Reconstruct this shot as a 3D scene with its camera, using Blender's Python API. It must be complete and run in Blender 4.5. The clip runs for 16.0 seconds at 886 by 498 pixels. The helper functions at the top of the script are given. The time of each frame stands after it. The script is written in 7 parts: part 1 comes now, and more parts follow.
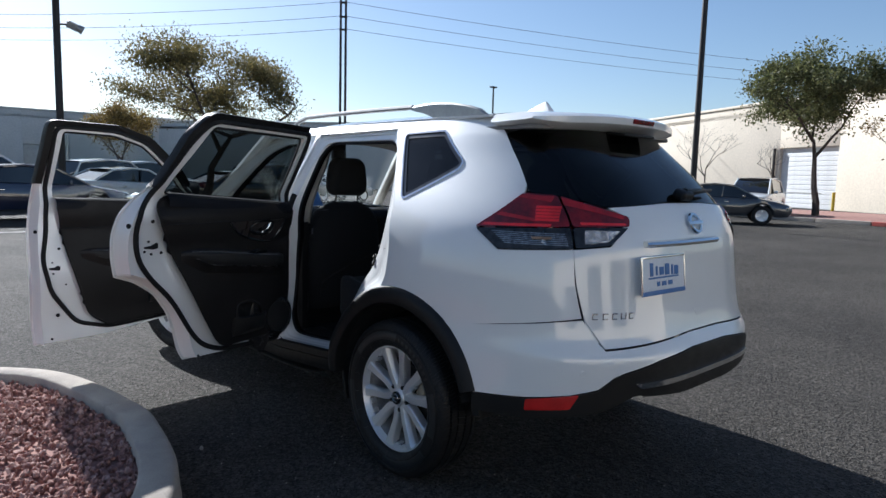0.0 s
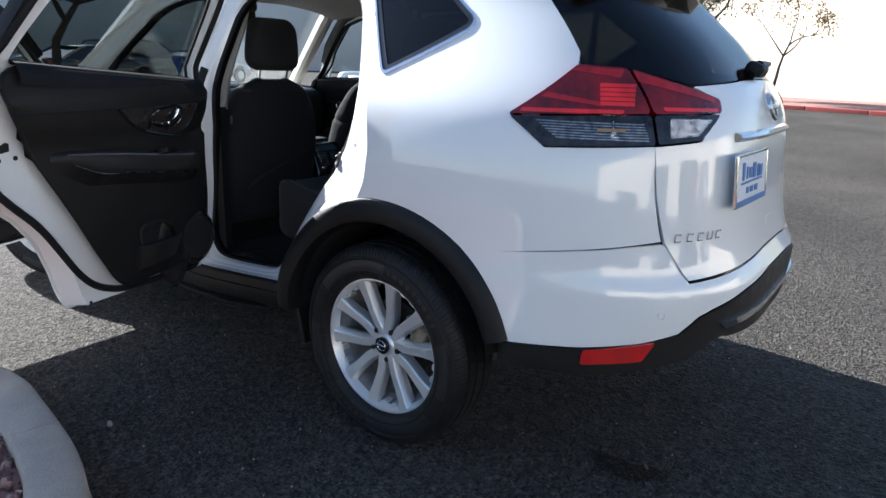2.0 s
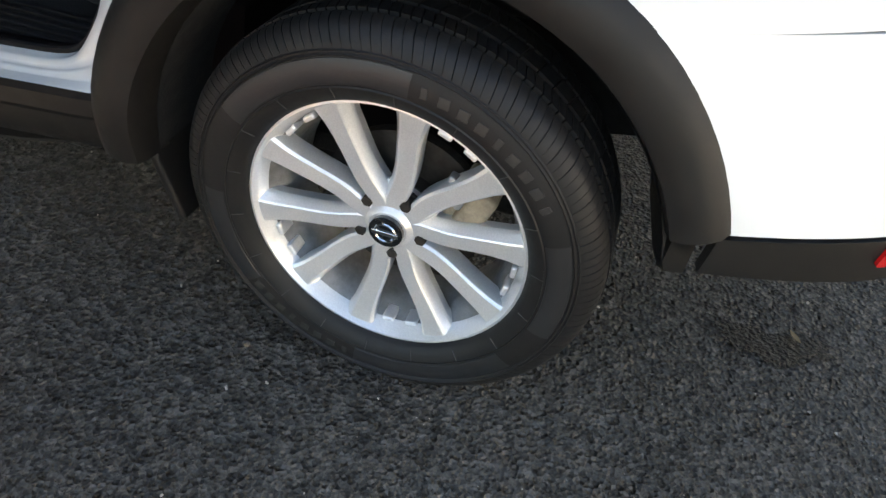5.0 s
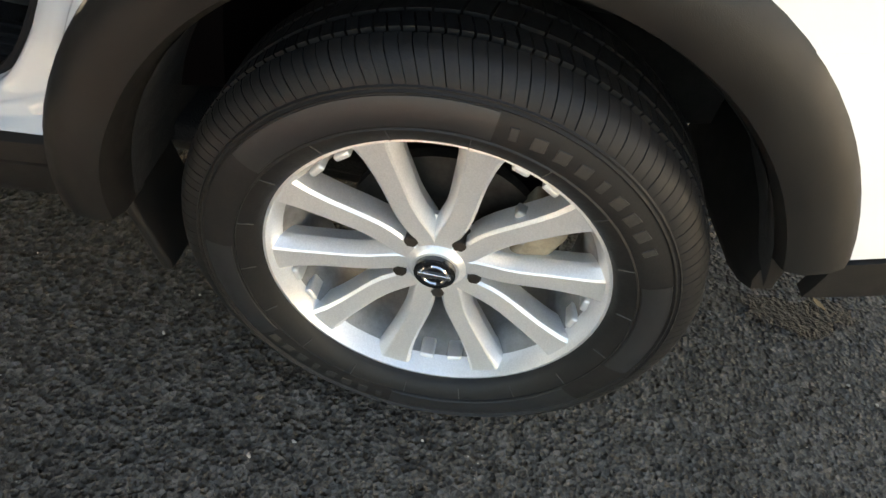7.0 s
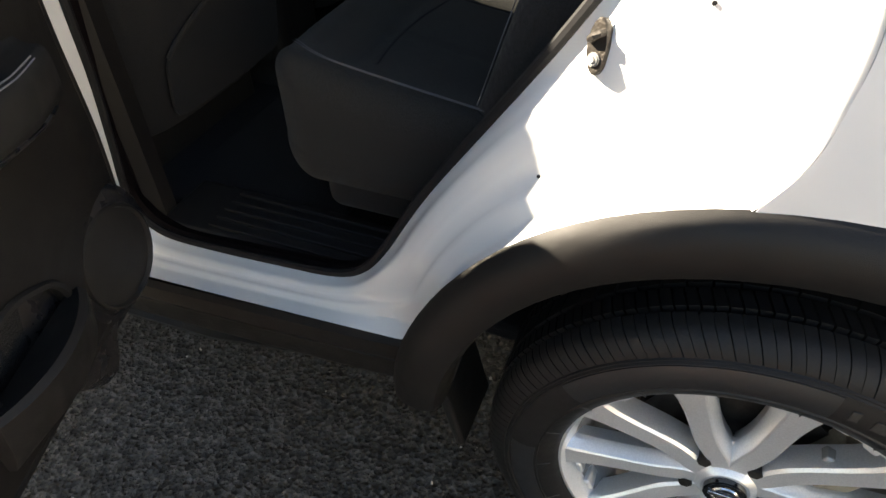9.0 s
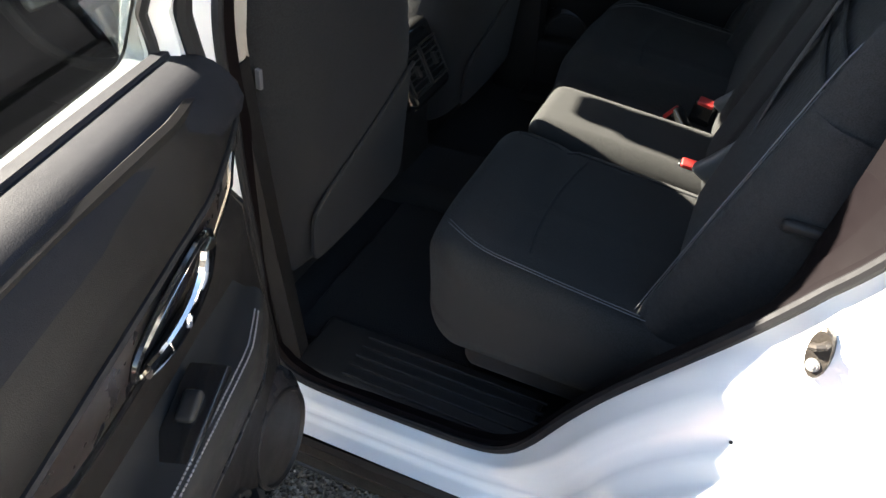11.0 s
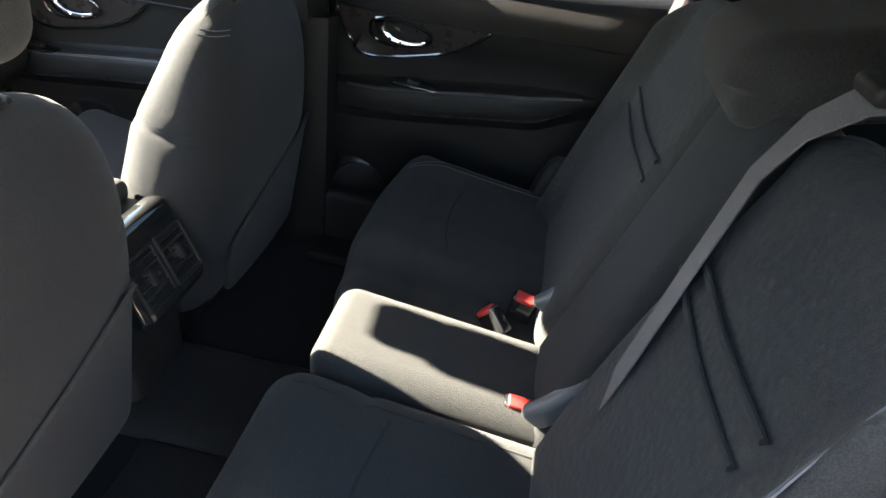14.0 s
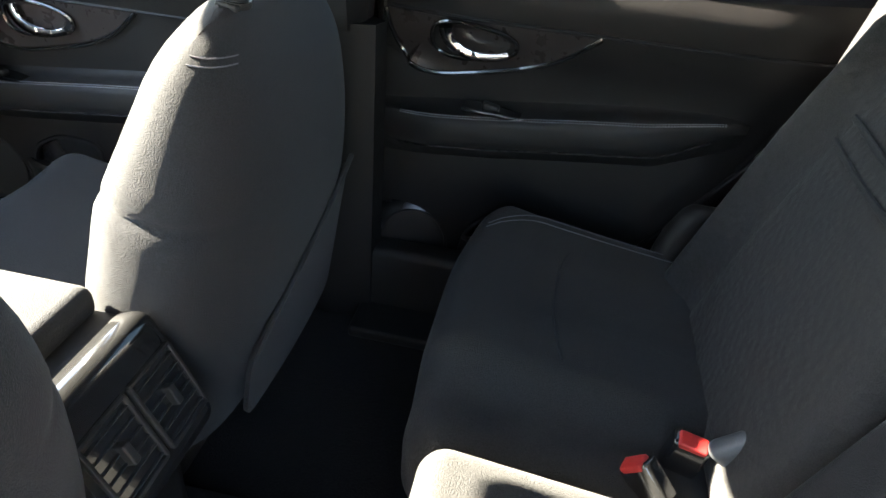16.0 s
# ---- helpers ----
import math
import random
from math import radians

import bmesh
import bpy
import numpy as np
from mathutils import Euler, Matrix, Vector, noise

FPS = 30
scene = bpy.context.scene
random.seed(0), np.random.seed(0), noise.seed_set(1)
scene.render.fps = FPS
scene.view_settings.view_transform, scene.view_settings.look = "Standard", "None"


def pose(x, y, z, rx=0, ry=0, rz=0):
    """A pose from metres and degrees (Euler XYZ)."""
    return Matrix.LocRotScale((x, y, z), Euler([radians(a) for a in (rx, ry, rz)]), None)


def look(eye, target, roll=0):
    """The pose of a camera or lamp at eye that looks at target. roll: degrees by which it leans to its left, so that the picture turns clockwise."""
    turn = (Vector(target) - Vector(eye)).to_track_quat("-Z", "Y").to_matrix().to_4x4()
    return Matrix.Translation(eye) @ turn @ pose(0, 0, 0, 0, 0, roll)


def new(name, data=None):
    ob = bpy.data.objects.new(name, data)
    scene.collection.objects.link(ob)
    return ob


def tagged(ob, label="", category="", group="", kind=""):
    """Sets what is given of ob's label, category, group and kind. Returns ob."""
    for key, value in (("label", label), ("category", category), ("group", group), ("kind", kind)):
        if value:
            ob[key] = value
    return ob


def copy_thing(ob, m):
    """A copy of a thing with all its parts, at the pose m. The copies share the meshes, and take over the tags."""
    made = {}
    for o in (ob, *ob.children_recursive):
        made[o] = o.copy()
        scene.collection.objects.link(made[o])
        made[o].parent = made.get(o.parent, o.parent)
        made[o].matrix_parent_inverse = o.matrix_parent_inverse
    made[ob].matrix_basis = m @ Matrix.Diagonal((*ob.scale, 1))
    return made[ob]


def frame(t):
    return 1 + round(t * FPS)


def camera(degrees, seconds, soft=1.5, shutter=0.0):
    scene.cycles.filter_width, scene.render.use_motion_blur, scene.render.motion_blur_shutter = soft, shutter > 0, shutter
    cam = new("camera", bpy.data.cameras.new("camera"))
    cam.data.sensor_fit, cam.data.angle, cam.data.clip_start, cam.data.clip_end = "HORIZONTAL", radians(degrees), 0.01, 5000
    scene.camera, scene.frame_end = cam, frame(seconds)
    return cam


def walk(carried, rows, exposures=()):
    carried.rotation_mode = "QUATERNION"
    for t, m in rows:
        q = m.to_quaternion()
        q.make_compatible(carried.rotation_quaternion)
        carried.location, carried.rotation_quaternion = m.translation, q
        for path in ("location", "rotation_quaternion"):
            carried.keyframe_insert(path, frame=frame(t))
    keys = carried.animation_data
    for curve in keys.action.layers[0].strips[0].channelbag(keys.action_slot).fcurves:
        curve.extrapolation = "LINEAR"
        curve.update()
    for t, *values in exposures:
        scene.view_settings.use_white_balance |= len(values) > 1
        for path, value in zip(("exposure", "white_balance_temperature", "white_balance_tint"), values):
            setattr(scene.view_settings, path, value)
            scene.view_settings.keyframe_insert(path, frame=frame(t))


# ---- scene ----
cam = camera(69.3, 16.0)
PATH = [
    (0, (-2.648, -2.226, 1.36), (-1.302, -0.763, 1.139), 1.5),
    (0.5, (-2.582, -2.038, 1.318), (-1.217, -0.592, 1.103), 1.6),
    (1, (-2.516, -1.85, 1.327), (-1.107, -0.458, 1.051), 1.5),
    (1.5, (-2.469, -1.599, 1.322), (-0.979, -0.328, 0.916), 1.6),
    (2, (-2.384, -1.373, 1.305), (-0.843, -0.229, 0.742), 2.0),
    (2.5, (-2.221, -1.145, 1.266), (-0.676, -0.099, 0.547), 2.2),
    (3, (-2.101, -0.973, 1.203), (-0.555, -0.045, 0.338), 3.2),
    (3.5, (-1.977, -0.746, 1.175), (-0.428, 0.007, 0.158), 4.6),
    (4, (-1.867, -0.591, 1.123), (-0.345, 0.011, -0.027), 5.7),
    (4.2, (-1.81, -0.528, 1.1), (-0.308, 0.026, -0.098), 6.0),
    (6.3, (-1.461, -0.06, 1.024), (-0.093, 0.071, -0.429), 8.0),
    (6.5, (-1.454, -0.048, 1.03), (-0.092, 0.049, -0.431), 8.7),
    (7, (-1.453, -0.032, 1.037), (-0.096, 0.028, -0.432), 9.3),
    (7.5, (-1.457, -0.011, 1.056), (-0.098, 0.035, -0.41), 9.5),
    (8, (-1.484, 0.058, 1.114), (-0.104, 0.152, -0.33), 8.2),
    (8.5, (-1.492, 0.105, 1.185), (-0.084, 0.459, -0.191), 2.1),
    (9, (-1.438, 0.201, 1.248), (-0.066, 0.768, -0.093), -1.1),
    (9.5, (-1.389, 0.287, 1.293), (-0.07, 1.008, -0.027), -3.0),
    (9.7, (-1.354, 0.325, 1.318), (-0.081, 1.071, -0.032), -4.4),
    (11.8, (-1.356, 0.469, 1.552), (0.123, 1.0, 0.314), 4.5),
    (12, (-1.339, 0.465, 1.558), (0.176, 0.938, 0.34), 5.5),
    (12.5, (-1.258, 0.465, 1.561), (0.319, 0.833, 0.388), 6.9),
    (13, (-1.12, 0.469, 1.546), (0.498, 0.788, 0.415), 6.8),
    (13.5, (-1.002, 0.477, 1.534), (0.633, 0.761, 0.417), 6.9),
    (14, (-0.883, 0.568, 1.51), (0.78, 0.734, 0.411), 8.5),
    (14.5, (-0.822, 0.641, 1.505), (0.853, 0.69, 0.413), 9.7),
    (15, (-0.793, 0.653, 1.502), (0.883, 0.689, 0.411), 9.4),
    (15.5, (-0.659, 0.694, 1.485), (1.011, 0.773, 0.388), 8.4),
    (16, (-0.455, 0.767, 1.402), (1.184, 0.997, 0.279), 5.8),
]

EXPOSURES = [(0, 0.65, 5650, 10), (0.5, 0.75, 5700, 10), (1.0, 1.0, 5700, 10), (1.5, 1.4, 5700, 10), (2.0, 1.6, 5800, 10), (3.0, 2.15, 6100, 10), (3.5, 2.45, 6250, 10), (4.2, 2.95, 6700, 10), (6.3, 3.3, 8700, 8), (7.5, 3.35, 8700, 8), (8.5, 2.95, 8100, 10), (9.0, 2.6, 7800, 10), (9.5, 3.0, 7450, 10), (9.7, 3.1, 7300, 10), (11.8, 3.55, 6900, 10), (12.5, 3.3, 7000, 10), (13.0, 3.2, 7000, 10), (13.5, 4.02, 7200, 10), (14.0, 4.8, 7150, 10), (14.5, 5.63, 7150, 10), (15.0, 5.7, 7150, 10), (15.5, 5.4, 7050, 10), (16.0, 5.15, 7150, 10)]

walk(cam, [(t, look(eye, target, roll)) for t, eye, target, roll in PATH], EXPOSURES)

# ---- sky and sun: clear winter day, the sun ahead of the parked car
SUN_ELEV, SUN_AZ = 32.0, 2.8
world = bpy.data.worlds.new("sky")
scene.world = world
world.use_nodes = True
wn = world.node_tree
sky = wn.nodes.new("ShaderNodeTexSky")
sky.sky_type, sky.sun_disc = "NISHITA", False
sky.sun_elevation, sky.sun_rotation = radians(SUN_ELEV), radians(SUN_AZ)
sky.air_density, sky.dust_density, sky.ozone_density = 1.0, 0.6, 1.2
back = wn.nodes["Background"]
wn.links.new(sky.outputs[0], back.inputs[0])
back.inputs[1].default_value = 0.072
lamp = bpy.data.lights.new("sun", "SUN")
lamp.energy, lamp.angle, lamp.color = 5.8, radians(0.53), (1.0, 0.94, 0.85)
sun = new("sun", lamp)
sun_way = Vector((math.sin(radians(SUN_AZ)) * math.cos(radians(SUN_ELEV)), math.cos(radians(SUN_AZ)) * math.cos(radians(SUN_ELEV)), math.sin(radians(SUN_ELEV))))
sun.matrix_world = look(sun_way * 50, (0, 0, 0))

# ---- materials
def shader(name):
    m = bpy.data.materials.new(name)
    m.use_nodes = True
    nt = m.node_tree
    return m, nt, nt.nodes["Principled BSDF"]


def setv(b, **kw):
    for k, v in kw.items():
        b.inputs[k.replace("_", " ")].default_value = v


def mixed(nt, fac, a, b):
    n = nt.nodes.new("ShaderNodeMix")
    n.data_type = "RGBA"
    n.inputs[6].default_value, n.inputs[7].default_value = (*a, 1), (*b, 1)
    nt.links.new(fac, n.inputs[0])
    return n.outputs[2]


def noise_out(nt, scale, detail=3.0, rough=0.6, lo=0.35, hi=0.65, kind="noise"):
    tc = nt.nodes.new("ShaderNodeTexCoord")
    if kind == "noise":
        n = nt.nodes.new("ShaderNodeTexNoise")
        n.inputs["Detail"].default_value, n.inputs["Roughness"].default_value = detail, rough
        out = n.outputs["Fac"]
    else:
        n = nt.nodes.new("ShaderNodeTexVoronoi")
        out = n.outputs["Distance"] if kind == "cells" else n.outputs["Color"]
    n.inputs["Scale"].default_value = scale
    nt.links.new(tc.outputs["Object"], n.inputs["Vector"])
    r = nt.nodes.new("ShaderNodeMapRange")
    r.inputs[1].default_value, r.inputs[2].default_value = lo, hi
    nt.links.new(out, r.inputs[0])
    return r.outputs[0]


def bump(nt, b, fac, strength, dist):
    n = nt.nodes.new("ShaderNodeBump")
    n.inputs["Strength"].default_value, n.inputs["Distance"].default_value = strength, dist
    nt.links.new(fac, n.inputs["Height"])
    if b.inputs["Normal"].is_linked:
        nt.links.new(b.inputs["Normal"].links[0].from_socket, n.inputs["Normal"])
    nt.links.new(n.outputs[0], b.inputs["Normal"])


def surface(name, a, b=None, rough=0.6, metal=0.0, big=3.0, small=90.0, relief=0.1, depth=0.002, coat=0.0, rough2=None, spec=0.5):
    """Two-scale colour variation between a and b, grain relief and uneven gloss."""
    m, nt, p = shader(name)
    b = b or tuple(c * 0.85 for c in a)
    col = mixed(nt, noise_out(nt, big), a, b)
    fine = noise_out(nt, small, 2.0)
    mx = nt.nodes.new("ShaderNodeMix")
    mx.data_type, mx.blend_type = "RGBA", "MULTIPLY"
    mx.inputs[0].default_value = 0.35
    nt.links.new(col, mx.inputs[6])
    g = nt.nodes.new("ShaderNodeMapRange")
    g.inputs[3].default_value, g.inputs[4].default_value = 0.75, 1.1
    nt.links.new(fine, g.inputs[0])
    nt.links.new(g.outputs[0], mx.inputs[7])
    nt.links.new(mx.outputs[2], p.inputs["Base Color"])
    r = nt.nodes.new("ShaderNodeMapRange")
    r.inputs[3].default_value, r.inputs[4].default_value = rough, rough2 or min(1, rough * 1.25)
    nt.links.new(noise_out(nt, big * 4), r.inputs[0])
    nt.links.new(r.outputs[0], p.inputs["Roughness"])
    setv(p, Metallic=metal, Coat_Weight=coat, Coat_Roughness=0.04, Specular_IOR_Level=spec)
    if relief:
        bump(nt, p, fine, relief, depth)
    return m


def plain(name, a, rough=0.5, metal=0.0, coat=0.0, **kw):
    return surface(name, a, tuple(c * 0.93 for c in a), rough, metal, 2.0, 200.0, 0.0, coat=coat)


def glass(name, tint, rough=0.0):
    m, nt, p = shader(name)
    setv(p, Base_Color=(*tint, 1), Roughness=rough, Transmission_Weight=1.0, IOR=1.02, Specular_IOR_Level=0.5)
    clear = nt.nodes.new("ShaderNodeBsdfTransparent")
    clear.inputs[0].default_value = (*tint, 1)
    gl = nt.nodes.new("ShaderNodeBsdfGlossy")
    gl.inputs[1].default_value = 0.02
    lw = nt.nodes.new("ShaderNodeLayerWeight")
    lw.inputs[0].default_value = 0.5
    pw = nt.nodes.new("ShaderNodeMath")
    pw.operation = "POWER"
    pw.inputs[1].default_value = 4.0
    nt.links.new(lw.outputs["Facing"], pw.inputs[0])
    fr = nt.nodes.new("ShaderNodeMapRange")
    fr.inputs[3].default_value, fr.inputs[4].default_value = 0.03, 0.75
    nt.links.new(pw.outputs[0], fr.inputs[0])
    mx = nt.nodes.new("ShaderNodeMixShader")
    nt.links.new(fr.outputs[0], mx.inputs[0])
    nt.links.new(clear.outputs[0], mx.inputs[1])
    nt.links.new(gl.outputs[0], mx.inputs[2])
    nt.links.new(mx.outputs[0], nt.nodes["Material Output"].inputs[0])
    return m


def paint(name, c, rough=0.32):
    m, nt, p = shader(name)
    col = mixed(nt, noise_out(nt, 1.3), c, tuple(v * 0.95 for v in c))
    nt.links.new(col, p.inputs["Base Color"])
    setv(p, Roughness=rough, Coat_Weight=1.0, Coat_Roughness=0.015, Coat_IOR=1.75, Specular_IOR_Level=0.3)
    return m


def asphalt_mat():
    m, nt, p = shader("asphalt")
    base = mixed(nt, noise_out(nt, 0.35, 5.0), (0.093, 0.085, 0.074), (0.060, 0.055, 0.049))
    stones = noise_out(nt, 95.0, kind="cells", lo=0.0, hi=0.8)
    tone = noise_out(nt, 95.0, kind="tone", lo=0.1, hi=1.0)
    g = nt.nodes.new("ShaderNodeMapRange")
    g.inputs[3].default_value, g.inputs[4].default_value = 0.45, 1.6
    nt.links.new(tone, g.inputs[0])
    mx = nt.nodes.new("ShaderNodeMix")
    mx.data_type, mx.blend_type = "RGBA", "MULTIPLY"
    mx.inputs[0].default_value = 1.0
    nt.links.new(base, mx.inputs[6])
    nt.links.new(g.outputs[0], mx.inputs[7])
    worn = noise_out(nt, 48.0, kind="tone", lo=0.0, hi=1.0)
    g2 = nt.nodes.new("ShaderNodeMapRange")
    g2.inputs[3].default_value, g2.inputs[4].default_value = 0.7, 1.35
    nt.links.new(worn, g2.inputs[0])
    m3 = nt.nodes.new("ShaderNodeMix")
    m3.data_type, m3.blend_type = "RGBA", "MULTIPLY"
    m3.inputs[0].default_value = 1.0
    nt.links.new(mx.outputs[2], m3.inputs[6])
    nt.links.new(g2.outputs[0], m3.inputs[7])
    mx = m3
    # a few pale chips of stone
    chips = noise_out(nt, 55.0, kind="cells", lo=0.09, hi=0.05)
    rare = noise_out(nt, 9.0, 2.0, lo=0.52, hi=0.6)
    both = nt.nodes.new("ShaderNodeMath")
    both.operation = "MULTIPLY"
    nt.links.new(chips, both.inputs[0])
    nt.links.new(rare, both.inputs[1])
    m2 = nt.nodes.new("ShaderNodeMix")
    m2.data_type = "RGBA"
    m2.inputs[7].default_value = (0.38, 0.34, 0.29, 1)
    nt.links.new(both.outputs[0], m2.inputs[0])
    nt.links.new(mx.outputs[2], m2.inputs[6])
    nt.links.new(m2.outputs[2], p.inputs["Base Color"])
    setv(p, Roughness=0.78, Specular_IOR_Level=0.10)
    bump(nt, p, stones, 1.0, 0.012)
    bump(nt, p, noise_out(nt, 26.0, 4.0), 0.7, 0.014)
    return m


def fabric(name, c, weave=700.0, relief=0.35, ribs=0.0, dimples=0.0):
    m, nt, p = shader(name)
    col = mixed(nt, noise_out(nt, weave, 2.0), c, tuple(v * 0.55 for v in c))
    nt.links.new(col, p.inputs["Base Color"])
    setv(p, Roughness=0.9, Sheen_Weight=0.06, Sheen_Roughness=0.45, Specular_IOR_Level=0.2)
    bump(nt, p, noise_out(nt, weave, 2.0), relief, 0.0012)
    if dimples:
        bump(nt, p, noise_out(nt, dimples, kind="cells", lo=0.0, hi=0.7), 0.45, 0.0025)
    if ribs:
        tc = nt.nodes.new("ShaderNodeTexCoord")
        w = nt.nodes.new("ShaderNodeTexWave")
        w.inputs["Scale"].default_value, w.inputs["Distortion"].default_value = ribs, 3.0
        nt.links.new(tc.outputs["Object"], w.inputs["Vector"])
        bump(nt, p, w.outputs["Fac"], 0.5, 0.003)
    return m


WHITE = paint("white_paint", (0.79, 0.80, 0.79), 0.4)
ASPHALT = asphalt_mat()
CLAD = surface("black_cladding", (0.0085, 0.0082, 0.008), (0.012, 0.0115, 0.011), 0.42, 0, 5, 900, 0.25, 0.0008, spec=0.27)
RUBBER = surface("tyre_rubber", (0.009, 0.009, 0.009), (0.013, 0.012, 0.0115), 0.48, 0, 12, 260, 0.12, 0.0008, spec=0.27)
RUBBER_GLOSS = surface("smooth_sidewall_rubber", (0.0125, 0.013, 0.014), (0.016, 0.0165, 0.0175), 0.40, 0, 12, 260, 0.04, 0.0005, spec=0.5)
SEAL = surface("rubber_seal", (0.008, 0.008, 0.009), None, 0.6, 0, 8, 400, 0.05, spec=0.3)
ALLOY = surface("silver_alloy", (0.79, 0.79, 0.79), (0.74, 0.74, 0.745), 0.35, 0.62, 9, 400, 0.03, 0.0004, coat=0.5)
CHROME = surface("chrome", (0.80, 0.80, 0.80), (0.72, 0.72, 0.73), 0.08, 1.0, 6, 300, 0.0)
BARREL = surface("dusty_wheel_barrel", (0.30, 0.30, 0.30), (0.18, 0.175, 0.17), 0.5, 0.5, 14, 300, 0.1)
STEEL = surface("brake_steel", (0.060, 0.054, 0.048), (0.032, 0.026, 0.022), 0.5, 0.7, 20, 300, 0.2, 0.0006)
CALIPER = surface("caliper_casting", (0.33, 0.28, 0.20), (0.22, 0.18, 0.13), 0.6, 0.3, 25, 300, 0.2)
DARK_HOLE = surface("wheel_liner", (0.010, 0.010, 0.010), None, 0.85, 0, 9, 200, 0.3)
CLOTH = fabric("seat_cloth", (0.030, 0.0295, 0.0285), 480.0, 0.5)
CLOTH_RIB = fabric("seat_cloth_insert", (0.033, 0.0325, 0.0325), 620.0, 0.3, dimples=75.0)
CLOTH_SIDE = fabric("seat_back_vinyl", (0.0195, 0.020, 0.0213), 520.0, 0.35)
CARPET = fabric("carpet", (0.013, 0.013, 0.014), 320.0, 0.8)
PLASTIC = surface("interior_plastic", (0.014, 0.0135, 0.0135), (0.018, 0.0175, 0.017), 0.46, 0, 6, 1100, 0.2, 0.0006, spec=0.24)
PLASTIC_SOFT = surface("soft_trim", (0.011, 0.0102, 0.010), (0.0145, 0.0136, 0.013), 0.44, 0, 6, 900, 0.2, 0.0006, spec=0.18)
PLASTIC_GLOSS = surface("satin_black_plastic", (0.020, 0.019, 0.020), None, 0.24, 0, 6, 300, 0.0, spec=0.5)
GREY_PLASTIC = surface("grey_hinge_plastic", (0.085, 0.092, 0.10), (0.070, 0.076, 0.082), 0.38, 0, 6, 500, 0.1, 0.0006, spec=0.4)
INLAY = surface("dark_inlay", (0.030, 0.025, 0.023), (0.022, 0.018, 0.017), 0.26, 0, 8, 300, 0.05, 0.0005, spec=0.5)
STRIKER = surface("greased_steel", (0.060, 0.052, 0.043), (0.035, 0.030, 0.026), 0.4, 0.6, 20, 300, 0.2)
LEDGE = surface("padded_ledge", (0.009, 0.010, 0.013), (0.012, 0.013, 0.017), 0.62, 0, 6, 900, 0.2, 0.0006, spec=0.12)
STITCH_LIGHT = plain("pale_thread", (0.17, 0.175, 0.19), 0.7)
GLOSS_BLACK = surface("gloss_black", (0.012, 0.012, 0.012), None, 0.12, 0, 6, 300, 0.0, coat=0.6)
HEADLINER = fabric("headliner_cloth", (0.27, 0.255, 0.235), 500.0, 0.1)
BEIGE = surface("grey_beige_trim", (0.40, 0.37, 0.32), None, 0.6, 0, 6, 900, 0.1)
PILLAR_TRIM = surface("brown_black_trim", (0.0024, 0.0013, 0.0017), (0.0034, 0.0020, 0.0023), 0.6, 0, 6, 900, 0.1, 0.0006, spec=0.08)
STITCH = plain("stitching", (0.10, 0.10, 0.11), 0.7)
BELT = fabric("belt_webbing", (0.13, 0.12, 0.12), 900.0, 0.3)
RED_BUTTON = plain("red_button", (0.42, 0.025, 0.022), 0.45)
LENS_RED = surface("red_lens", (0.22, 0.0025, 0.005), (0.09, 0.0012, 0.0025), 0.06, 0, 12, 200, 0.0, coat=0.5)
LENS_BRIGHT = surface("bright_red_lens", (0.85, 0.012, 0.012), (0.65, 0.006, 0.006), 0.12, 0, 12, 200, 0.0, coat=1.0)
LENS_MID = surface("lens_glow_red", (0.42, 0.008, 0.010), (0.28, 0.004, 0.006), 0.08, 0, 20, 200, 0.0, coat=0.5)
SLAT_GREY = surface("lens_fluting", (0.42, 0.42, 0.43), (0.16, 0.16, 0.165), 0.2, 0.7, 60, 300, 0.0)
LENS_SMOKE = surface("smoked_clear_lens", (0.030, 0.029, 0.030), (0.012, 0.012, 0.013), 0.08, 0, 30, 200, 0.0, coat=0.25, spec=0.3)
LENS_CLEAR = surface("clear_reflector", (0.62, 0.62, 0.62), (0.10, 0.10, 0.105), 0.12, 0.8, 60, 400, 0.4, 0.002, coat=1.0)
AMBER = plain("amber_bulb", (0.30, 0.19, 0.11), 0.3)
REFLECTOR = surface("red_reflector", (0.52, 0.008, 0.010), (0.40, 0.006, 0.007), 0.2, 0, 10, 900, 0.2, 0.0006, coat=0.4)
TINT = glass("privacy_glass", (0.50, 0.52, 0.50))
DEEP_TINT = glass("deep_privacy_glass", (0.30, 0.31, 0.30))
QUARTER_GLASS = surface("dark_quarter_glass", (0.006, 0.006, 0.007), None, 0.03, 0, 5, 300, 0.0, coat=0.5)
CLEAR = glass("clear_glass", (0.93, 0.955, 0.945))
SCREEN_GLASS = glass("windscreen_glass", (0.965, 0.98, 0.97))
CONCRETE = surface("kerb_concrete", (0.42, 0.37, 0.31), (0.33, 0.29, 0.25), 0.85, 0, 4, 120, 0.4, 0.003)
RED_KERB = surface("red_kerb_paint", (0.42, 0.06, 0.05), (0.33, 0.10, 0.08), 0.8, 0, 3, 90, 0.3)
GRAVEL = surface("red_landscape_rock", (0.36, 0.20, 0.16), (0.25, 0.13, 0.11), 0.9, 0, 6, 150, 0.4)
OIL = surface("oil_stain", (0.004, 0.004, 0.005), (0.004, 0.004, 0.004), 0.45, 0, 14, 90, 1.0, 0.006, spec=0.10)
WALL_CREAM = surface("cream_stucco_wall", (0.78, 0.69, 0.56), (0.71, 0.63, 0.51), 0.9, 0, 0.35, 8, 0.2, 0.01)
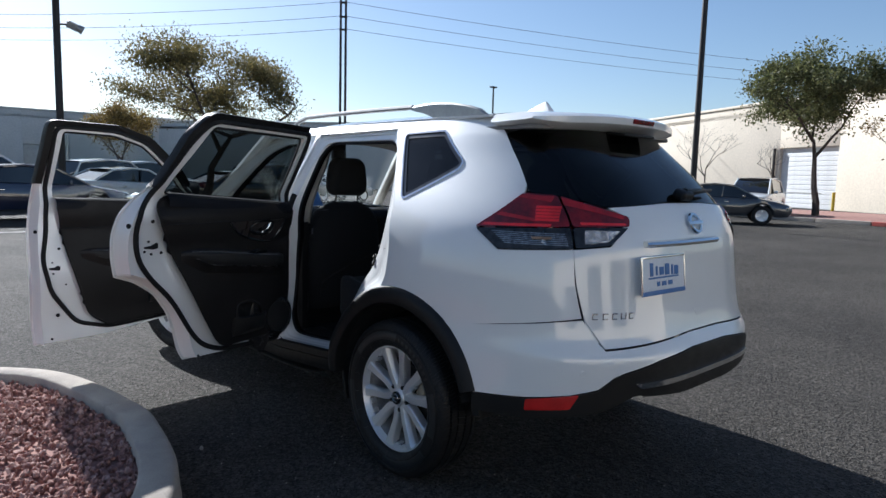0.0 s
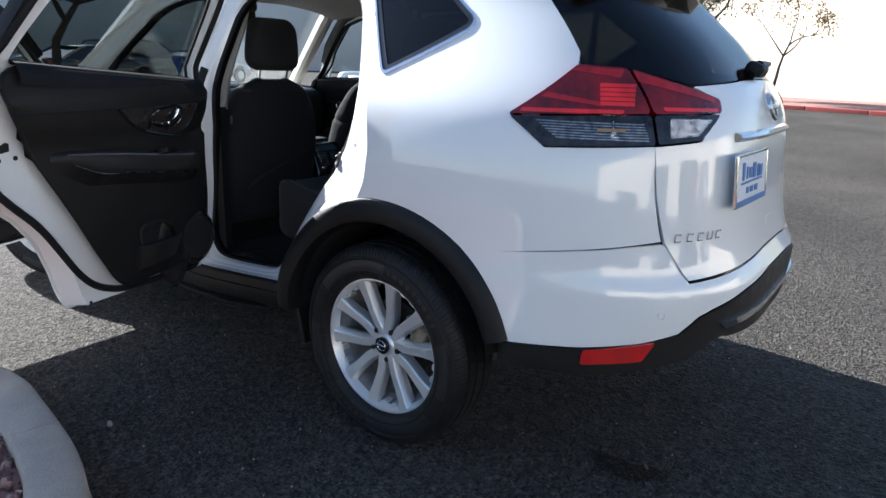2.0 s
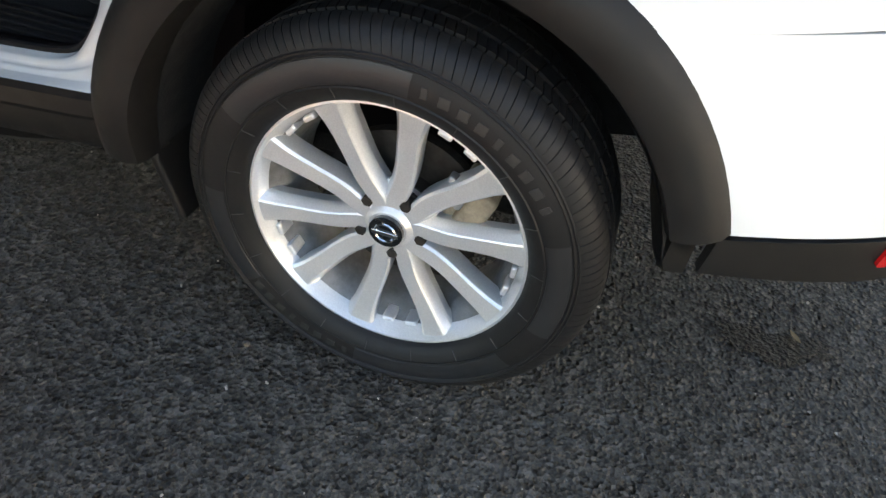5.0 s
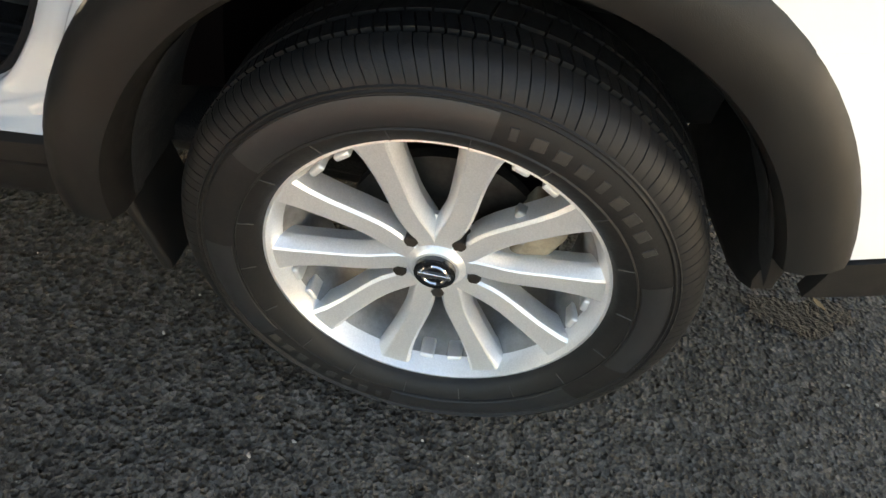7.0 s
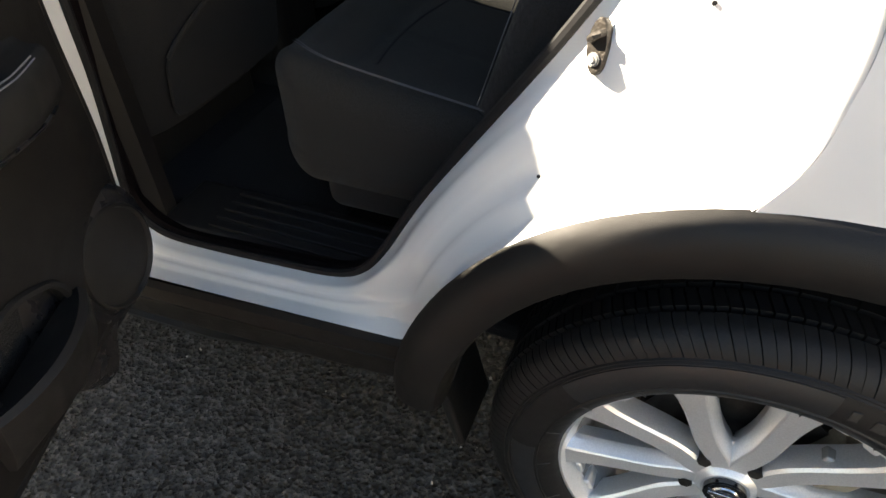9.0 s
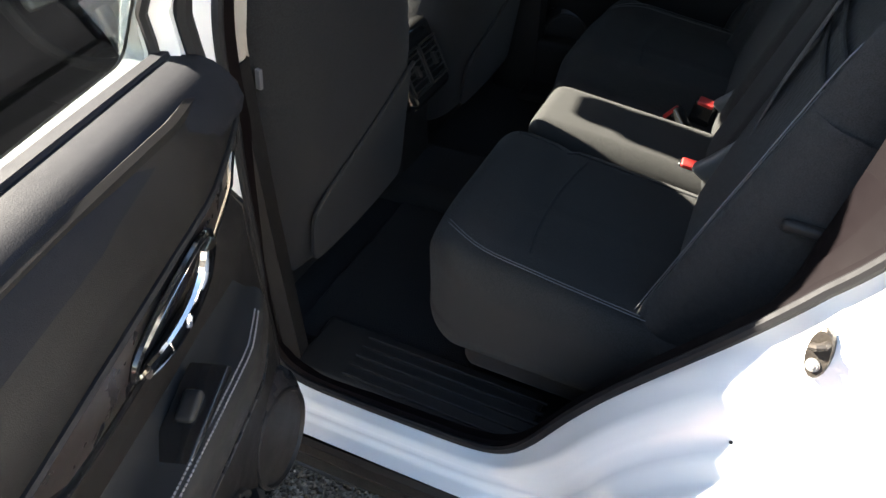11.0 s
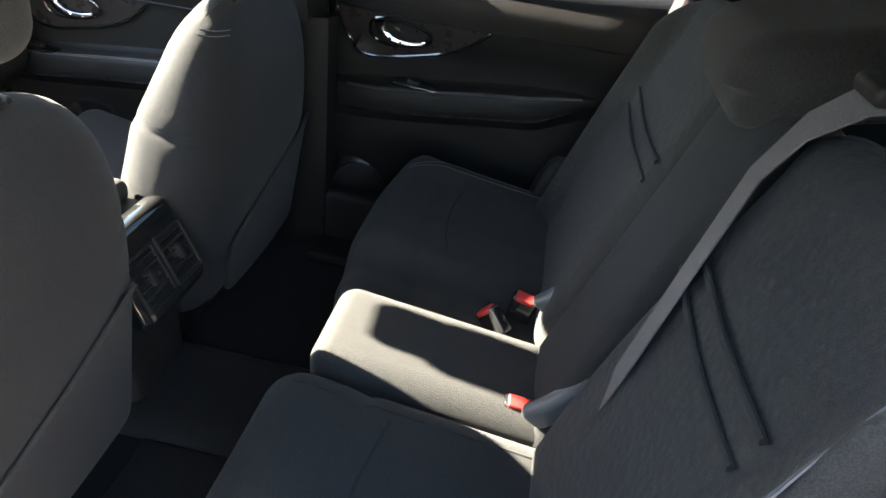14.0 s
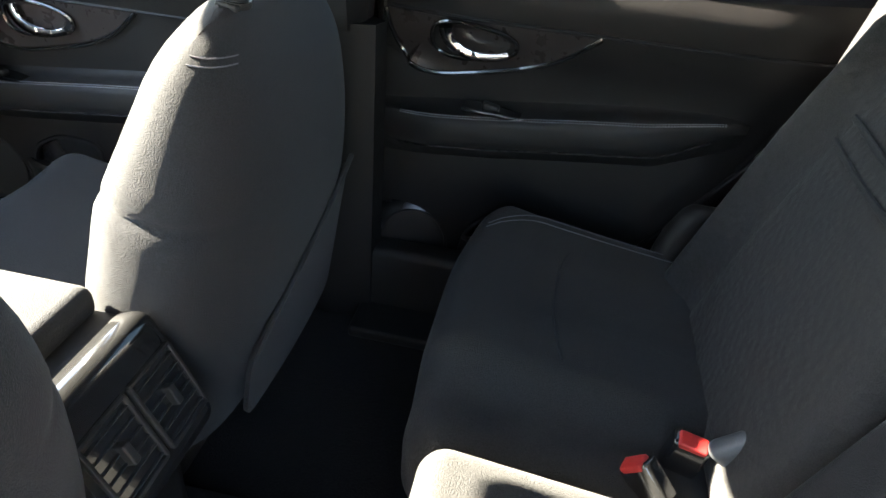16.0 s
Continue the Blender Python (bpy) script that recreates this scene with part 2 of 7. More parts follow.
WALL_GREY = surface("grey_concrete_wall", (0.66, 0.63, 0.59), (0.58, 0.555, 0.52), 0.9, 0, 0.25, 6, 0.2, 0.01)
DOOR_WHITE = surface("white_roll_door", (0.75, 0.75, 0.74), None, 0.5, 0, 1, 30, 0.1)
BARK = surface("tree_bark", (0.085, 0.062, 0.047), (0.050, 0.038, 0.030), 0.95, 0, 3, 40, 0.8, 0.02)


def leaf_mat(name, a, b):
    m, nt, p = shader(name)
    g = nt.nodes.new("ShaderNodeNewGeometry")
    col = mixed(nt, g.outputs["Random Per Island"], a, b)
    nt.links.new(col, p.inputs["Base Color"])
    setv(p, Roughness=0.6, Specular_IOR_Level=0.3)
    tr = nt.nodes.new("ShaderNodeBsdfTranslucent")
    nt.links.new(col, tr.inputs[0])
    mx = nt.nodes.new("ShaderNodeMixShader")
    mx.inputs[0].default_value = 0.45
    nt.links.new(p.outputs[0], mx.inputs[1])
    nt.links.new(tr.outputs[0], mx.inputs[2])
    nt.links.new(mx.outputs[0], nt.nodes["Material Output"].inputs[0])
    return m


LEAF_OLIVE = leaf_mat("olive_leaves", (0.22, 0.17, 0.065), (0.085, 0.085, 0.035))
LEAF_GREEN = leaf_mat("green_leaves", (0.17, 0.17, 0.07), (0.06, 0.075, 0.03))
LEAF_GOLD = leaf_mat("yellowing_leaves", (0.26, 0.18, 0.055), (0.11, 0.085, 0.03))
POLE = surface("dark_bronze_pole", (0.035, 0.030, 0.028), None, 0.5, 0.3, 2, 60, 0.05)
GALV = surface("galvanised_metal", (0.38, 0.38, 0.37), None, 0.45, 0.7, 3, 60, 0.1)
WIRE = plain("cable_black", (0.10, 0.10, 0.11), 0.6)
LINE_WHITE = surface("worn_white_line", (0.62, 0.60, 0.56), (0.35, 0.33, 0.31), 0.8, 0, 5, 60, 0.2)
PLATE_WHITE = plain("plate_white", (0.72, 0.76, 0.80), 0.35)
PLATE_BLUE = plain("plate_blue", (0.06, 0.17, 0.42), 0.4)
YELLOW = surface("yellow_paint", (0.62, 0.42, 0.03), None, 0.6, 0, 3, 60, 0.1)

# ---- mesh tools
from mathutils import geometry


def part(name, bm, mat, parent=None, label="", smooth=True, angle=0.6, m=None):
    """Links a bmesh as one mesh object, under a thing or a part."""
    bm.normal_update()
    for e in bm.edges:
        if len(e.link_faces) == 2 and e.calc_face_angle(0) > angle:
            e.smooth = False
    for f in bm.faces:
        f.smooth = smooth
    me = bpy.data.meshes.new(name)
    bm.to_mesh(me)
    bm.free()
    me.materials.append(mat)
    ob = new(name, me)
    if m is not None:
        ob.matrix_basis = m
    if parent:
        ob.parent = parent
    if label:
        tagged(ob, label)
    return ob


def thing(name, label, category, m=None, group="", kind=""):
    ob = new(name)
    ob.empty_display_size = 0.2
    if m is not None:
        ob.matrix_basis = m
    return tagged(ob, label, category, group, kind)


def move(bm, m):
    bmesh.ops.transform(bm, matrix=m, verts=bm.verts)
    return bm


def join(*bms):
    out = bms[0]
    for b in bms[1:]:
        me = bpy.data.meshes.new("tmp")
        b.to_mesh(me)
        b.free()
        out.from_mesh(me)
        bpy.data.meshes.remove(me)
    return out


def rbox(size, r, flat=3, seg=3, shape=None, at=(0, 0, 0)):
    """A box with rounded edges, evenly cut so that shape() may bend it."""
    h = [s / 2 for s in size]
    r = min(r, *[v * 0.999 for v in h])
    ticks = []
    for v in h:
        inner = v - r
        t = [-inner - r * math.tan(radians(45 * k / seg)) for k in range(seg, 0, -1)]
        t += [-inner + 2 * inner * k / flat for k in range(flat + 1)]
        t += [inner + r * math.tan(radians(45 * k / seg)) for k in range(1, seg + 1)]
        ticks.append(t)
    bm, seen = bmesh.new(), {}

    def vert(p):
        key = tuple(round(c, 6) for c in p)
        if key not in seen:
            inner = Vector([max(-h[i] + r, min(h[i] - r, p[i])) for i in range(3)])
            d = Vector(p) - inner
            q = inner + d.normalized() * r if d.length > 1e-9 else inner
            if shape:
                q = Vector(shape(q))
            seen[key] = bm.verts.new(q + Vector(at))
        return seen[key]

    for ax in range(3):
        u, w = [(1, 2), (2, 0), (0, 1)][ax]
        for side in (-1, 1):
            for i in range(len(ticks[u]) - 1):
                for j in range(len(ticks[w]) - 1):
                    quad = []
                    for a, b in ((i, j), (i + 1, j), (i + 1, j + 1), (i, j + 1)):
                        p = [0, 0, 0]
                        p[ax], p[u], p[w] = side * h[ax], ticks[u][a], ticks[w][b]
                        quad.append(vert(p))
                    if side < 0:
                        quad.reverse()
                    if len(set(quad)) == 4:
                        bm.faces.new(quad)
    return bm


def cyl(r, length, n=24, axis="X", r2=None, bevel=0.0):
    bm = bmesh.new()
    bmesh.ops.create_cone(bm, cap_ends=True, segments=n, radius1=r, radius2=r if r2 is None else r2, depth=length)
    if bevel:
        bmesh.ops.bevel(bm, geom=[e for e in bm.edges if len(e.link_faces) == 2 and e.calc_face_angle(0) > 0.8], offset=bevel, segments=2, affect="EDGES")
    if axis == "X":
        move(bm, Matrix.Rotation(radians(90), 4, "Y"))
    elif axis == "Y":
        move(bm, Matrix.Rotation(radians(90), 4, "X"))
    return bm


def lathe(profile, n=48, a0=0.0, a1=360.0, closed=False):
    """Turns (x, r) points round the X axis."""
    bm = bmesh.new()
    full = abs(a1 - a0) >= 359.9
    rings = []
    for k in range(n if full else n + 1):
        a = radians(a0 + (a1 - a0) * k / n)
        rings.append([bm.verts.new((x, r * math.cos(a), r * math.sin(a))) for x, r in profile])
    cnt = len(profile)
    for k in range(n):
        A, B = rings[k], rings[(k + 1) % len(rings)]
        for i in range(cnt if closed else cnt - 1):
            j = (i + 1) % cnt
            bm.faces.new((A[i], A[j], B[j], B[i]))
    bmesh.ops.recalc_face_normals(bm, faces=bm.faces)
    return bm


def tube(points, r, n=8, closed=False, flat=1.0, up=None):
    """A round or oval rod along points; r may be a list."""
    bm, rings = bmesh.new(), []
    pts = [Vector(p) for p in points]
    cnt = len(pts)
    if not up:
        for ax in sorted(range(3), key=lambda k: max(p[k] for p in pts) - min(p[k] for p in pts)):
            if all(abs((pts[i + 1] - pts[i]).normalized()[ax]) < 0.95 for i in range(cnt - 1)):
                up = [float(k == ax) for k in range(3)]
                break
    for i, p in enumerate(pts):
        a, b = (pts[i - 1], pts[(i + 1) % cnt]) if closed else (pts[max(i - 1, 0)], pts[min(i + 1, cnt - 1)])
        d = (b - a).normalized()
        ref = Vector(up) if up else (Vector((0, 0, 1)) if abs(d.z) < 0.9 else Vector((1, 0, 0)))
        s = d.cross(ref).normalized()
        u = s.cross(d)
        rr = r[i] if isinstance(r, (list, tuple)) else r
        rings.append([bm.verts.new(p + (s * math.cos(t) + u * math.sin(t) * flat) * rr) for t in [2 * math.pi * k / n for k in range(n)]])
    for i in range(cnt if closed else cnt - 1):
        A, B = rings[i], rings[(i + 1) % cnt]
        for k in range(n):
            bm.faces.new((A[k], A[(k + 1) % n], B[(k + 1) % n], B[k]))
    if not closed:
        bm.faces.new(rings[0][::-1])
        bm.faces.new(rings[-1])
    bmesh.ops.recalc_face_normals(bm, faces=bm.faces)
    return bm


def rounded(pts, r=0.03, n=4, closed=True):
    """The polygon with its corners rounded; a point may carry its own radius."""
    out, cnt = [], len(pts)
    for i, p in enumerate(pts):
        rr = p[2] if len(p) > 2 else r
        p = Vector(p[:2])
        if not closed and i in (0, cnt - 1):
            out.append(p)
            continue
        a, b = Vector(pts[i - 1][:2]) - p, Vector(pts[(i + 1) % cnt][:2]) - p
        ra, rb = min(rr, a.length * 0.49), min(rr, b.length * 0.49)
        if rr <= 0.0005:
            out.append(p)
            continue
        A, B = p + a.normalized() * ra, p + b.normalized() * rb
        for k in range(n + 1):
            t = k / n
            out.append(A * (1 - t) ** 2 + p * 2 * t * (1 - t) + B * t**2)
    return [tuple(v) for v in out]


def dense(loop, step, closed=True):
    out, cnt = [], len(loop)
    for i in range(cnt if closed else cnt - 1):
        a, b = Vector(loop[i]), Vector(loop[(i + 1) % cnt])
        k = max(1, round((b - a).length / step))
        out += [tuple(a.lerp(b, j / k)) for j in range(k)]
    if not closed:
        out.append(tuple(loop[-1]))
    return out


def inside(p, loop):
    x, y = p
    hit = False
    for i in range(len(loop)):
        (x1, y1), (x2, y2) = loop[i - 1], loop[i]
        if (y1 > y) != (y2 > y) and x < (x2 - x1) * (y - y1) / (y2 - y1) + x1:
            hit = not hit
    return hit


def sheet(loop, fn, step=0.03, holes=(), thick=0.0, flip=False, thick_fn=None):
    """Fills a flat outline with holes by an even net and lays it on the surface fn(a, b); thick gives it a folded-in edge and a back."""
    loop = dense(loop, step)
    holes = [dense(h, step) for h in holes]
    pts, edges = [], []
    for ring in [loop, *holes]:
        k = len(pts)
        pts += [Vector(p) for p in ring]
        edges += [(k + i, k + (i + 1) % len(ring)) for i in range(len(ring))]
    rim = np.array([tuple(p) for p in pts])
    lo, hi = rim.min(0), rim.max(0)
    nx, ny = int((hi[0] - lo[0]) / step) + 1, int((hi[1] - lo[1]) / step) + 1
    for i in range(nx + 1):
        for j in range(ny + 1):
            p = (lo[0] + (i + 0.5 * (j % 2)) * step, lo[1] + j * step * 0.9)
            if not inside(p, loop) or any(inside(p, h) for h in holes):
                continue
            if ((rim - p) ** 2).sum(1).min() > (step * 0.55) ** 2:
                pts.append(Vector(p))
    out = geometry.delaunay_2d_cdt(pts, edges, [], 0, 1e-6)
    verts2, faces = out[0], out[2]
    bm = bmesh.new()
    vs = [bm.verts.new(fn(v[0], v[1])) for v in verts2]
    for f in faces:
        c = sum((Vector(verts2[i]) for i in f), Vector((0, 0))) / len(f)
        if inside(c, loop) and not any(inside(c, h) for h in holes):
            bm.faces.new([vs[i] for i in (f[::-1] if flip else f)])
    for v in [v for v in bm.verts if not v.link_faces]:
        bm.verts.remove(v)
    bm.normal_update()
    if thick:
        front = list(bm.faces)
        rimE = [e for e in bm.edges if len(e.link_faces) == 1]
        back = {v: bm.verts.new(v.co - v.normal * thick) for v in list(bm.verts)}
        for f in front:
            bm.faces.new([back[v] for v in reversed(f.verts)])
        for e in rimE:
            f = next(g for g in e.link_faces if g in set(e.link_faces))
            a, b = e.verts
            ring = list(f.verts)
            i = ring.index(a)
            if ring[(i + 1) % len(ring)] is not b:
                a, b = b, a
            bm.faces.new((b, a, back[a], back[b]))
        bm.normal_update()
    return bm


def loft(rows, closed=True, cap=False):
    """Faces between rows of equally many points."""
    bm = bmesh.new()
    rings = [[bm.verts.new(p) for p in row] for row in rows]
    n = len(rings[0])
    for A, B in zip(rings, rings[1:]):
        for i in range(n if closed else n - 1):
            j = (i + 1) % n
            bm.faces.new((A[i], A[j], B[j], B[i]))
    if cap:
        bm.faces.new(rings[0][::-1])
        bm.faces.new(rings[-1])
    bmesh.ops.recalc_face_normals(bm, faces=bm.faces)
    return bm


def resample(loop, n):
    pts = [Vector(p) for p in loop]
    lens = [(pts[(i + 1) % len(pts)] - pts[i]).length for i in range(len(pts))]
    total, out, i, gone = sum(lens), [], 0, 0.0
    for k in range(n):
        want = total * k / n
        while gone + lens[i] < want:
            gone += lens[i]
            i += 1
        out.append(tuple(pts[i].lerp(pts[(i + 1) % len(pts)], (want - gone) / lens[i])))
    return out


def smooth_interp(z, Z, W):
    """Cubic through the table, with level tangents eased between neighbours."""
    if z <= Z[0]:
        return W[0]
    if z >= Z[-1]:
        return W[-1]
    i = max(k for k in range(len(Z) - 1) if Z[k] <= z)
    h = Z[i + 1] - Z[i]
    t = (z - Z[i]) / h

    def slope(k):
        if k == 0:
            return (W[1] - W[0]) / (Z[1] - Z[0])
        if k == len(Z) - 1:
            return (W[-1] - W[-2]) / (Z[-1] - Z[-2])
        return (W[k + 1] - W[k - 1]) / (Z[k + 1] - Z[k - 1])

    a, b = slope(i) * h, slope(i + 1) * h
    return (2 * t**3 - 3 * t**2 + 1) * W[i] + (t**3 - 2 * t**2 + t) * a + (-2 * t**3 + 3 * t**2) * W[i + 1] + (t**3 - t**2) * b

# ---- the white SUV: forward is +y, its left side faces -x, rear axle at y = 0
suv = thing("suv", "white compact SUV with two doors open, parked on asphalt", "car")
ZW = [0.20, 0.35, 0.50, 0.62, 0.75, 0.90, 1.00, 1.10, 1.17, 1.25, 1.35, 1.45, 1.55, 1.60, 1.64, 1.67]
WW = [0.84, 0.885, 0.905, 0.895, 0.885, 0.885, 0.88, 0.865, 0.845, 0.805, 0.745, 0.685, 0.63, 0.595, 0.555, 0.49]
ZR = [0.20, 0.40, 0.55, 0.65, 0.70, 0.75, 0.85, 1.00, 1.10, 1.20, 1.27, 1.40, 1.50, 1.60, 1.70]
YR = [0.94, 1.02, 1.035, 1.04, 1.035, 1.005, 0.98, 0.96, 0.95, 0.92, 0.875, 0.76, 0.65, 0.54, 0.42]
POW, YC, YF = 3.4, 0.30, 2.35


def half_width(z):
    return smooth_interp(z, ZW, WW)


def overhang(z):
    return smooth_interp(z, ZR, YR)


def plan_dir(th):
    c, s = abs(math.cos(th)), abs(math.sin(th))
    r = (c**POW + s**POW) ** (-1 / POW)
    return math.copysign(c * r, math.cos(th)), s * r


TH = np.linspace(0, math.pi, 361)
PL = np.array([plan_dir(t) for t in TH]) * (0.88, 1.26)
ARC = np.concatenate([[0], np.cumsum(np.hypot(*np.diff(PL, axis=0).T))])
FULL = float(ARC[-1])


def skin(d=0.0):
    """The body's surface, d metres out: s is y along the left side, then runs on round the tail to the right side."""

    def raw(s, z):
        w, b = half_width(z), YC + overhang(z)
        if s >= YC:
            f = max(0.0, (s - YF) / 1.33)
            return Vector((-w * (1 - min(f, 0.999) ** 3) ** (1 / 3), s, z))
        run = YC - s
        if run > FULL:
            return Vector((w, YC + run - FULL, z))
        u, v = plan_dir(float(np.interp(run, ARC, TH)))
        return Vector((-w * u, YC - b * v, z))

    if not d:
        return raw

    def moved(s, z):
        e = 0.004
        n = (raw(s, z + e) - raw(s, z - e)).cross(raw(s + e, z) - raw(s - e, z)).normalized()
        return raw(s, z) + n * d

    return moved


def at_y(y, z):
    """s of the left side's point at y, z."""
    if y >= YC:
        return y, z
    v = min((YC - y) / (YC + overhang(z)), 0.9999)
    u = (1 - v**POW) ** (1 / POW)
    return YC - float(np.interp(math.atan2(v, u), TH, ARC)), z


def at_x(x, z):
    """s of the tail's point at x, z."""
    u = min(abs(x) / half_width(z), 0.9999)
    v = (1 - u**POW) ** (1 / POW)
    run = float(np.interp(math.atan2(v, u), TH, ARC))
    return YC - (run if x < 0 else FULL - run), z


def other_side(loop):
    """The outline mirrored to the right of the tail."""
    return [(2 * YC - FULL - s, z) for s, z, *_ in loop][::-1]


def with_mirror(ob, parent=None):
    """A mirrored twin on the right side."""
    me = ob.data.copy()
    me.transform(Matrix.Diagonal((-1, 1, 1, 1)))
    me.flip_normals()
    twin = new(ob.name.split(".")[0], me)
    twin.parent = parent or ob.parent
    if "label" in ob:
        tagged(twin, ob["label"])
    return twin


def arch(cy, r, a0, a1, n=24, cz=0.352):
    return [(cy + r * math.cos(radians(a0 + (a1 - a0) * k / n)), cz + r * math.sin(radians(a0 + (a1 - a0) * k / n))) for k in range(n + 1)]


# rear quarter: from the door edge over the arch to the tail lamp, with the quarter window
DOOR_EDGE = [(0.365, 1.60), (0.285, 1.50), (0.105, 1.25), (0.080, 1.12), (0.062, 1.03), (0.075, 0.92), (0.113, 0.850)]
LAMP_TOP = [at_y(-0.415, 1.170), at_y(-0.552, 1.306)]
quarter_loop = rounded([(*p, 0.03) for p in DOOR_EDGE], 0.05, closed=False)
quarter_loop += [p if p[0] > YC else at_y(*p) for p in arch(0, 0.497, 77.5, 126)]
quarter_loop += [at_y(-0.55, 0.796), at_y(-0.652, 0.811), at_x(-0.645, 0.844), at_x(-0.657, 0.965), at_x(-0.651, 1.101), at_y(-0.53, 1.086)]
quarter_loop += [*LAMP_TOP, at_y(-0.542, 1.342), at_y(-0.338, 1.557), at_y(-0.268, 1.618), at_y(-0.262, 1.645), (0.365, 1.645)]
QW = [at_y(0.262, 1.566), at_y(-0.012, 1.572), at_y(-0.200, 1.432), at_y(-0.195, 1.402), at_y(0.068, 1.262)]
qw_loop = rounded(QW, 0.02)
quarter = part("quarter_panel", sheet(quarter_loop, skin(), 0.022, [qw_loop], 0.012, True), WHITE, suv, angle=0.9)
with_mirror(quarter)


def grown(loop, d):
    """The outline moved outwards by d."""
    n, out = len(loop), []
    area = sum(loop[i - 1][0] * loop[i][1] - loop[i][0] * loop[i - 1][1] for i in range(n))
    sg = 1 if area > 0 else -1
    for i in range(n):
        a, b = Vector(loop[i - 1][:2]), Vector(loop[(i + 1) % n][:2])
        t = (b - a).normalized() if (b - a).length > 1e-9 else Vector((1, 0))
        out.append((loop[i][0] + sg * t.y * d, loop[i][1] - sg * t.x * d))
    return out


qframe = part("quarter_window_trim", sheet(grown(qw_loop, 0.008), skin(0.004), 0.02, [grown(qw_loop, -0.001)], 0.012, True), CHROME, suv, "bright chrome window surround")
qband = part("quarter_window_border", sheet(grown(qw_loop, -0.001), skin(-0.002), 0.02, [grown(qw_loop, -0.020)], 0.008, True), GLOSS_BLACK, suv)
with_mirror(qband)
with_mirror(qframe)
qpane = part("quarter_window", sheet(grown(qw_loop, -0.006), skin(-0.006), 0.03, [], 0.005, True), DEEP_TINT, suv, "dark tinted quarter window")
with_mirror(qpane)

# bumpers
BUMP_TOP = [at_y(-0.305, 0.7595), at_y(-0.55, 0.7930), at_y(-0.652, 0.808), at_x(-0.643, 0.836), at_x(-0.592, 0.724), at_x(-0.35, 0.738), at_x(-0.12, 0.751)]
BUMP_LOW = [at_y(-0.478, 0.512), at_y(-0.69, 0.532), at_y(-0.835, 0.557), at_x(-0.625, 0.582), at_x(-0.575, 0.628), at_x(-0.53, 0.646), at_x(-0.37, 0.680), at_x(-0.15, 0.702)]
top = BUMP_TOP + other_side(BUMP_TOP)
low = BUMP_LOW + other_side(BUMP_LOW)
archL = [at_y(*p) for p in arch(0, 0.500, 127, 161, 8)]
bump_loop = top + other_side(archL) + low[::-1] + archL[::-1]
bump_loop = [p for i, p in enumerate(bump_loop) if (Vector(p) - Vector(bump_loop[i - 1])).length > 0.004]
part("rear_bumper", sheet(bump_loop, skin(0.001), 0.024, [], 0.015, True), WHITE, suv, angle=0.9)
SKID_LOW = [at_y(-0.472, 0.440), at_y(-0.69, 0.448), at_x(-0.71, 0.470), at_x(-0.60, 0.500), at_x(-0.50, 0.550), at_x(-0.2, 0.565)]
lower_loop = [(s, z - 0.004) for s, z in low] + [p for p in (SKID_LOW + other_side(SKID_LOW))[::-1]]
part("lower_bumper", sheet(lower_loop, skin(0.006), 0.026, [], 0.02, True), CLAD, suv, "black textured lower bumper")
SKID = [at_x(-0.50, 0.575), at_x(-0.2, 0.588), at_x(0.2, 0.588), at_x(0.50, 0.575), at_x(0.47, 0.515), at_x(0.2, 0.49), at_x(-0.2, 0.49), at_x(-0.47, 0.515)]
part("skid_plate", sheet(rounded([(s, z + 0.03) for s, z in SKID], 0.03), skin(0.004), 0.03, [], 0.02, True), CLAD, suv)
part("skid_strip", sheet(rounded([at_x(-0.50, 0.600), at_x(0.46, 0.600), at_x(0.44, 0.578), at_x(-0.47, 0.578)], 0.01), skin(0.012), 0.03, [], 0.012, True), CHROME, suv, "satin chrome bumper strip")
refl = part("rear_reflector", sheet(rounded([at_y(-0.697, 0.527), at_x(-0.678, 0.562), at_x(-0.700, 0.506), at_y(-0.693, 0.484)], 0.008), skin(0.012), 0.03, [], 0.01, True), REFLECTOR, suv, "red bumper reflector")
with_mirror(refl)
for x in (-0.668, -0.27, 0.27, 0.668):
    c = skin(0.0)(*at_x(x, 0.640 if abs(x) > 0.5 else 0.66))
    n = (skin(0.01)(*at_x(x, 0.640 if abs(x) > 0.5 else 0.66)) - c).normalized()
    ring = join(lathe([(-0.003, 0.0125), (0.004, 0.0125), (0.004, 0.0105), (-0.003, 0.0105)], 24, closed=True), move(cyl(0.0088, 0.004, 20), pose(0.0015, 0, 0)))
    part("parking_sensor", ring, WHITE, suv, m=Matrix.Translation(c) @ n.to_track_quat("X", "Z").to_matrix().to_4x4())

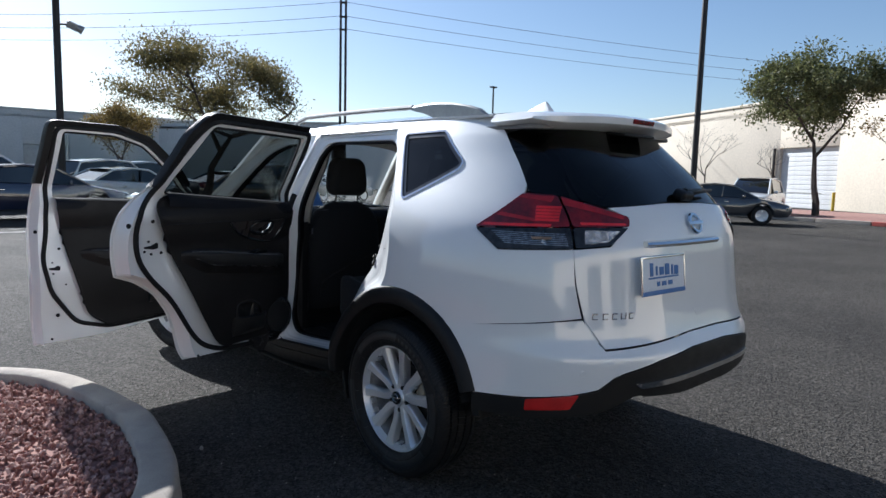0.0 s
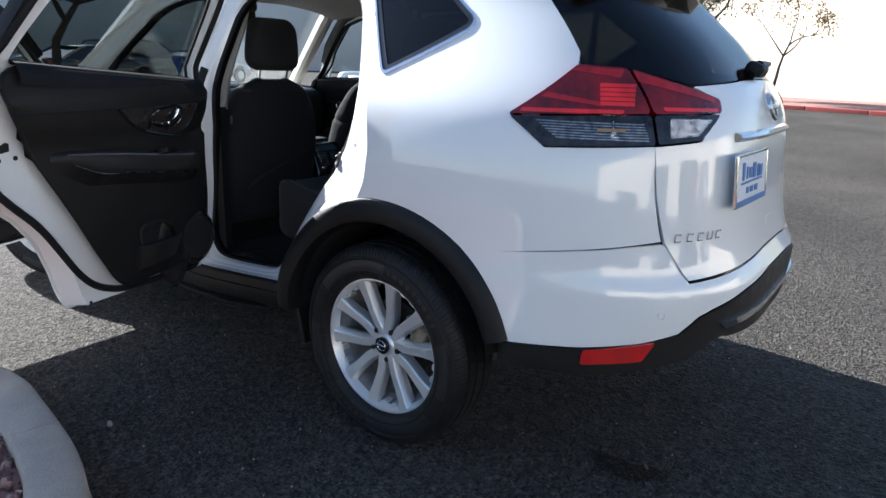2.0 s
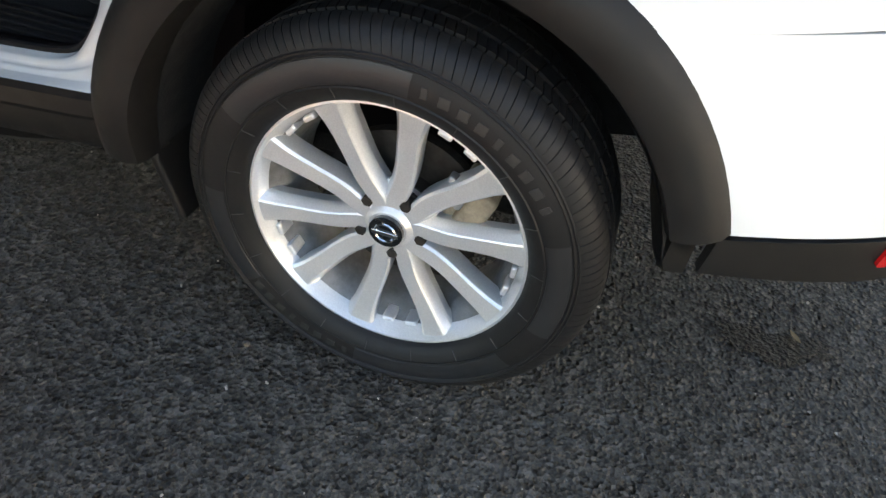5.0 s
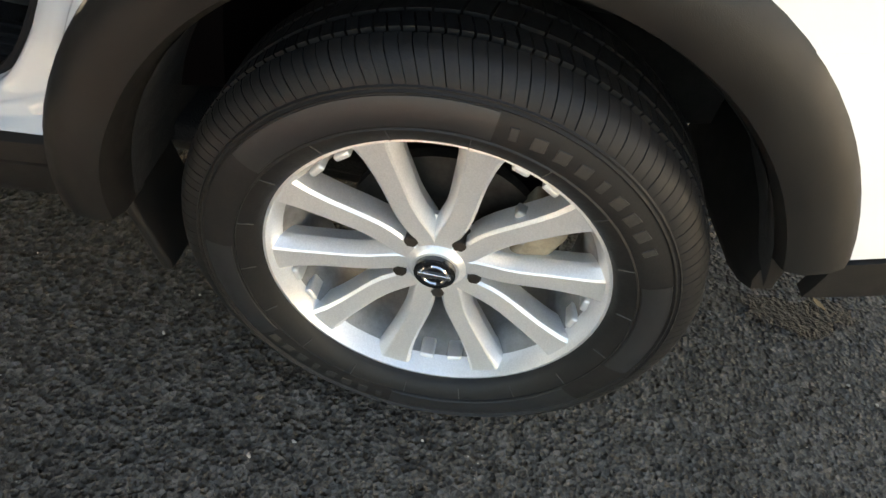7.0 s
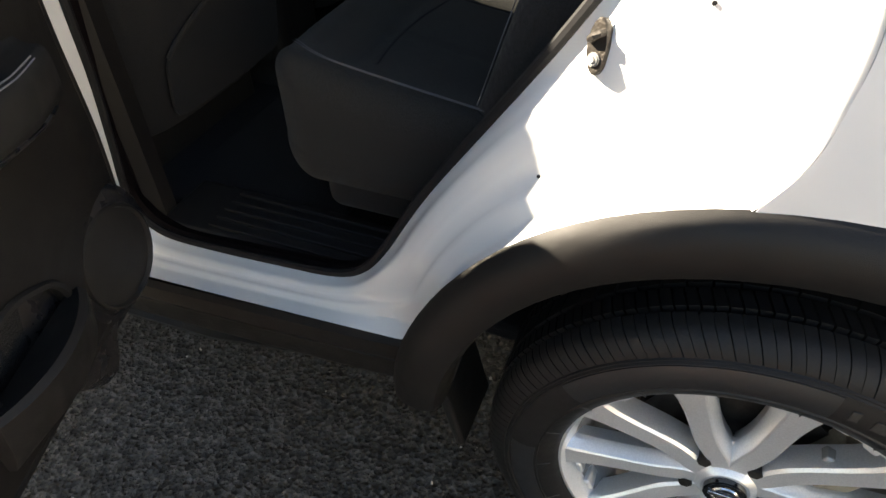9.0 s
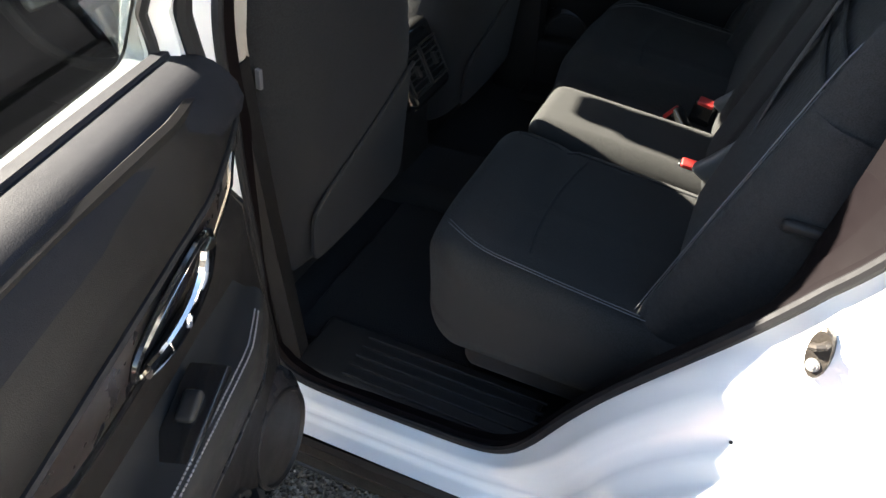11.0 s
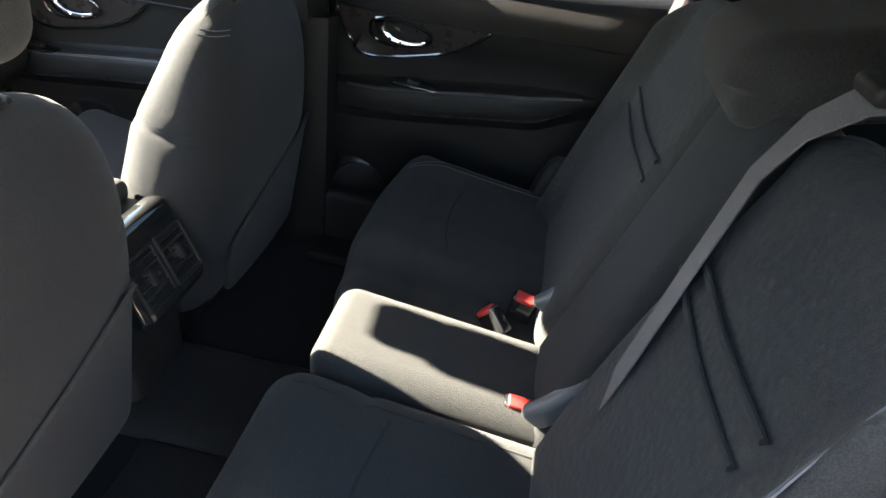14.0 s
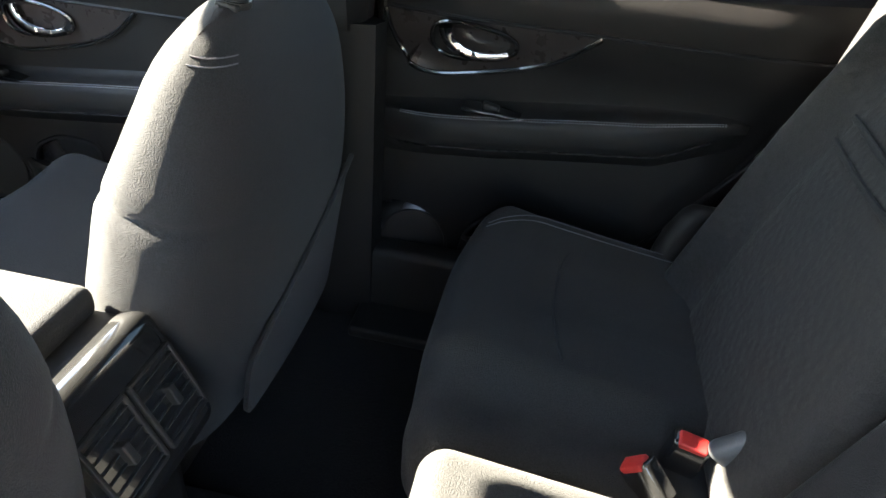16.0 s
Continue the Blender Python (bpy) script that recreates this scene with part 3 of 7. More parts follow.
# tail lamps, in two pieces each side
def tail_lamp(left):
    s = (lambda l: l) if left else other_side
    outer_up = [at_y(-0.415, 1.168), at_y(-0.552, 1.304), at_y(-0.668, 1.297), at_x(-0.640, 1.183)]
    outer_lo = [at_y(-0.420, 1.163), at_x(-0.641, 1.180), at_x(-0.651, 1.104), at_y(-0.53, 1.090)]
    inner_up = [at_y(-0.676, 1.296), at_x(-0.425, 1.222), at_x(-0.440, 1.186), at_x(-0.634, 1.183)]
    inner_lo = [at_x(-0.634, 1.180), at_x(-0.445, 1.183), at_x(-0.535, 1.118), at_x(-0.645, 1.106)]
    lamp = part("tail_lamp", sheet(s(rounded(outer_up, 0.012)), skin(0.010), 0.02, [], 0.03, True), LENS_RED, suv, "red and smoked-clear wrap-round tail lamp")
    part("smoked_lens", sheet(s(rounded(outer_lo, 0.010)), skin(0.008), 0.02, [], 0.03, True), LENS_SMOKE, lamp, "smoked clear lower lens")
    part("inner_lens", sheet(s(rounded(inner_up, 0.012)), skin(0.010), 0.02, [], 0.03, True), LENS_RED, lamp)
    part("reversing_lens", sheet(s(rounded(inner_lo, 0.010)), skin(0.008), 0.02, [], 0.03, True), LENS_SMOKE, lamp)
    glow = [at_y(-0.445, 1.175), at_y(-0.450, 1.185), at_y(-0.70, 1.190), at_y(-0.70, 1.180)]
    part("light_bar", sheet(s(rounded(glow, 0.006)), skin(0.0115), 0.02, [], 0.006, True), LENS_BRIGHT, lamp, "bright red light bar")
    for k in range(5):
        z = 1.200 + 0.0115 * k
        seg = [at_y(-0.640 + 0.004 * k, z + 0.0095), at_y(-0.716 + 0.003 * k, z + 0.0095), at_y(-0.718 + 0.003 * k, z), at_y(-0.642 + 0.004 * k, z)]
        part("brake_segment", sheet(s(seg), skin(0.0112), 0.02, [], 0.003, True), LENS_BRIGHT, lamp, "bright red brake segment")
    # brighter red strips paint the translucent glow along the lens edges
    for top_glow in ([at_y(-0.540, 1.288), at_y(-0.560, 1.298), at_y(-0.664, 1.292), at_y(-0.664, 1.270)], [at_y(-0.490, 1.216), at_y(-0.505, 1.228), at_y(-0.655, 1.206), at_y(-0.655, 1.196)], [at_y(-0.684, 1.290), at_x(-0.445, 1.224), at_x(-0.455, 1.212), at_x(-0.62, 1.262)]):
        part("painted_glow_band", sheet(s(rounded(top_glow, 0.006)), skin(0.0108), 0.02, [], 0.004, True), LENS_MID, lamp)
    tri = [at_x(-0.61, 1.200), at_x(-0.452, 1.198), at_x(-0.455, 1.190), at_x(-0.61, 1.190)]
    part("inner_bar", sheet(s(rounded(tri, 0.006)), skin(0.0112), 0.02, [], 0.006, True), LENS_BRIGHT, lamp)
    for k in range(7):
        z = 1.113 + 0.0068 * k
        slat = [at_y(-0.555 + 0.010 * k, z + 0.0032), at_x(-0.662, z + 0.0032), at_x(-0.662, z), at_y(-0.555 + 0.010 * k, z)]
        part("reflector_slat", sheet(s(slat), skin(0.0094), 0.03, [], 0.002, True), SLAT_GREY, lamp)
    bulb = [at_y(-0.685, 1.164), at_x(-0.71, 1.160), at_x(-0.71, 1.116), at_y(-0.685, 1.120)]
    part("turn_bulb", sheet(s(rounded(bulb, 0.008)), skin(0.0102), 0.02, [], 0.004, True), LENS_CLEAR, lamp)
    am = [at_y(-0.715, 1.143), at_x(-0.735, 1.141), at_x(-0.735, 1.133), at_y(-0.715, 1.134)]
    part("amber_bulb", sheet(s(am), skin(0.0135), 0.02, [], 0.003, True), AMBER, lamp)
    rev = [at_x(-0.605, 1.172), at_x(-0.485, 1.170), at_x(-0.545, 1.128), at_x(-0.618, 1.122)]
    part("reverse_reflector", sheet(s(rounded(rev, 0.006)), skin(0.0102), 0.02, [], 0.004, True), LENS_CLEAR, lamp)


tail_lamp(True)
tail_lamp(False)

# tailgate with glass, spoiler and fittings
half = [at_x(-0.651, 1.100), at_x(-0.653, 0.965), at_x(-0.637, 0.840), at_x(-0.590, 0.732)]
tophalf = [at_x(-0.15, 1.276), at_x(-0.484, 1.258), at_x(-0.421, 1.222), at_x(-0.530, 1.113)]
gate_left = [*half, at_x(-0.35, 0.745), at_x(-0.12, 0.758)]
gate_loop = tophalf + gate_left + other_side(tophalf + gate_left)
tailgate = part("tailgate", sheet(gate_loop, skin(0.002), 0.024, [], 0.012, True), WHITE, suv, "white tailgate, shut", angle=0.9)
gl = [at_x(-0.15, 1.282), at_x(-0.484, 1.264), at_y(-0.678, 1.302), at_y(-0.556, 1.314), at_y(-0.544, 1.338), at_y(-0.334, 1.557), at_x(-0.45, 1.60)]
part("rear_window", sheet(gl + other_side(gl), skin(-0.002), 0.03, [], 0.006, True), DEEP_TINT, tailgate, "dark tinted rear window")
rows = []
for k in range(-14, 15):
    u = k / 14
    x = 0.545 * u
    e = abs(u) ** 2.5
    yt, zt = -0.665 + 0.17 * e, 1.640 - 0.018 * e
    yg = -0.50 + 0.20 * e
    prof = [(x, -0.262, 1.668 - 0.026 * e), (x, -0.42, 1.672 - 0.024 * e), (x, yt + 0.03, zt + 0.014), (x, yt, zt), (x, yt + 0.004, zt - 0.028), (x, yt + 0.03, zt - 0.042), (x, yg - 0.02, zt - 0.060 - 0.010 * e), (x, yg + 0.03, 1.560 - 0.01 * e), (x, -0.262, 1.60)]
    thin = 1 - 0.80 * abs(u) ** 9
    rows.append([(px, py, max(pz, 1.640 - 0.02 * e - (1.640 - 0.02 * e - pz) * thin) if pz < 1.64 - 0.02 * e else pz) for px, py, pz in prof])
    blend = max(0.0, (abs(u) - 0.5) / 0.5) ** 2
    rows[-1] = [(px + (u * (half_width(pz) - 0.006) - px) * blend, py, pz) for px, py, pz in rows[-1]]
spoiler = part("spoiler", loft(rows, closed=True, cap=True), WHITE, tailgate, angle=0.8)
part("high_brake_lamp", move(rbox((0.17, 0.012, 0.022), 0.004), pose(0, -0.664, 1.630, 20)), LENS_RED, tailgate, "red high-level brake lamp")
part("lamp_recess", move(rbox((0.26, 0.14, 0.012), 0.005), pose(0, -0.58, 1.578, 6)), CLAD, tailgate)
bar_rows = []
for k in range(15):
    x = -0.385 + 0.56 * k / 14
    c = skin(0.012)(*at_x(x, 1.118))
    bar_rows.append([c + Vector((0, dy, dz)) for dy, dz in ((0.01, 0.014), (-0.006, 0.010), (-0.012, 0.0), (-0.004, -0.012), (0.012, -0.014))])
part("chrome_handle_bar", loft(bar_rows, True, True), CHROME, tailgate, "chrome strip over the number plate")
c = skin(0.004)(*at_x(0.0, 1.190))
tilt = pose(*(c + Vector((0, -0.006, 0.003))), -24)
part("emblem_ring", move(join(lathe([(0.0, 0.048), (0.008, 0.045), (0.008, 0.034), (0.0, 0.032)], 36, closed=True)), pose(0, 0, 0, 0, 0, -90)), CHROME, tailgate, "round chrome emblem", m=tilt)
part("emblem_bar", rbox((0.116, 0.01, 0.018), 0.003), CHROME, tailgate, m=tilt @ pose(0, -0.006, 0))
plate_at = pose(-0.300, -0.966, 1.002, -6, 0, -3)
part("number_plate", rbox((0.305, 0.006, 0.152), 0.002), PLATE_WHITE, tailgate, "white and blue dealer plate in a frame", m=plate_at)
for x, z, w, h, mt in ((0, 0.072, 0.305, 0.010, CHROME), (0, -0.068, 0.305, 0.018, PLATE_BLUE), (-0.150, 0, 0.006, 0.15, CHROME), (0.150, 0, 0.006, 0.15, CHROME)):
    part("plate_frame", rbox((w, 0.010, h), 0.003), mt, tailgate, m=plate_at @ pose(x, -0.002, z))
for x, z, w, h in ((-0.085, 0.024, 0.022, 0.052), (-0.05, 0.018, 0.012, 0.036), (-0.015, 0.016, 0.03, 0.032), (0.024, 0.02, 0.03, 0.045), (0.060, 0.016, 0.012, 0.04), (0.09, 0.014, 0.03, 0.036), (0.0, -0.010, 0.21, 0.007), (-0.04, -0.034, 0.02, 0.018), (0.0, -0.034, 0.03, 0.018), (0.045, -0.034, 0.03, 0.018)):
    part("plate_bar", rbox((w, 0.003, h), 0.001), PLATE_BLUE, tailgate, m=plate_at @ pose(x, -0.004, z))
for k, w in enumerate((0.026, 0.028, 0.028, 0.026, 0.024)):
    x = -0.605 + 0.034 * k
    a = skin(0.003)(*at_x(x, 0.852))
    b = skin(0.003)(*at_x(x + 0.02, 0.852))
    turn = math.degrees(math.atan2((b - a).y, (b - a).x))
    for dx, dz, ww, hh in ((-0.010, 0, 0.005, 0.026), (0.0, 0.0105, 0.022, 0.005), (0.0, -0.0105, 0.022, 0.005)) if k != 3 else ((-0.010, 0, 0.005, 0.026), (0.010, 0, 0.005, 0.026), (0.0, -0.0105, 0.022, 0.005)):
        part("badge_bar", rbox((ww, 0.006, hh), 0.0015), CHROME, tailgate, m=pose(*a, 5, 0, turn) @ pose(dx, 0, dz))
part("tow_recess", sheet(rounded([at_x(-0.05, 0.842), at_x(0.06, 0.842), at_x(0.055, 0.812), at_x(-0.045, 0.812)], 0.008), skin(0.004), 0.03, [], 0.004, True), WHITE, tailgate)
wip = [skin(0.03)(*at_x(0.02 + 0.30 * k / 6, 1.305 + 0.01 * k / 6)) for k in range(7)]
part("rear_wiper", join(tube(wip, [0.018, 0.016, 0.014, 0.012, 0.010, 0.008, 0.006], 8), move(rbox((0.10, 0.06, 0.045), 0.018), pose(*skin(0.02)(*at_x(0.02, 1.30)), 25))), CLAD, tailgate, "black rear wiper")

# roof, rails, fin
def roof_z(x, y):
    zc = 1.703 - 0.030 * max(0, (0.75 - y) / 1.03) ** 2 - 0.055 * max(0, (y - 0.75) / 1.0) ** 2
    ze = 1.645 - 0.055 * max(0, (y - 0.75) / 1.0) ** 2.2
    return zc - (zc - ze) * min(1, abs(x) / 0.556) ** 3


part("roof", sheet(rounded([(-0.556, -0.258), (0.556, -0.258), (0.556, 1.72), (0.40, 1.80), (-0.40, 1.80), (-0.556, 1.72)], 0.03), lambda x, y: Vector((x, y, roof_z(x, y))), 0.06, [], 0.012), WHITE, suv)
for sx in (-1, 1):
    pts = [(sx * 0.50, 1.62, 1.650), (sx * 0.502, 1.50, 1.695)] + [(sx * 0.505, 1.4 - 0.13 * k, 1.714 + 0.004 * math.sin(k / 8 * 3)) for k in range(9)]
    part("roof_rail", tube(pts, 0.013, 8, flat=0.8), GALV, suv, "silver roof rail")
    foot = []
    for y, up, down, w in ((0.36, 0.060, 0.040, 0.010), (0.26, 0.068, 0.020, 0.012), (0.16, 0.068, -0.012, 0.014), (0.04, 0.060, -0.012, 0.016), (-0.06, 0.044, -0.012, 0.017), (-0.13, 0.026, -0.012, 0.015), (-0.175, 0.0, -0.012, 0.009)):
        z = roof_z(0.505, y)
        foot.append([(sx * (0.505 + dx * w), y, z + dz) for dx, dz in ((-1, down), (-1, up - 0.008), (-0.5, up), (0.5, up), (1, up - 0.008), (1, down))])
    part("rail_foot", loft(foot, True, True), GALV, suv)
fin = loft([[(wx * 0.030, -0.02 + 0.17 * (1 - t) * wy - 0.03 * t, 1.690 + 0.075 * t) for wx, wy in ((0, 1), (1 - t * 0.8, 0.3), (1 - t * 0.8, -0.5), (0, -0.6), (-(1 - t * 0.8), -0.5), (-(1 - t * 0.8), 0.3))] for t in (0, 0.35, 0.7, 0.95)], True, True)
part("antenna_fin", fin, WHITE, suv, m=pose(0, -0.05, 0))

# left side frame: roof side, sill, pillars, jambs round the door openings
for y0, y1 in ((0.365, 1.72),):
    side = part("roof_side", sheet([(y0, 1.602), (y1, 1.588), (y1, 1.632), (y0, 1.645)], skin(), 0.03, [], 0.012, True), WHITE, suv)
    with_mirror(side)


def tuck(z):
    """The sill steps in under the doors."""
    return 0.050 * min(1.0, max(0.0, (0.60 - z) / 0.13))


def inset(z):
    return 0.145 if z < 1.0 else 0.145 - 0.085 * min(1, (z - 1.0) / 0.45)


REAR_OUT = [(1.125, 0.398), (1.13, 1.15), (1.10, 1.585), (0.365, 1.60), (0.285, 1.50), (0.105, 1.25), (0.080, 1.12), (0.062, 1.03), (0.075, 0.92), (0.113, 0.850)] + arch(0, 0.505, 73, 32, 5) + [(0.455, 0.56), (0.492, 0.458), (0.83, 0.424)]
REAR_IN = [(1.085, 0.428), (0.92, 0.436), (0.665, 0.460), (0.60, 0.52), (0.526, 0.66), (0.43, 0.80), (0.332, 0.945), (0.262, 1.06), (0.232, 1.15), (0.243, 1.26), (0.29, 1.40), (0.335, 1.49), (0.40, 1.535), (1.0, 1.54), (1.052, 1.47), (1.078, 1.25), (1.092, 1.1), (1.115, 0.79), (1.13, 0.50)]
FRONT_OUT = [(2.22, 0.395), (2.24, 0.95), (2.18, 1.15), (1.95, 1.38), (1.70, 1.545), (1.50, 1.59), (1.13, 1.592), (1.145, 1.15), (1.14, 0.395)]
FRONT_IN = [(2.13, 0.44), (2.15, 0.9), (2.08, 1.12), (1.86, 1.33), (1.66, 1.49), (1.48, 1.535), (1.22, 1.54), (1.20, 1.15), (1.20, 0.50)]


def jamb(out, inn, name_seal="door_seal"):
    n = 300
    o = resample(rounded([(*p, 0.035) for p in out], 0.035), n)
    i = resample(rounded([(*p, 0.07) for p in inn], 0.07), n)
    if sum(o[k - 1][0] * o[k][1] - o[k][0] * o[k - 1][1] for k in range(n)) < 0:
        o = o[::-1]
    if sum(i[k - 1][0] * i[k][1] - i[k][0] * i[k - 1][1] for k in range(n)) < 0:
        i = i[::-1]
    # match by angle round the middle
    c = Vector((sum(p[0] for p in i) / n, sum(p[1] for p in i) / n))

    def by_angle(loop):
        out2 = []
        for k in range(n):
            a = 2 * math.pi * k / n
            d = Vector((math.cos(a), math.sin(a)))
            best = None
            for q in range(n):
                p, r = Vector(loop[q]) - c, Vector(loop[(q + 1) % n]) - c
                cr = d.x * (r - p).y - d.y * (r - p).x
                if abs(cr) < 1e-12:
                    continue
                t = (p.x * (r - p).y - p.y * (r - p).x) / cr
                w = (p.x * d.y - p.y * d.x) / cr
                if t > 0 and -1e-6 <= w <= 1 + 1e-6 and (best is None or t > best):
                    best = t
            out2.append(tuple(c + d * best))
        return out2

    o, i = by_angle(o), by_angle(i)
    raw = skin()
    rings = []
    for f, g in ((0.0, 0.004), (0.03, 0.05), (0.08, 0.24), (0.12, 0.31), (0.32, 0.355), (0.37, 0.43), (0.41, 0.475), (0.56, 0.53), (0.62, 0.55), (0.66, 0.575), (0.80, 0.62), (0.85, 0.70), (0.89, 0.93), (1.0, 1.0)):
        row = []
        for p, q in zip(o, i):
            y, z = p[0] + (q[0] - p[0]) * f, p[1] + (q[1] - p[1]) * f
            v = raw(y, max(z, 0.36))
            row.append((v.x + inset(z) * g + tuck(z) * (1 - g), v.y, z))
        rings.append(row)
    return rings, i


rear_rings, rear_in = jamb(REAR_OUT, REAR_IN)
front_rings, front_in = jamb(FRONT_OUT, FRONT_IN)
for rings, inn in ((rear_rings, rear_in), (front_rings, front_in)):
    jm = part("door_jamb", loft(rings), WHITE, suv, "white painted door jamb", angle=1.0)
    last = [Vector(p) for p in rings[-1]]
    sl = part("door_seal", tube([p + Vector((-0.002, 0, 0)) for p in last], 0.008, 8, True), SEAL, suv, "black rubber door seal")
    c = sum(last, Vector()) / len(last)
    rows = [last, [p.lerp(c, 0.012) + Vector((0.012, 0, 0)) for p in last], [p.lerp(c, 0.004) + Vector((0.030, 0, 0)) for p in last]]
    tr = part("opening_trim", loft([[tuple(p) for p in r] for r in rows]), PILLAR_TRIM, suv, "black plastic opening trim")
    for ob in (jm, sl, tr):
        with_mirror(ob)
bp = part("b_pillar", sheet([(1.118, 0.60), (1.122, 1.15), (1.092, 1.592), (1.136, 1.596), (1.148, 1.15), (1.146, 0.60)], skin(-0.003), 0.03, [], 0.01, True), WHITE, suv)
with_mirror(bp)

# rubber on the hinge side of the rear opening
for sx in (-1, 1):
    run = sorted({(round(p[1], 3), round(p[2], 3), round(p[0], 3)) for p in rear_rings[6] if p[1] > 1.06 and 0.47 < p[2] < 1.25}, key=lambda q: q[1])
    part("hinge_side_seal", tube([(-sx * x, y, z) for y, z, x in run], 0.017, 8), SEAL, suv, "black rubber seal on the door pillar")

# rocker: black cladding under the sill
prof = [(-0.893, 0.470), (-0.899, 0.496), (-0.909, 0.486), (-0.910, 0.448), (-0.905, 0.444), (-0.909, 0.440), (-0.907, 0.390), (-0.892, 0.362), (-0.83, 0.345), (-0.66, 0.335)]
rk = part("rocker_cladding", loft([[(x + 0.048, y + (0.0 if z > 0.45 else 0.006), 0.496 - (0.496 - z) * 0.88 - dz) for x, z in prof] for y, dz in ((0.487, 0.036), (0.60, 0.050), (0.83, 0.072), (1.1, 0.096), (1.6, 0.102), (2.23, 0.102))], False), CLAD, suv, "black plastic rocker cladding")
with_mirror(rk)
pf = part("rocker_underlip", loft([[(-0.80, y, 0.290), (-0.80 - w, y, 0.292 - w * 0.7), (-0.80 - w, y, 0.286 - w * 0.7), (-0.76, y, 0.24)] for y, w in ((0.70, 0.004), (0.80, 0.022), (0.95, 0.040), (1.2, 0.046), (2.1, 0.046))], False), CLAD, suv)
with_mirror(pf)
part("underbody", move(rbox((1.25, 3.3, 0.10), 0.03, 6), pose(0, 1.38, 0.30)), DARK_HOLE, suv)
part("rear_underbody", move(rbox((1.10, 0.26, 0.10), 0.04), pose(0, -0.66, 0.50)), DARK_HOLE, suv)

# wheel arches
for cy in (0.0, 2.705):
    rr = 0.508
    a0, a1 = (3, 161.5) if cy == 0 else (17, 177)
    rows = []
    for k in range(41):
        a = radians(a0 + (a1 - a0) * k / 40)
        cs, sn = math.cos(a), math.sin(a)
        row = []
        for r, d in ((0.519, -0.002), (0.508, 0.014), (0.490, 0.022), (0.462, 0.024), (0.442, 0.016), (0.434, -0.005), (0.434, -0.06)):
            y, z = cy + r * cs, 0.352 + r * sn
            base = skin()(*at_y(y, z)) if cy == 0 else skin()(y, z)
            ref = skin()(*at_y(cy + 0.50 * cs, 0.352 + 0.50 * sn)) if cy == 0 else base
            row.append((ref.x - d, y, z))
        rows.append(row)
    fl = part("wheel_flare", loft(rows, False), CLAD, suv, "black wheel arch flare")
    with_mirror(fl)
    liner = lathe([(-0.86, 0.432), (-0.72, 0.440), (-0.50, 0.440), (-0.49, 0.2)], 32, 4 if cy == 0 else 12, 168 if cy == 0 else 178)
    ln = part("wheel_liner", move(liner, pose(0, cy, 0.352)), DARK_HOLE, suv, "black wheel arch liner")
    with_mirror(ln)
corner = []
for x, y, z0 in ((-0.815, -0.438, 0.385), (-0.79, -0.430, 0.372), (-0.75, -0.424, 0.362), (-0.60, -0.410, 0.352), (-0.42, -0.400, 0.345)):
    corner.append([(x, y, 0.53), (x, y + 0.004, 0.47), (x, y + 0.006, z0 + 0.02), (x + 0.004, y - 0.002, z0), (x + 0.008, y - 0.03, z0 + 0.004), (x + 0.008, y - 0.03, 0.53)])
cn = part("well_panel", loft(corner, True, True), CLAD, suv, "black inner corner of the rear bumper", angle=0.9)
with_mirror(cn)
mud = part("mud_guard", move(rbox((0.14, 0.02, 0.20), 0.008), pose(-0.80, 0.435, 0.33, -14)), CLAD, suv)
with_mirror(mud)

SPOKE_T = [0.0, 0.10, 0.22, 0.38, 0.65, 1.0]
SPOKE_LAT = [0.008, 0.014, 0.026, 0.037, 0.049, 0.0665]


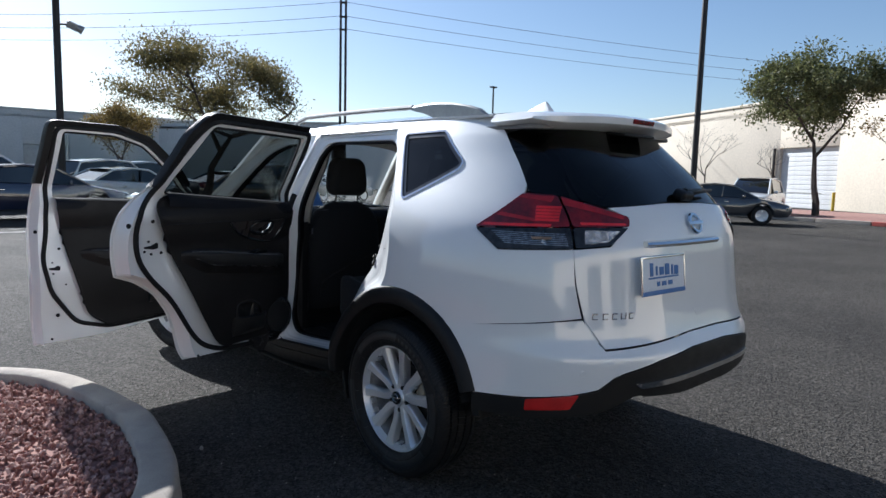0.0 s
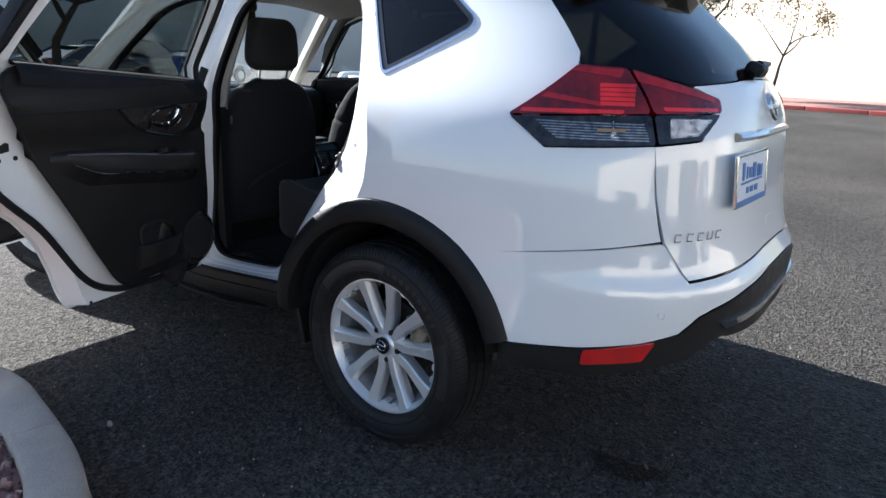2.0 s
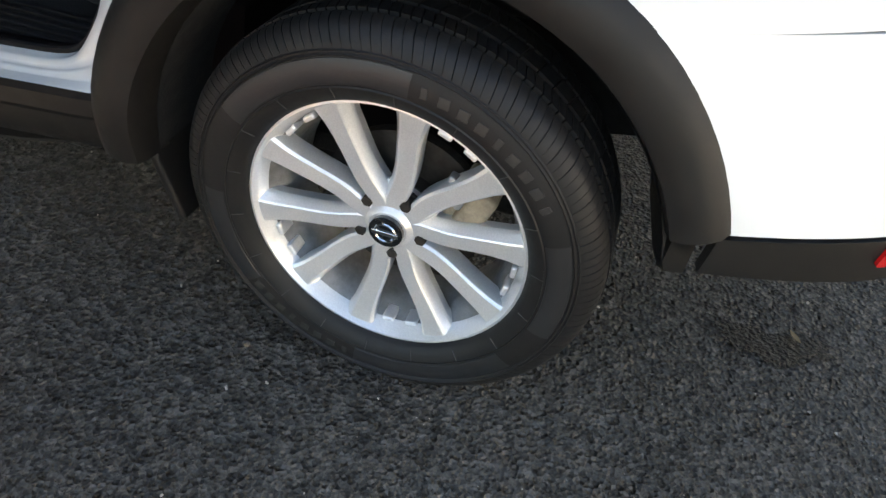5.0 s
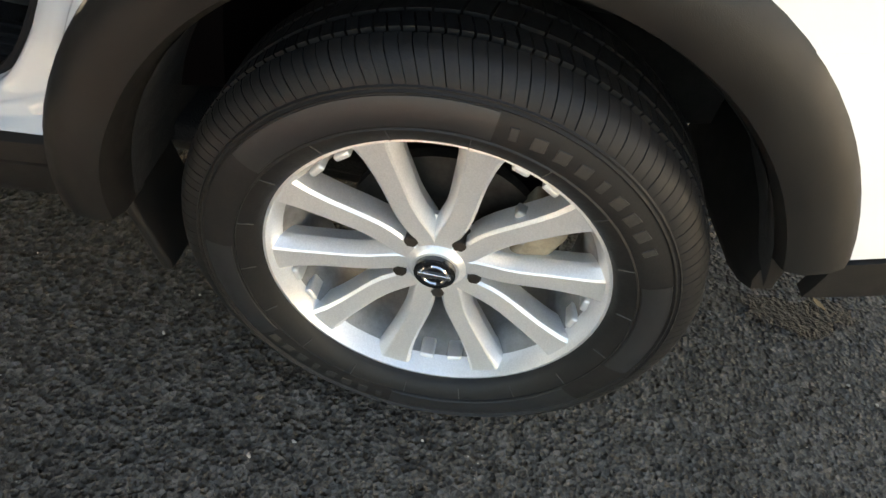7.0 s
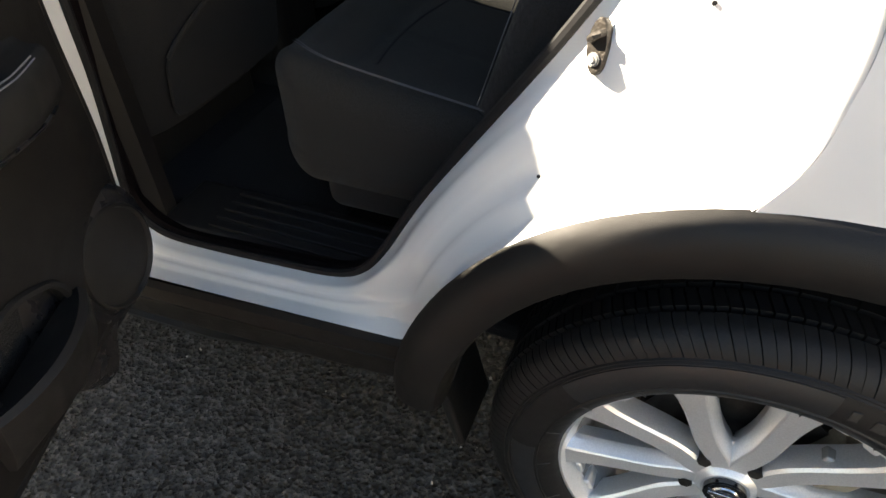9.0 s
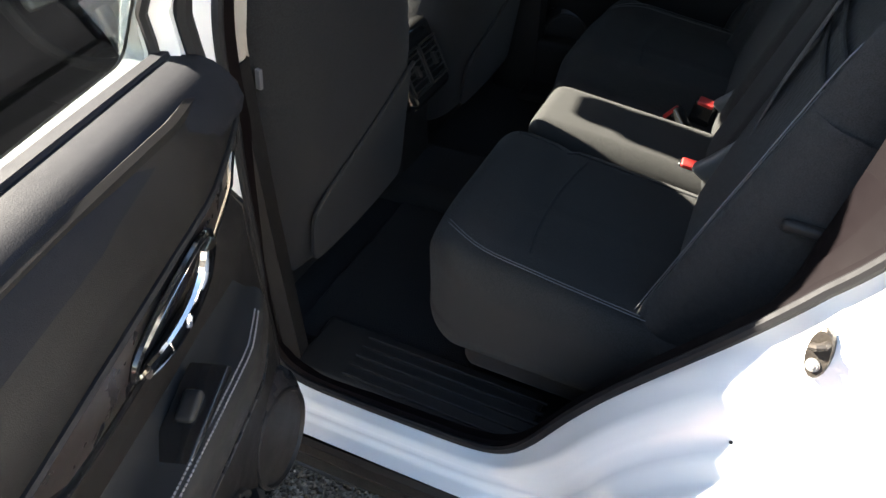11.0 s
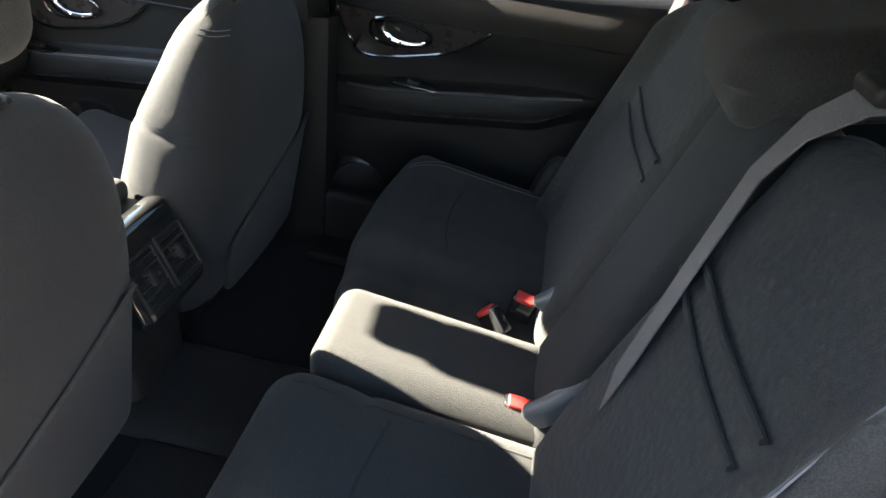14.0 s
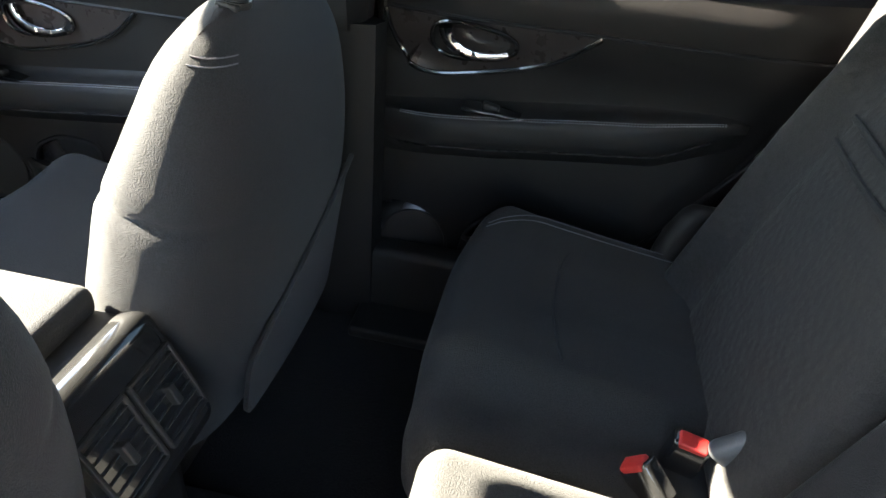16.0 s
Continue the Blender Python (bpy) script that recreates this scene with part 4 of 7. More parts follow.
# ---- wheels, tyre centre at the origin, outer face towards -x
def build_wheel(m):
    wheel = part("wheel", lathe([(-0.079, 0.248), (-0.086, 0.244), (-0.087, 0.238), (-0.080, 0.234), (-0.068, 0.229), (-0.056, 0.224)], 72), ALLOY, suv, "silver ten-spoke alloy wheel with black tyre", m=m)
    part("rim_barrel", lathe([(-0.056, 0.224), (-0.036, 0.217), (-0.02, 0.206), (0.06, 0.202), (0.085, 0.225), (0.085, 0.240)], 72), BARREL, wheel)
    tyre = lathe([(-0.076, 0.240), (-0.090, 0.243), (-0.099, 0.250), (-0.108, 0.265), (-0.1125, 0.285), (-0.111, 0.305), (-0.104, 0.327), (-0.098, 0.336), (-0.092, 0.343), (-0.084, 0.3475), (0.084, 0.3475), (0.098, 0.336), (0.1125, 0.285), (0.098, 0.242), (0.078, 0.228)], 96)
    ty = part("tyre", tyre, RUBBER, wheel, "black tyre with fine road dust")
    # tread blocks: shoulder lugs and three ribs
    bm = bmesh.new()
    n = 148

    def block(x0, x1, a0, a1, r0, r1, skew=0.0, drop=0.0):
        vs = []
        for r, dr in ((r0, 0), (r1, 0)):
            for x, a in ((x0, a0), (x1, a0 + skew), (x1, a1 + skew), (x0, a1)):
                rr = r - (drop if x == x0 else 0)
                vs.append(bm.verts.new((x, rr * math.cos(a), rr * math.sin(a))))
        for f in ((0, 1, 2, 3), (7, 6, 5, 4), (0, 4, 5, 1), (1, 5, 6, 2), (2, 6, 7, 3), (3, 7, 4, 0)):
            bm.faces.new([vs[i] for i in f])

    def lug(stations, a0, a1, skew):
        """A tread lug over stations (x, top radius), cut off evenly under them."""
        rows = []
        for i, (x, r) in enumerate(stations):
            turn = skew * i / (len(stations) - 1)
            for rr, a in ((r - 0.016, a0), (r, a0), (r, a1), (r - 0.016, a1)):
                rows.append(bm.verts.new((x, rr * math.cos(a + turn), rr * math.sin(a + turn))))
        for i in range(len(stations) - 1):
            p = rows[4 * i : 4 * i + 8]
            for j in range(3):
                bm.faces.new((p[j], p[j + 1], p[j + 5], p[j + 4]))
        bm.faces.new(rows[:4])
        bm.faces.new(rows[-4:][::-1])

    for k in range(n):
        a, w = 2 * math.pi * k / n, 2 * math.pi / n
        thin = 0.90 if k % 2 else 0.94
        for sg in (-1, 1):
            lug([(sg * x, r) for x, r in ((0.1078, 0.3235), (0.1040, 0.3345), (0.0985, 0.3440), (0.0910, 0.3515), (0.0810, 0.3565), (0.0660, 0.3595))], a, a + w * thin, sg * w * 0.9)
            block(sg * 0.058, sg * 0.026, a + w * 0.3, a + w * 1.12, 0.34, 0.3615, sg * w * 0.5, 0.0)
    for k in range(n // 2):
        a, w = 4 * math.pi * k / n, 4 * math.pi / n
        block(-0.018, 0.018, a, a + w * 0.9, 0.34, 0.362, w * 0.2)
    bmesh.ops.recalc_face_normals(bm, faces=bm.faces)
    part("tread", bm, RUBBER, ty, angle=0.5)
    rings = join(lathe([(-0.1085, 0.2705), (-0.1115, 0.2712), (-0.1095, 0.2740)], 96), lathe([(-0.1085, 0.3145), (-0.1105, 0.317), (-0.1065, 0.3205)], 96), lathe([(-0.1080, 0.3215), (-0.1098, 0.3230), (-0.1060, 0.3255)], 96))
    part("sidewall_rib", rings, RUBBER, ty)
    for a0, a1 in ((36, 98), (160, 197), (216, 278), (325, 364)):
        part("sidewall_band", lathe([(-0.1085, 0.2745), (-0.1118, 0.2765), (-0.1138, 0.287), (-0.1130, 0.303), (-0.1098, 0.3125), (-0.1070, 0.3135)], 28, a0, a1), RUBBER_GLOSS, ty, "smooth raised sidewall band")
    # raised sidewall marks: plain bars for the maker's word, twice round
    for base in (102, 282):
        for k in range(9):
            a = radians(base + 5.7 * k)
            bar = move(rbox((0.0018, 0.0165 if k % 4 else 0.010, 0.0165), 0.0008), Matrix.Rotation(a - radians(90), 4, "X") @ pose(-0.1122, 0, 0.2935, 0, 0, 0) @ pose(0, 0, 0, -8))
            part("sidewall_bar", bar, SIDEWALL_MARK, ty)
    for k in range(18):
        a = radians(20 * k + 4)
        part("sidewall_line", move(rbox((0.0020, 0.0011, 0.021), 0.0005, 1, 1), Matrix.Rotation(a, 4, "X") @ pose(-0.1058, 0, 0.2605, 0, -22)), SIDEWALL_LINE, ty)
    # spokes: five V pairs
    for k in range(5):
        for sg in (-1, 1):
            rows = []
            mid = radians(82 + 72 * k)
            for t in (0.0, 0.08, 0.16, 0.24, 0.32, 0.42, 0.54, 0.68, 0.82, 0.92, 1.0):
                along, lat = 0.040 + 0.189 * t, sg * smooth_interp(t, SPOKE_T, SPOKE_LAT)
                hw = smooth_interp(t, [0.0, 0.2, 0.45, 0.75, 0.9, 1.0], [0.0185, 0.0205, 0.0200, 0.0225, 0.0270, 0.0340])
                a = mid + math.atan2(lat, along)
                r = math.hypot(along, lat)
                x0 = -0.060 - 0.020 * t ** 1.4
                e = Vector((0, math.cos(a), math.sin(a)))
                lean = mid + sg * math.atan2(smooth_interp(t + 0.03, SPOKE_T, SPOKE_LAT) - smooth_interp(t - 0.03, SPOKE_T, SPOKE_LAT), 0.18 * (0.06 if 0.03 < t < 0.97 else 0.03))
                s = Vector((0, -math.sin(lean), math.cos(lean))) * sg
                c = e * r
                # w runs from the pair's inner side to its outer side: a deep inner flank, a crease, a broad face and a chamfer
                pts = [(-hw * 0.85, 0.046), (-hw * 1.05, 0.024), (-hw * 0.98, 0.016), (-hw * 0.62, 0.0025), (-hw * 0.50, 0.0008), (hw * 0.78, 0.0018), (hw * 0.98, 0.006), (hw * 1.02, 0.014), (hw * 0.82, 0.046)]
                rows.append([tuple(c + s * w + Vector((x0 + d, 0, 0))) for w, d in pts])
            part("spoke", loft(rows, True, True), ALLOY, wheel, angle=0.35)
        web = loft([[(-0.0585 + 0.020 * u, v * wd, 0.036 + 0.046 * u) for v in (-1, -0.6, 0, 0.6, 1)] + [(-0.030, v * wd, 0.036 + 0.046 * u) for v in (1, 0, -1)] for u, wd in ((0.0, 0.014), (0.35, 0.017), (0.7, 0.021), (1.0, 0.025))], True, True)
        part("spoke_web", move(web, Matrix.Rotation(mid - radians(90), 4, "X")), ALLOY, wheel, angle=0.6)
    part("hub_disc", join(lathe([(-0.066, 0.0), (-0.066, 0.034), (-0.060, 0.042), (-0.044, 0.052), (-0.036, 0.066), (-0.018, 0.069)], 48)), ALLOY, wheel)
    for k in range(5):
        a = radians(82 + 36 + 72 * k)
        part("lug_nut", join(move(cyl(0.0105, 0.03, 6, bevel=0.001), pose(-0.046, 0.057 * math.cos(a), 0.057 * math.sin(a))), move(cyl(0.014, 0.006, 16), pose(-0.036, 0.057 * math.cos(a), 0.057 * math.sin(a)))), STEEL, wheel)
        # barrel steps at the lip between the pairs
        for sg in (-1, 1):
            b = radians(82 + 72 * k + sg * 30)
            part("barrel_step", move(rbox((0.060, 0.024, 0.010), 0.004), Matrix.Rotation(b - radians(90), 4, "X") @ pose(-0.036, 0, 0.2185)), ALLOY, wheel)
    cap = part("centre_cap", cyl(0.030, 0.012, 36, bevel=0.002), GLOSS_BLACK, wheel, "black centre cap with chrome ring", m=pose(-0.070, 0, 0))
    part("cap_ring", lathe([(-0.0065, 0.0205), (-0.0085, 0.0190), (-0.0085, 0.0165), (-0.0065, 0.0150)], 32, closed=True), CHROME, cap)
    part("cap_bar", rbox((0.003, 0.046, 0.008), 0.001), CHROME, cap, m=pose(-0.0075, 0, 0))
    part("brake_disc", lathe([(0.005, 0.06), (0.005, 0.146), (0.025, 0.146), (0.025, 0.06)], 64, closed=True), STEEL, wheel)
    part("disc_hat", lathe([(-0.02, 0.03), (-0.02, 0.072), (0.01, 0.076)], 40), STEEL, wheel)
    return wheel


SIDEWALL_MARK = surface("raised_sidewall_marks", (0.027, 0.024, 0.021), None, 0.55, 0, 20, 300, 0.1)
SIDEWALL_LINE = plain("sidewall_vent_lines", (0.06, 0.056, 0.052), 0.6)
w0 = build_wheel(pose(-0.797, 0, 0.352, 0))
for x, y, rx, rz in ((-0.797, 2.705, 23, 24), (0.797, 0, 11, 180), (0.797, 2.705, 47, 204)):
    copy_thing(w0, pose(x, y, 0.352, 0, 0, rz) @ pose(0, 0, 0, rx))
for sx in (-1, 1):
    for cy in (0, 2.705):
        cal = part("brake_caliper", join(rbox((0.07, 0.05, 0.11), 0.012), move(rbox((0.04, 0.03, 0.14), 0.008), pose(-sx * 0.0, 0.028, 0))), CALIPER, suv, "weathered brake caliper", m=pose(sx * 0.800, cy - 0.128, 0.395, 22))
        part("caliper_bolt", join(cyl(0.008, 0.05, 8, "Z"), move(rbox((0.02, 0.05, 0.012), 0.003), pose(0, 0.01, 0.02))), GALV, cal, m=pose(sx * 0.04, 0.03, 0.04))

# ---- doors, built shut on the body's surface and swung about their hinges
def door_inset(z):
    return 0.088 if z < 1.16 else 0.088 - 0.048 * min(1, (z - 1.16) / 0.09)


def inner(extra=0.0):
    raw = skin()

    def fn(y, z):
        v = raw(y, z)
        return Vector((v.x + door_inset(z) + extra, v.y, v.z))

    return fn


def build_door(name, outline, window, trim, strip, plugs, latch, hinge, swing, right=False, label=""):
    """One door: skins, window frame, pane, trim panel with its fittings."""
    shift = Matrix.Translation((-hinge[0], -hinge[1], 0))
    flipx = Matrix.Diagonal((-1, 1, 1, 1))

    def put(nm, bm, mat, parent, lab="", **kw):
        move(bm, shift)
        if right:
            move(bm, flipx)
            bmesh.ops.reverse_faces(bm, faces=bm.faces)
        return part(nm, bm, mat, parent, lab, **kw)

    out = rounded(outline, 0.03)
    win = rounded(window, 0.025)
    at = pose(hinge[0], hinge[1], 0, 0, 0, swing)
    if right:
        at = pose(-hinge[0], hinge[1], 0)
    rings = []
    loop = dense(out, 0.03)
    raw = skin()
    for d, g in ((0.0, 0.0), (0.0015, 0.003), (0.0, 0.006), (-0.011, 0.007), (-0.013, 0.012), (-0.017, 0.050), (-0.024, 1.0)):
        row = []
        for y, z in grown(loop, d):
            v = raw(y, z)
            row.append((v.x + (min(g, door_inset(z) - 0.010) if g < 1 else door_inset(z)), v.y, v.z))
        rings.append(row)
    shell = join(sheet(out, skin(), 0.03, [win], 0, True), loft(rings), sheet(grown(loop, -0.024), inner(), 0.03, [win], 0, False))
    door = put(name, shell, WHITE, suv, label, m=at, angle=0.9)
    # window channel, seal, sash
    wl = dense(win, 0.03)
    ch = [[tuple(raw(y, z) + Vector((g, 0, 0))) for y, z in wl] for g in (0.004, 0.02)] + [[tuple(inner(0.001)(y, z)) for y, z in wl]]
    put("window_channel", loft(ch), WHITE, door)
    put("window_seal", tube([tuple(inner(-0.026)(y, z)) for y, z in grown(wl, -0.003)], 0.006, 6, True), SEAL, door)
    put("weatherstrip", tube([tuple(inner(0.004)(y, z)) for y, z in dense(rounded(strip, 0.05, 6), 0.02)], 0.0125, 8, True, flat=0.8), SEAL, door, "black rubber weatherstrip")
    sash = []
    for d, g in ((0.006, -0.004), (0.008, 0.02), (0.004, 0.044), (-0.026, 0.047), (-0.032, 0.041)):
        sash.append([tuple(raw(y, z) + Vector((g, 0, 0))) for y, z in grown(loop, d)])
    lead = max(p[0] for p in loop)
    idx = [i for i, p in enumerate(loop) if p[1] > 1.27 and p[0] < lead - 0.06]
    gap = next((j for j in range(len(idx)) if idx[j] - idx[j - 1] > 1), 0)
    idx = idx[gap:] + idx[:gap]
    put("window_sash", loft([[row[i] for i in idx] for row in sash], False), CLAD, door, "black window sash")
    pane_loop = grown(win, 0.008)
    pane = put("window_pane", sheet(pane_loop, lambda y, z: inner(-0.035)(y, z), 0.06, [], 0.004, False), TINT, door, "dark tinted window pane" if name == "rear_door" else "clear window pane")
    if name != "rear_door":
        pane.data.materials.clear()
        pane.data.materials.append(CLEAR)
    pane.visible_shadow = False
    # trim panel, bulging inwards
    tl = rounded(trim, 0.05)
    ys = [p[0] for p in tl]
    zs = [p[1] for p in tl]
    y0, y1, z0, z1 = min(ys), max(ys), min(zs), max(zs)

    def bulge(y, z):
        e = min((y - y0) / (y1 - y0), 1) * min((y1 - y) / (y1 - y0), 1) * 4
        v = inner()(y, z)
        swell = 0.032 * (min(1, e * 1.6) if y < (y0 + y1) / 2 or z > 1.0 else 1.0 - 0.35 * max(0, (y - y1 + 0.10) / 0.10) ** 2) + 0.012
        if z > 1.02:
            swell += 0.022 * min(1, (z - 1.02) / 0.06)
        if z > 1.15:
            swell -= 0.024 * min(1, (z - 1.15) / 0.06)
        return Vector((-half_width(min(z, 1.0)) + door_inset(z) + swell if z < 1.0 else v.x + swell, y, z))

    pocket = rounded([(y1 - 0.19, 0.545), (y1 - 0.215, 0.655), (y1 - 0.30, 0.70), (y1 - 0.40, 0.690), (y1 - 0.38, 0.575)], 0.035)
    panel = put("door_trim", sheet(tl, bulge, 0.03, [pocket], 0.02, False), PLASTIC_SOFT, door, "black moulded door trim")
    put("trim_edge", tube([tuple(bulge(y, z) + Vector((-0.004, 0, 0))) for y, z in dense(tl, 0.025)], 0.007, 6, True), PLASTIC_SOFT, panel)
    cap = []
    for k in range(25):
        t = k / 24
        y = window[0][0] + (window[-1][0] - window[0][0]) * t
        zl = window[0][1] + (window[-1][1] - window[0][1]) * t
        cap.append([tuple(inner(-0.030)(y, zl + 0.004)), tuple(inner(-0.026)(y, zl + 0.014)), tuple(inner(-0.012)(y, zl + 0.014)), tuple(inner(-0.010)(y, zl + 0.010)), tuple(inner(0.018)(y, zl + 0.010)), tuple(inner(0.032)(y, zl + 0.005)), tuple(inner(0.043)(y, zl - 0.005)), tuple(inner(0.050)(y, zl - 0.018)), tuple(inner(0.053)(y, zl - 0.034)), tuple(inner(0.052)(y, zl - 0.052))])
    put("window_ledge", loft(cap, False), LEDGE, panel, "soft black ledge under the window")
    face = lambda y, z, d: bulge(y, z) + Vector((d, 0, 0))
    # fittings are laid out for the rear door; the front door's sit lower and farther back
    sy, sz = (y1 - 1.098 - (0.0 if right else 0.082), 0.0 if right else 0.018) if name == "rear_door" else (y1 - 1.098 - 0.15, -0.085)
    # armrest: a shelf with a rounded lip and a groove under it
    arm_rows = []
    for k in range(33):
        t = k / 32
        y = 1.088 - (0.70 if right else 0.645) * t + sy
        if name != "rear_door":
            y = y1 - 0.01 - (y1 - y0 - 0.13) * t
        z = smooth_interp(t, [0.0, 0.3, 0.65, 0.9, 1.0], [0.905, 0.925, 0.955, 0.970, 0.968]) + sz
        grow = 0.072 * min(1, math.sin(math.pi * (0.10 + 0.90 * t)) * 1.35 + 0.05) ** 0.7
        drop = 0.062 * min(1, (1 - t) / 0.25 + 0.15)
        b = face(y, z, -0.006)
        foot = face(y, z - drop - 0.05, -0.006)
        arm_rows.append([tuple(b + Vector(p)) for p in ((0, 0, 0.030), (grow * 0.12, 0, 0.014), (grow * 0.45, 0, 0.004), (grow * 0.80, 0, 0.004), (grow * 0.95, 0, -0.002), (grow, 0, -0.014), (grow * 0.98, 0, -drop * 0.7), (grow * 0.88, 0, -drop), (grow * 0.70, 0, -drop - 0.006))] + [tuple(foot)])
    put("armrest", loft(arm_rows, True, True), PLASTIC, panel, "black door armrest", angle=1.0)
    lip = [tuple(Vector(r[7]) + Vector((0.0015, 0, 0))) for r in arm_rows[2:-3]]
    put("armrest_edge", tube(lip, 0.0022, 6), PLASTIC_GLOSS, panel)
    sw = Vector(arm_rows[11][3]) if name == "rear_door" else Vector(arm_rows[9][3])
    put("switch_plate", move(rbox((0.046, 0.15, 0.010), 0.004), Matrix.Translation(sw + Vector((-0.018, 0, 0.002))) @ pose(0, 0, 0, 3)), GLOSS_BLACK, panel)
    put("window_switch", move(rbox((0.020, 0.034, 0.014), 0.005), Matrix.Translation(sw + Vector((-0.018, 0.02, 0.010))) @ pose(0, 0, 0, 12)), PLASTIC, panel)
    # inlay swooping under the handle, with its gloss edge and the seam of the upper pad
    vee = [(1.104, 1.098), (1.072, 1.035), (1.040, 0.992), (0.985, 0.982), (0.900, 0.998), (0.811, 1.019), (0.744, 1.049), (0.688, 1.100)]
    vee = [(y + sy, z + sz) for y, z in vee]
    vee = [(min(y, y1 - 0.012), z) for y, z in vee]
    line = dense(rounded(vee, 0.035, closed=False), 0.02, False)
    put("trim_inlay", sheet(line, lambda y, z: face(y, z, 0.0035), 0.03, [], 0.003), INLAY, panel, "dark satin inlay round the handle")
    put("trim_bezel", tube([tuple(face(y, z, 0.004)) for y, z in line], 0.0055, 8, flat=0.8), GLOSS_BLACK, panel, "gloss black edge of the inlay")
    seam = [(y1 - 0.015 + (y0 + 0.03 - y1) * k / 30, 1.103 + sz) for k in range(31)]
    put("pad_seam", tube([tuple(face(y, z, 0.002)) for y, z in seam], 0.004, 6), SEAL, panel)
    hy, hz = 0.914 + sy, 1.060 + sz
    flat = lambda y, z, d: face(y, hz - 0.04, 0).lerp(face(y, hz + 0.03, 0), (z - hz + 0.04) / 0.07) + Vector((0.008 + d, 0, 0))
    oval = [2 * math.pi * k / 64 for k in range(64)]
    sgnp = lambda v, e: math.copysign(abs(v) ** e, v)
    ring = lambda g: [(hy + 0.080 * g * sgnp(math.cos(a), 0.8), hz + 0.035 * (g if g < 1 else 1) * sgnp(math.sin(a), 0.8) + 0.010 * math.cos(a) * math.sin(a)) for a in oval]
    put("handle_ring", tube([tuple(flat(y, z, 0.002)) for y, z in ring(1.0)], 0.0045, 8, True), GLOSS_BLACK, panel, "gloss black ring round the inside handle")
    put("handle_cup", sheet(ring(0.97), lambda y, z: flat(y, z, 0.0) + Vector((-0.012 * max(0, 1 - ((y - hy) / 0.078) ** 2 - ((z - hz) / 0.034) ** 2), 0, 0)), 0.012), PLASTIC_SOFT, panel)
    hp = [(0.052, 0.026), (0.049, 0.010), (0.036, -0.008), (0.012, -0.020), (-0.018, -0.024), (-0.050, -0.020), (-0.066, -0.014)]
    grip = dense(rounded([(hy + a, hz + c) for a, c in hp], 0.02, closed=False), 0.008, False)
    n_g = len(grip)
    put("inside_handle", tube([tuple(flat(y, z, 0.008 + 0.008 * math.sin(math.pi * k / n_g))) for k, (y, z) in enumerate(grip)], [0.0135 - 0.0065 * k / n_g for k in range(n_g)], 10, flat=0.6), CHROME, panel, "chrome inside handle")
    # speaker, pocket
    sc = (y1 - 0.084, 0.578)
    spot = Matrix.Translation(face(sc[0], sc[1], -0.008)) @ pose(0, 0, 0, 0, 0, -9) @ Matrix.Diagonal((1, 1, 1.1, 1))
    put("speaker_pod", move(lathe([(-0.030, 0.116), (0.004, 0.104), (0.018, 0.088), (0.022, 0.080)], 40), spot), PLASTIC_GLOSS, panel, "smooth black speaker surround")
    put("speaker_scoop", move(lathe([(-0.010, 0.205), (0.010, 0.180), (0.013, 0.150), (0.010, 0.120), (0.014, 0.102), (0.023, 0.088)], 24, 108, 240), spot), PLASTIC_GLOSS, panel, "smooth concave scoop beside the speaker")
    put("speaker_ring", move(lathe([(0.020, 0.081), (0.026, 0.079), (0.027, 0.075), (0.020, 0.072)], 40), spot), PLASTIC, panel)
    put("speaker_grille", move(lathe([(0.021, 0.073), (0.0235, 0.05), (0.0245, 0.02), (0.0245, 0.0005)], 40), spot), PLASTIC, panel, "black speaker grille")
    put("pocket_liner", sheet(grown(pocket, 0.012), lambda y, z: face(y, z, -0.034), 0.03), CARPET, panel, "dark inside of the door pocket")
    put("pocket_lip", tube([tuple(face(y, z, 0.002)) for y, z in dense(pocket, 0.02)], 0.006, 6, True), PLASTIC, panel)
    outer = []
    for k in range(15):
        t = k / 14
        y = y1 - 0.20 - 0.22 * t
        gr = 0.052 * math.sin(math.pi * (0.06 + 0.88 * t)) ** 0.6
        b = face(y, 0.575, 0.0)
        outer.append([tuple(b + Vector(p)) for p in ((-0.004, 0, 0.035), (gr, 0, 0.052), (gr + 0.010, 0, 0.046), (gr * 0.95, 0, -0.02), (gr * 0.4, 0, -0.045), (-0.004, 0, -0.05))])
    put("door_pocket", loft(outer, True, True), PLASTIC, panel, "black door pocket")
    runs = []
    for d in (0.30, 0.75):
        top_line = [Vector(r[3]).lerp(Vector(r[4]), d) + Vector((0, 0, 0.001)) for r in arm_rows[2:-2]]
        for k in range(len(top_line) - 1):
            for j in range(4):
                runs.append(tube([tuple(top_line[k].lerp(top_line[k + 1], j / 4)), tuple(top_line[k].lerp(top_line[k + 1], j / 4 + 0.15))], 0.0011, 5))
    put("stitching", join(*runs), STITCH_LIGHT, panel, "pale double stitching")
    # latch, stops, plugs on the white edge
    put("door_latch", sheet(latch, lambda y, z: inner(0.003)(y, z), 0.02, [], 0.006), SEAL, door, "black latch slot")
    for y, z, r in plugs:
        put("edge_plug", move(cyl(r, 0.006, 14, bevel=0.0015), Matrix.Translation(inner(0.001)(y, z))), SEAL, door)
    return door


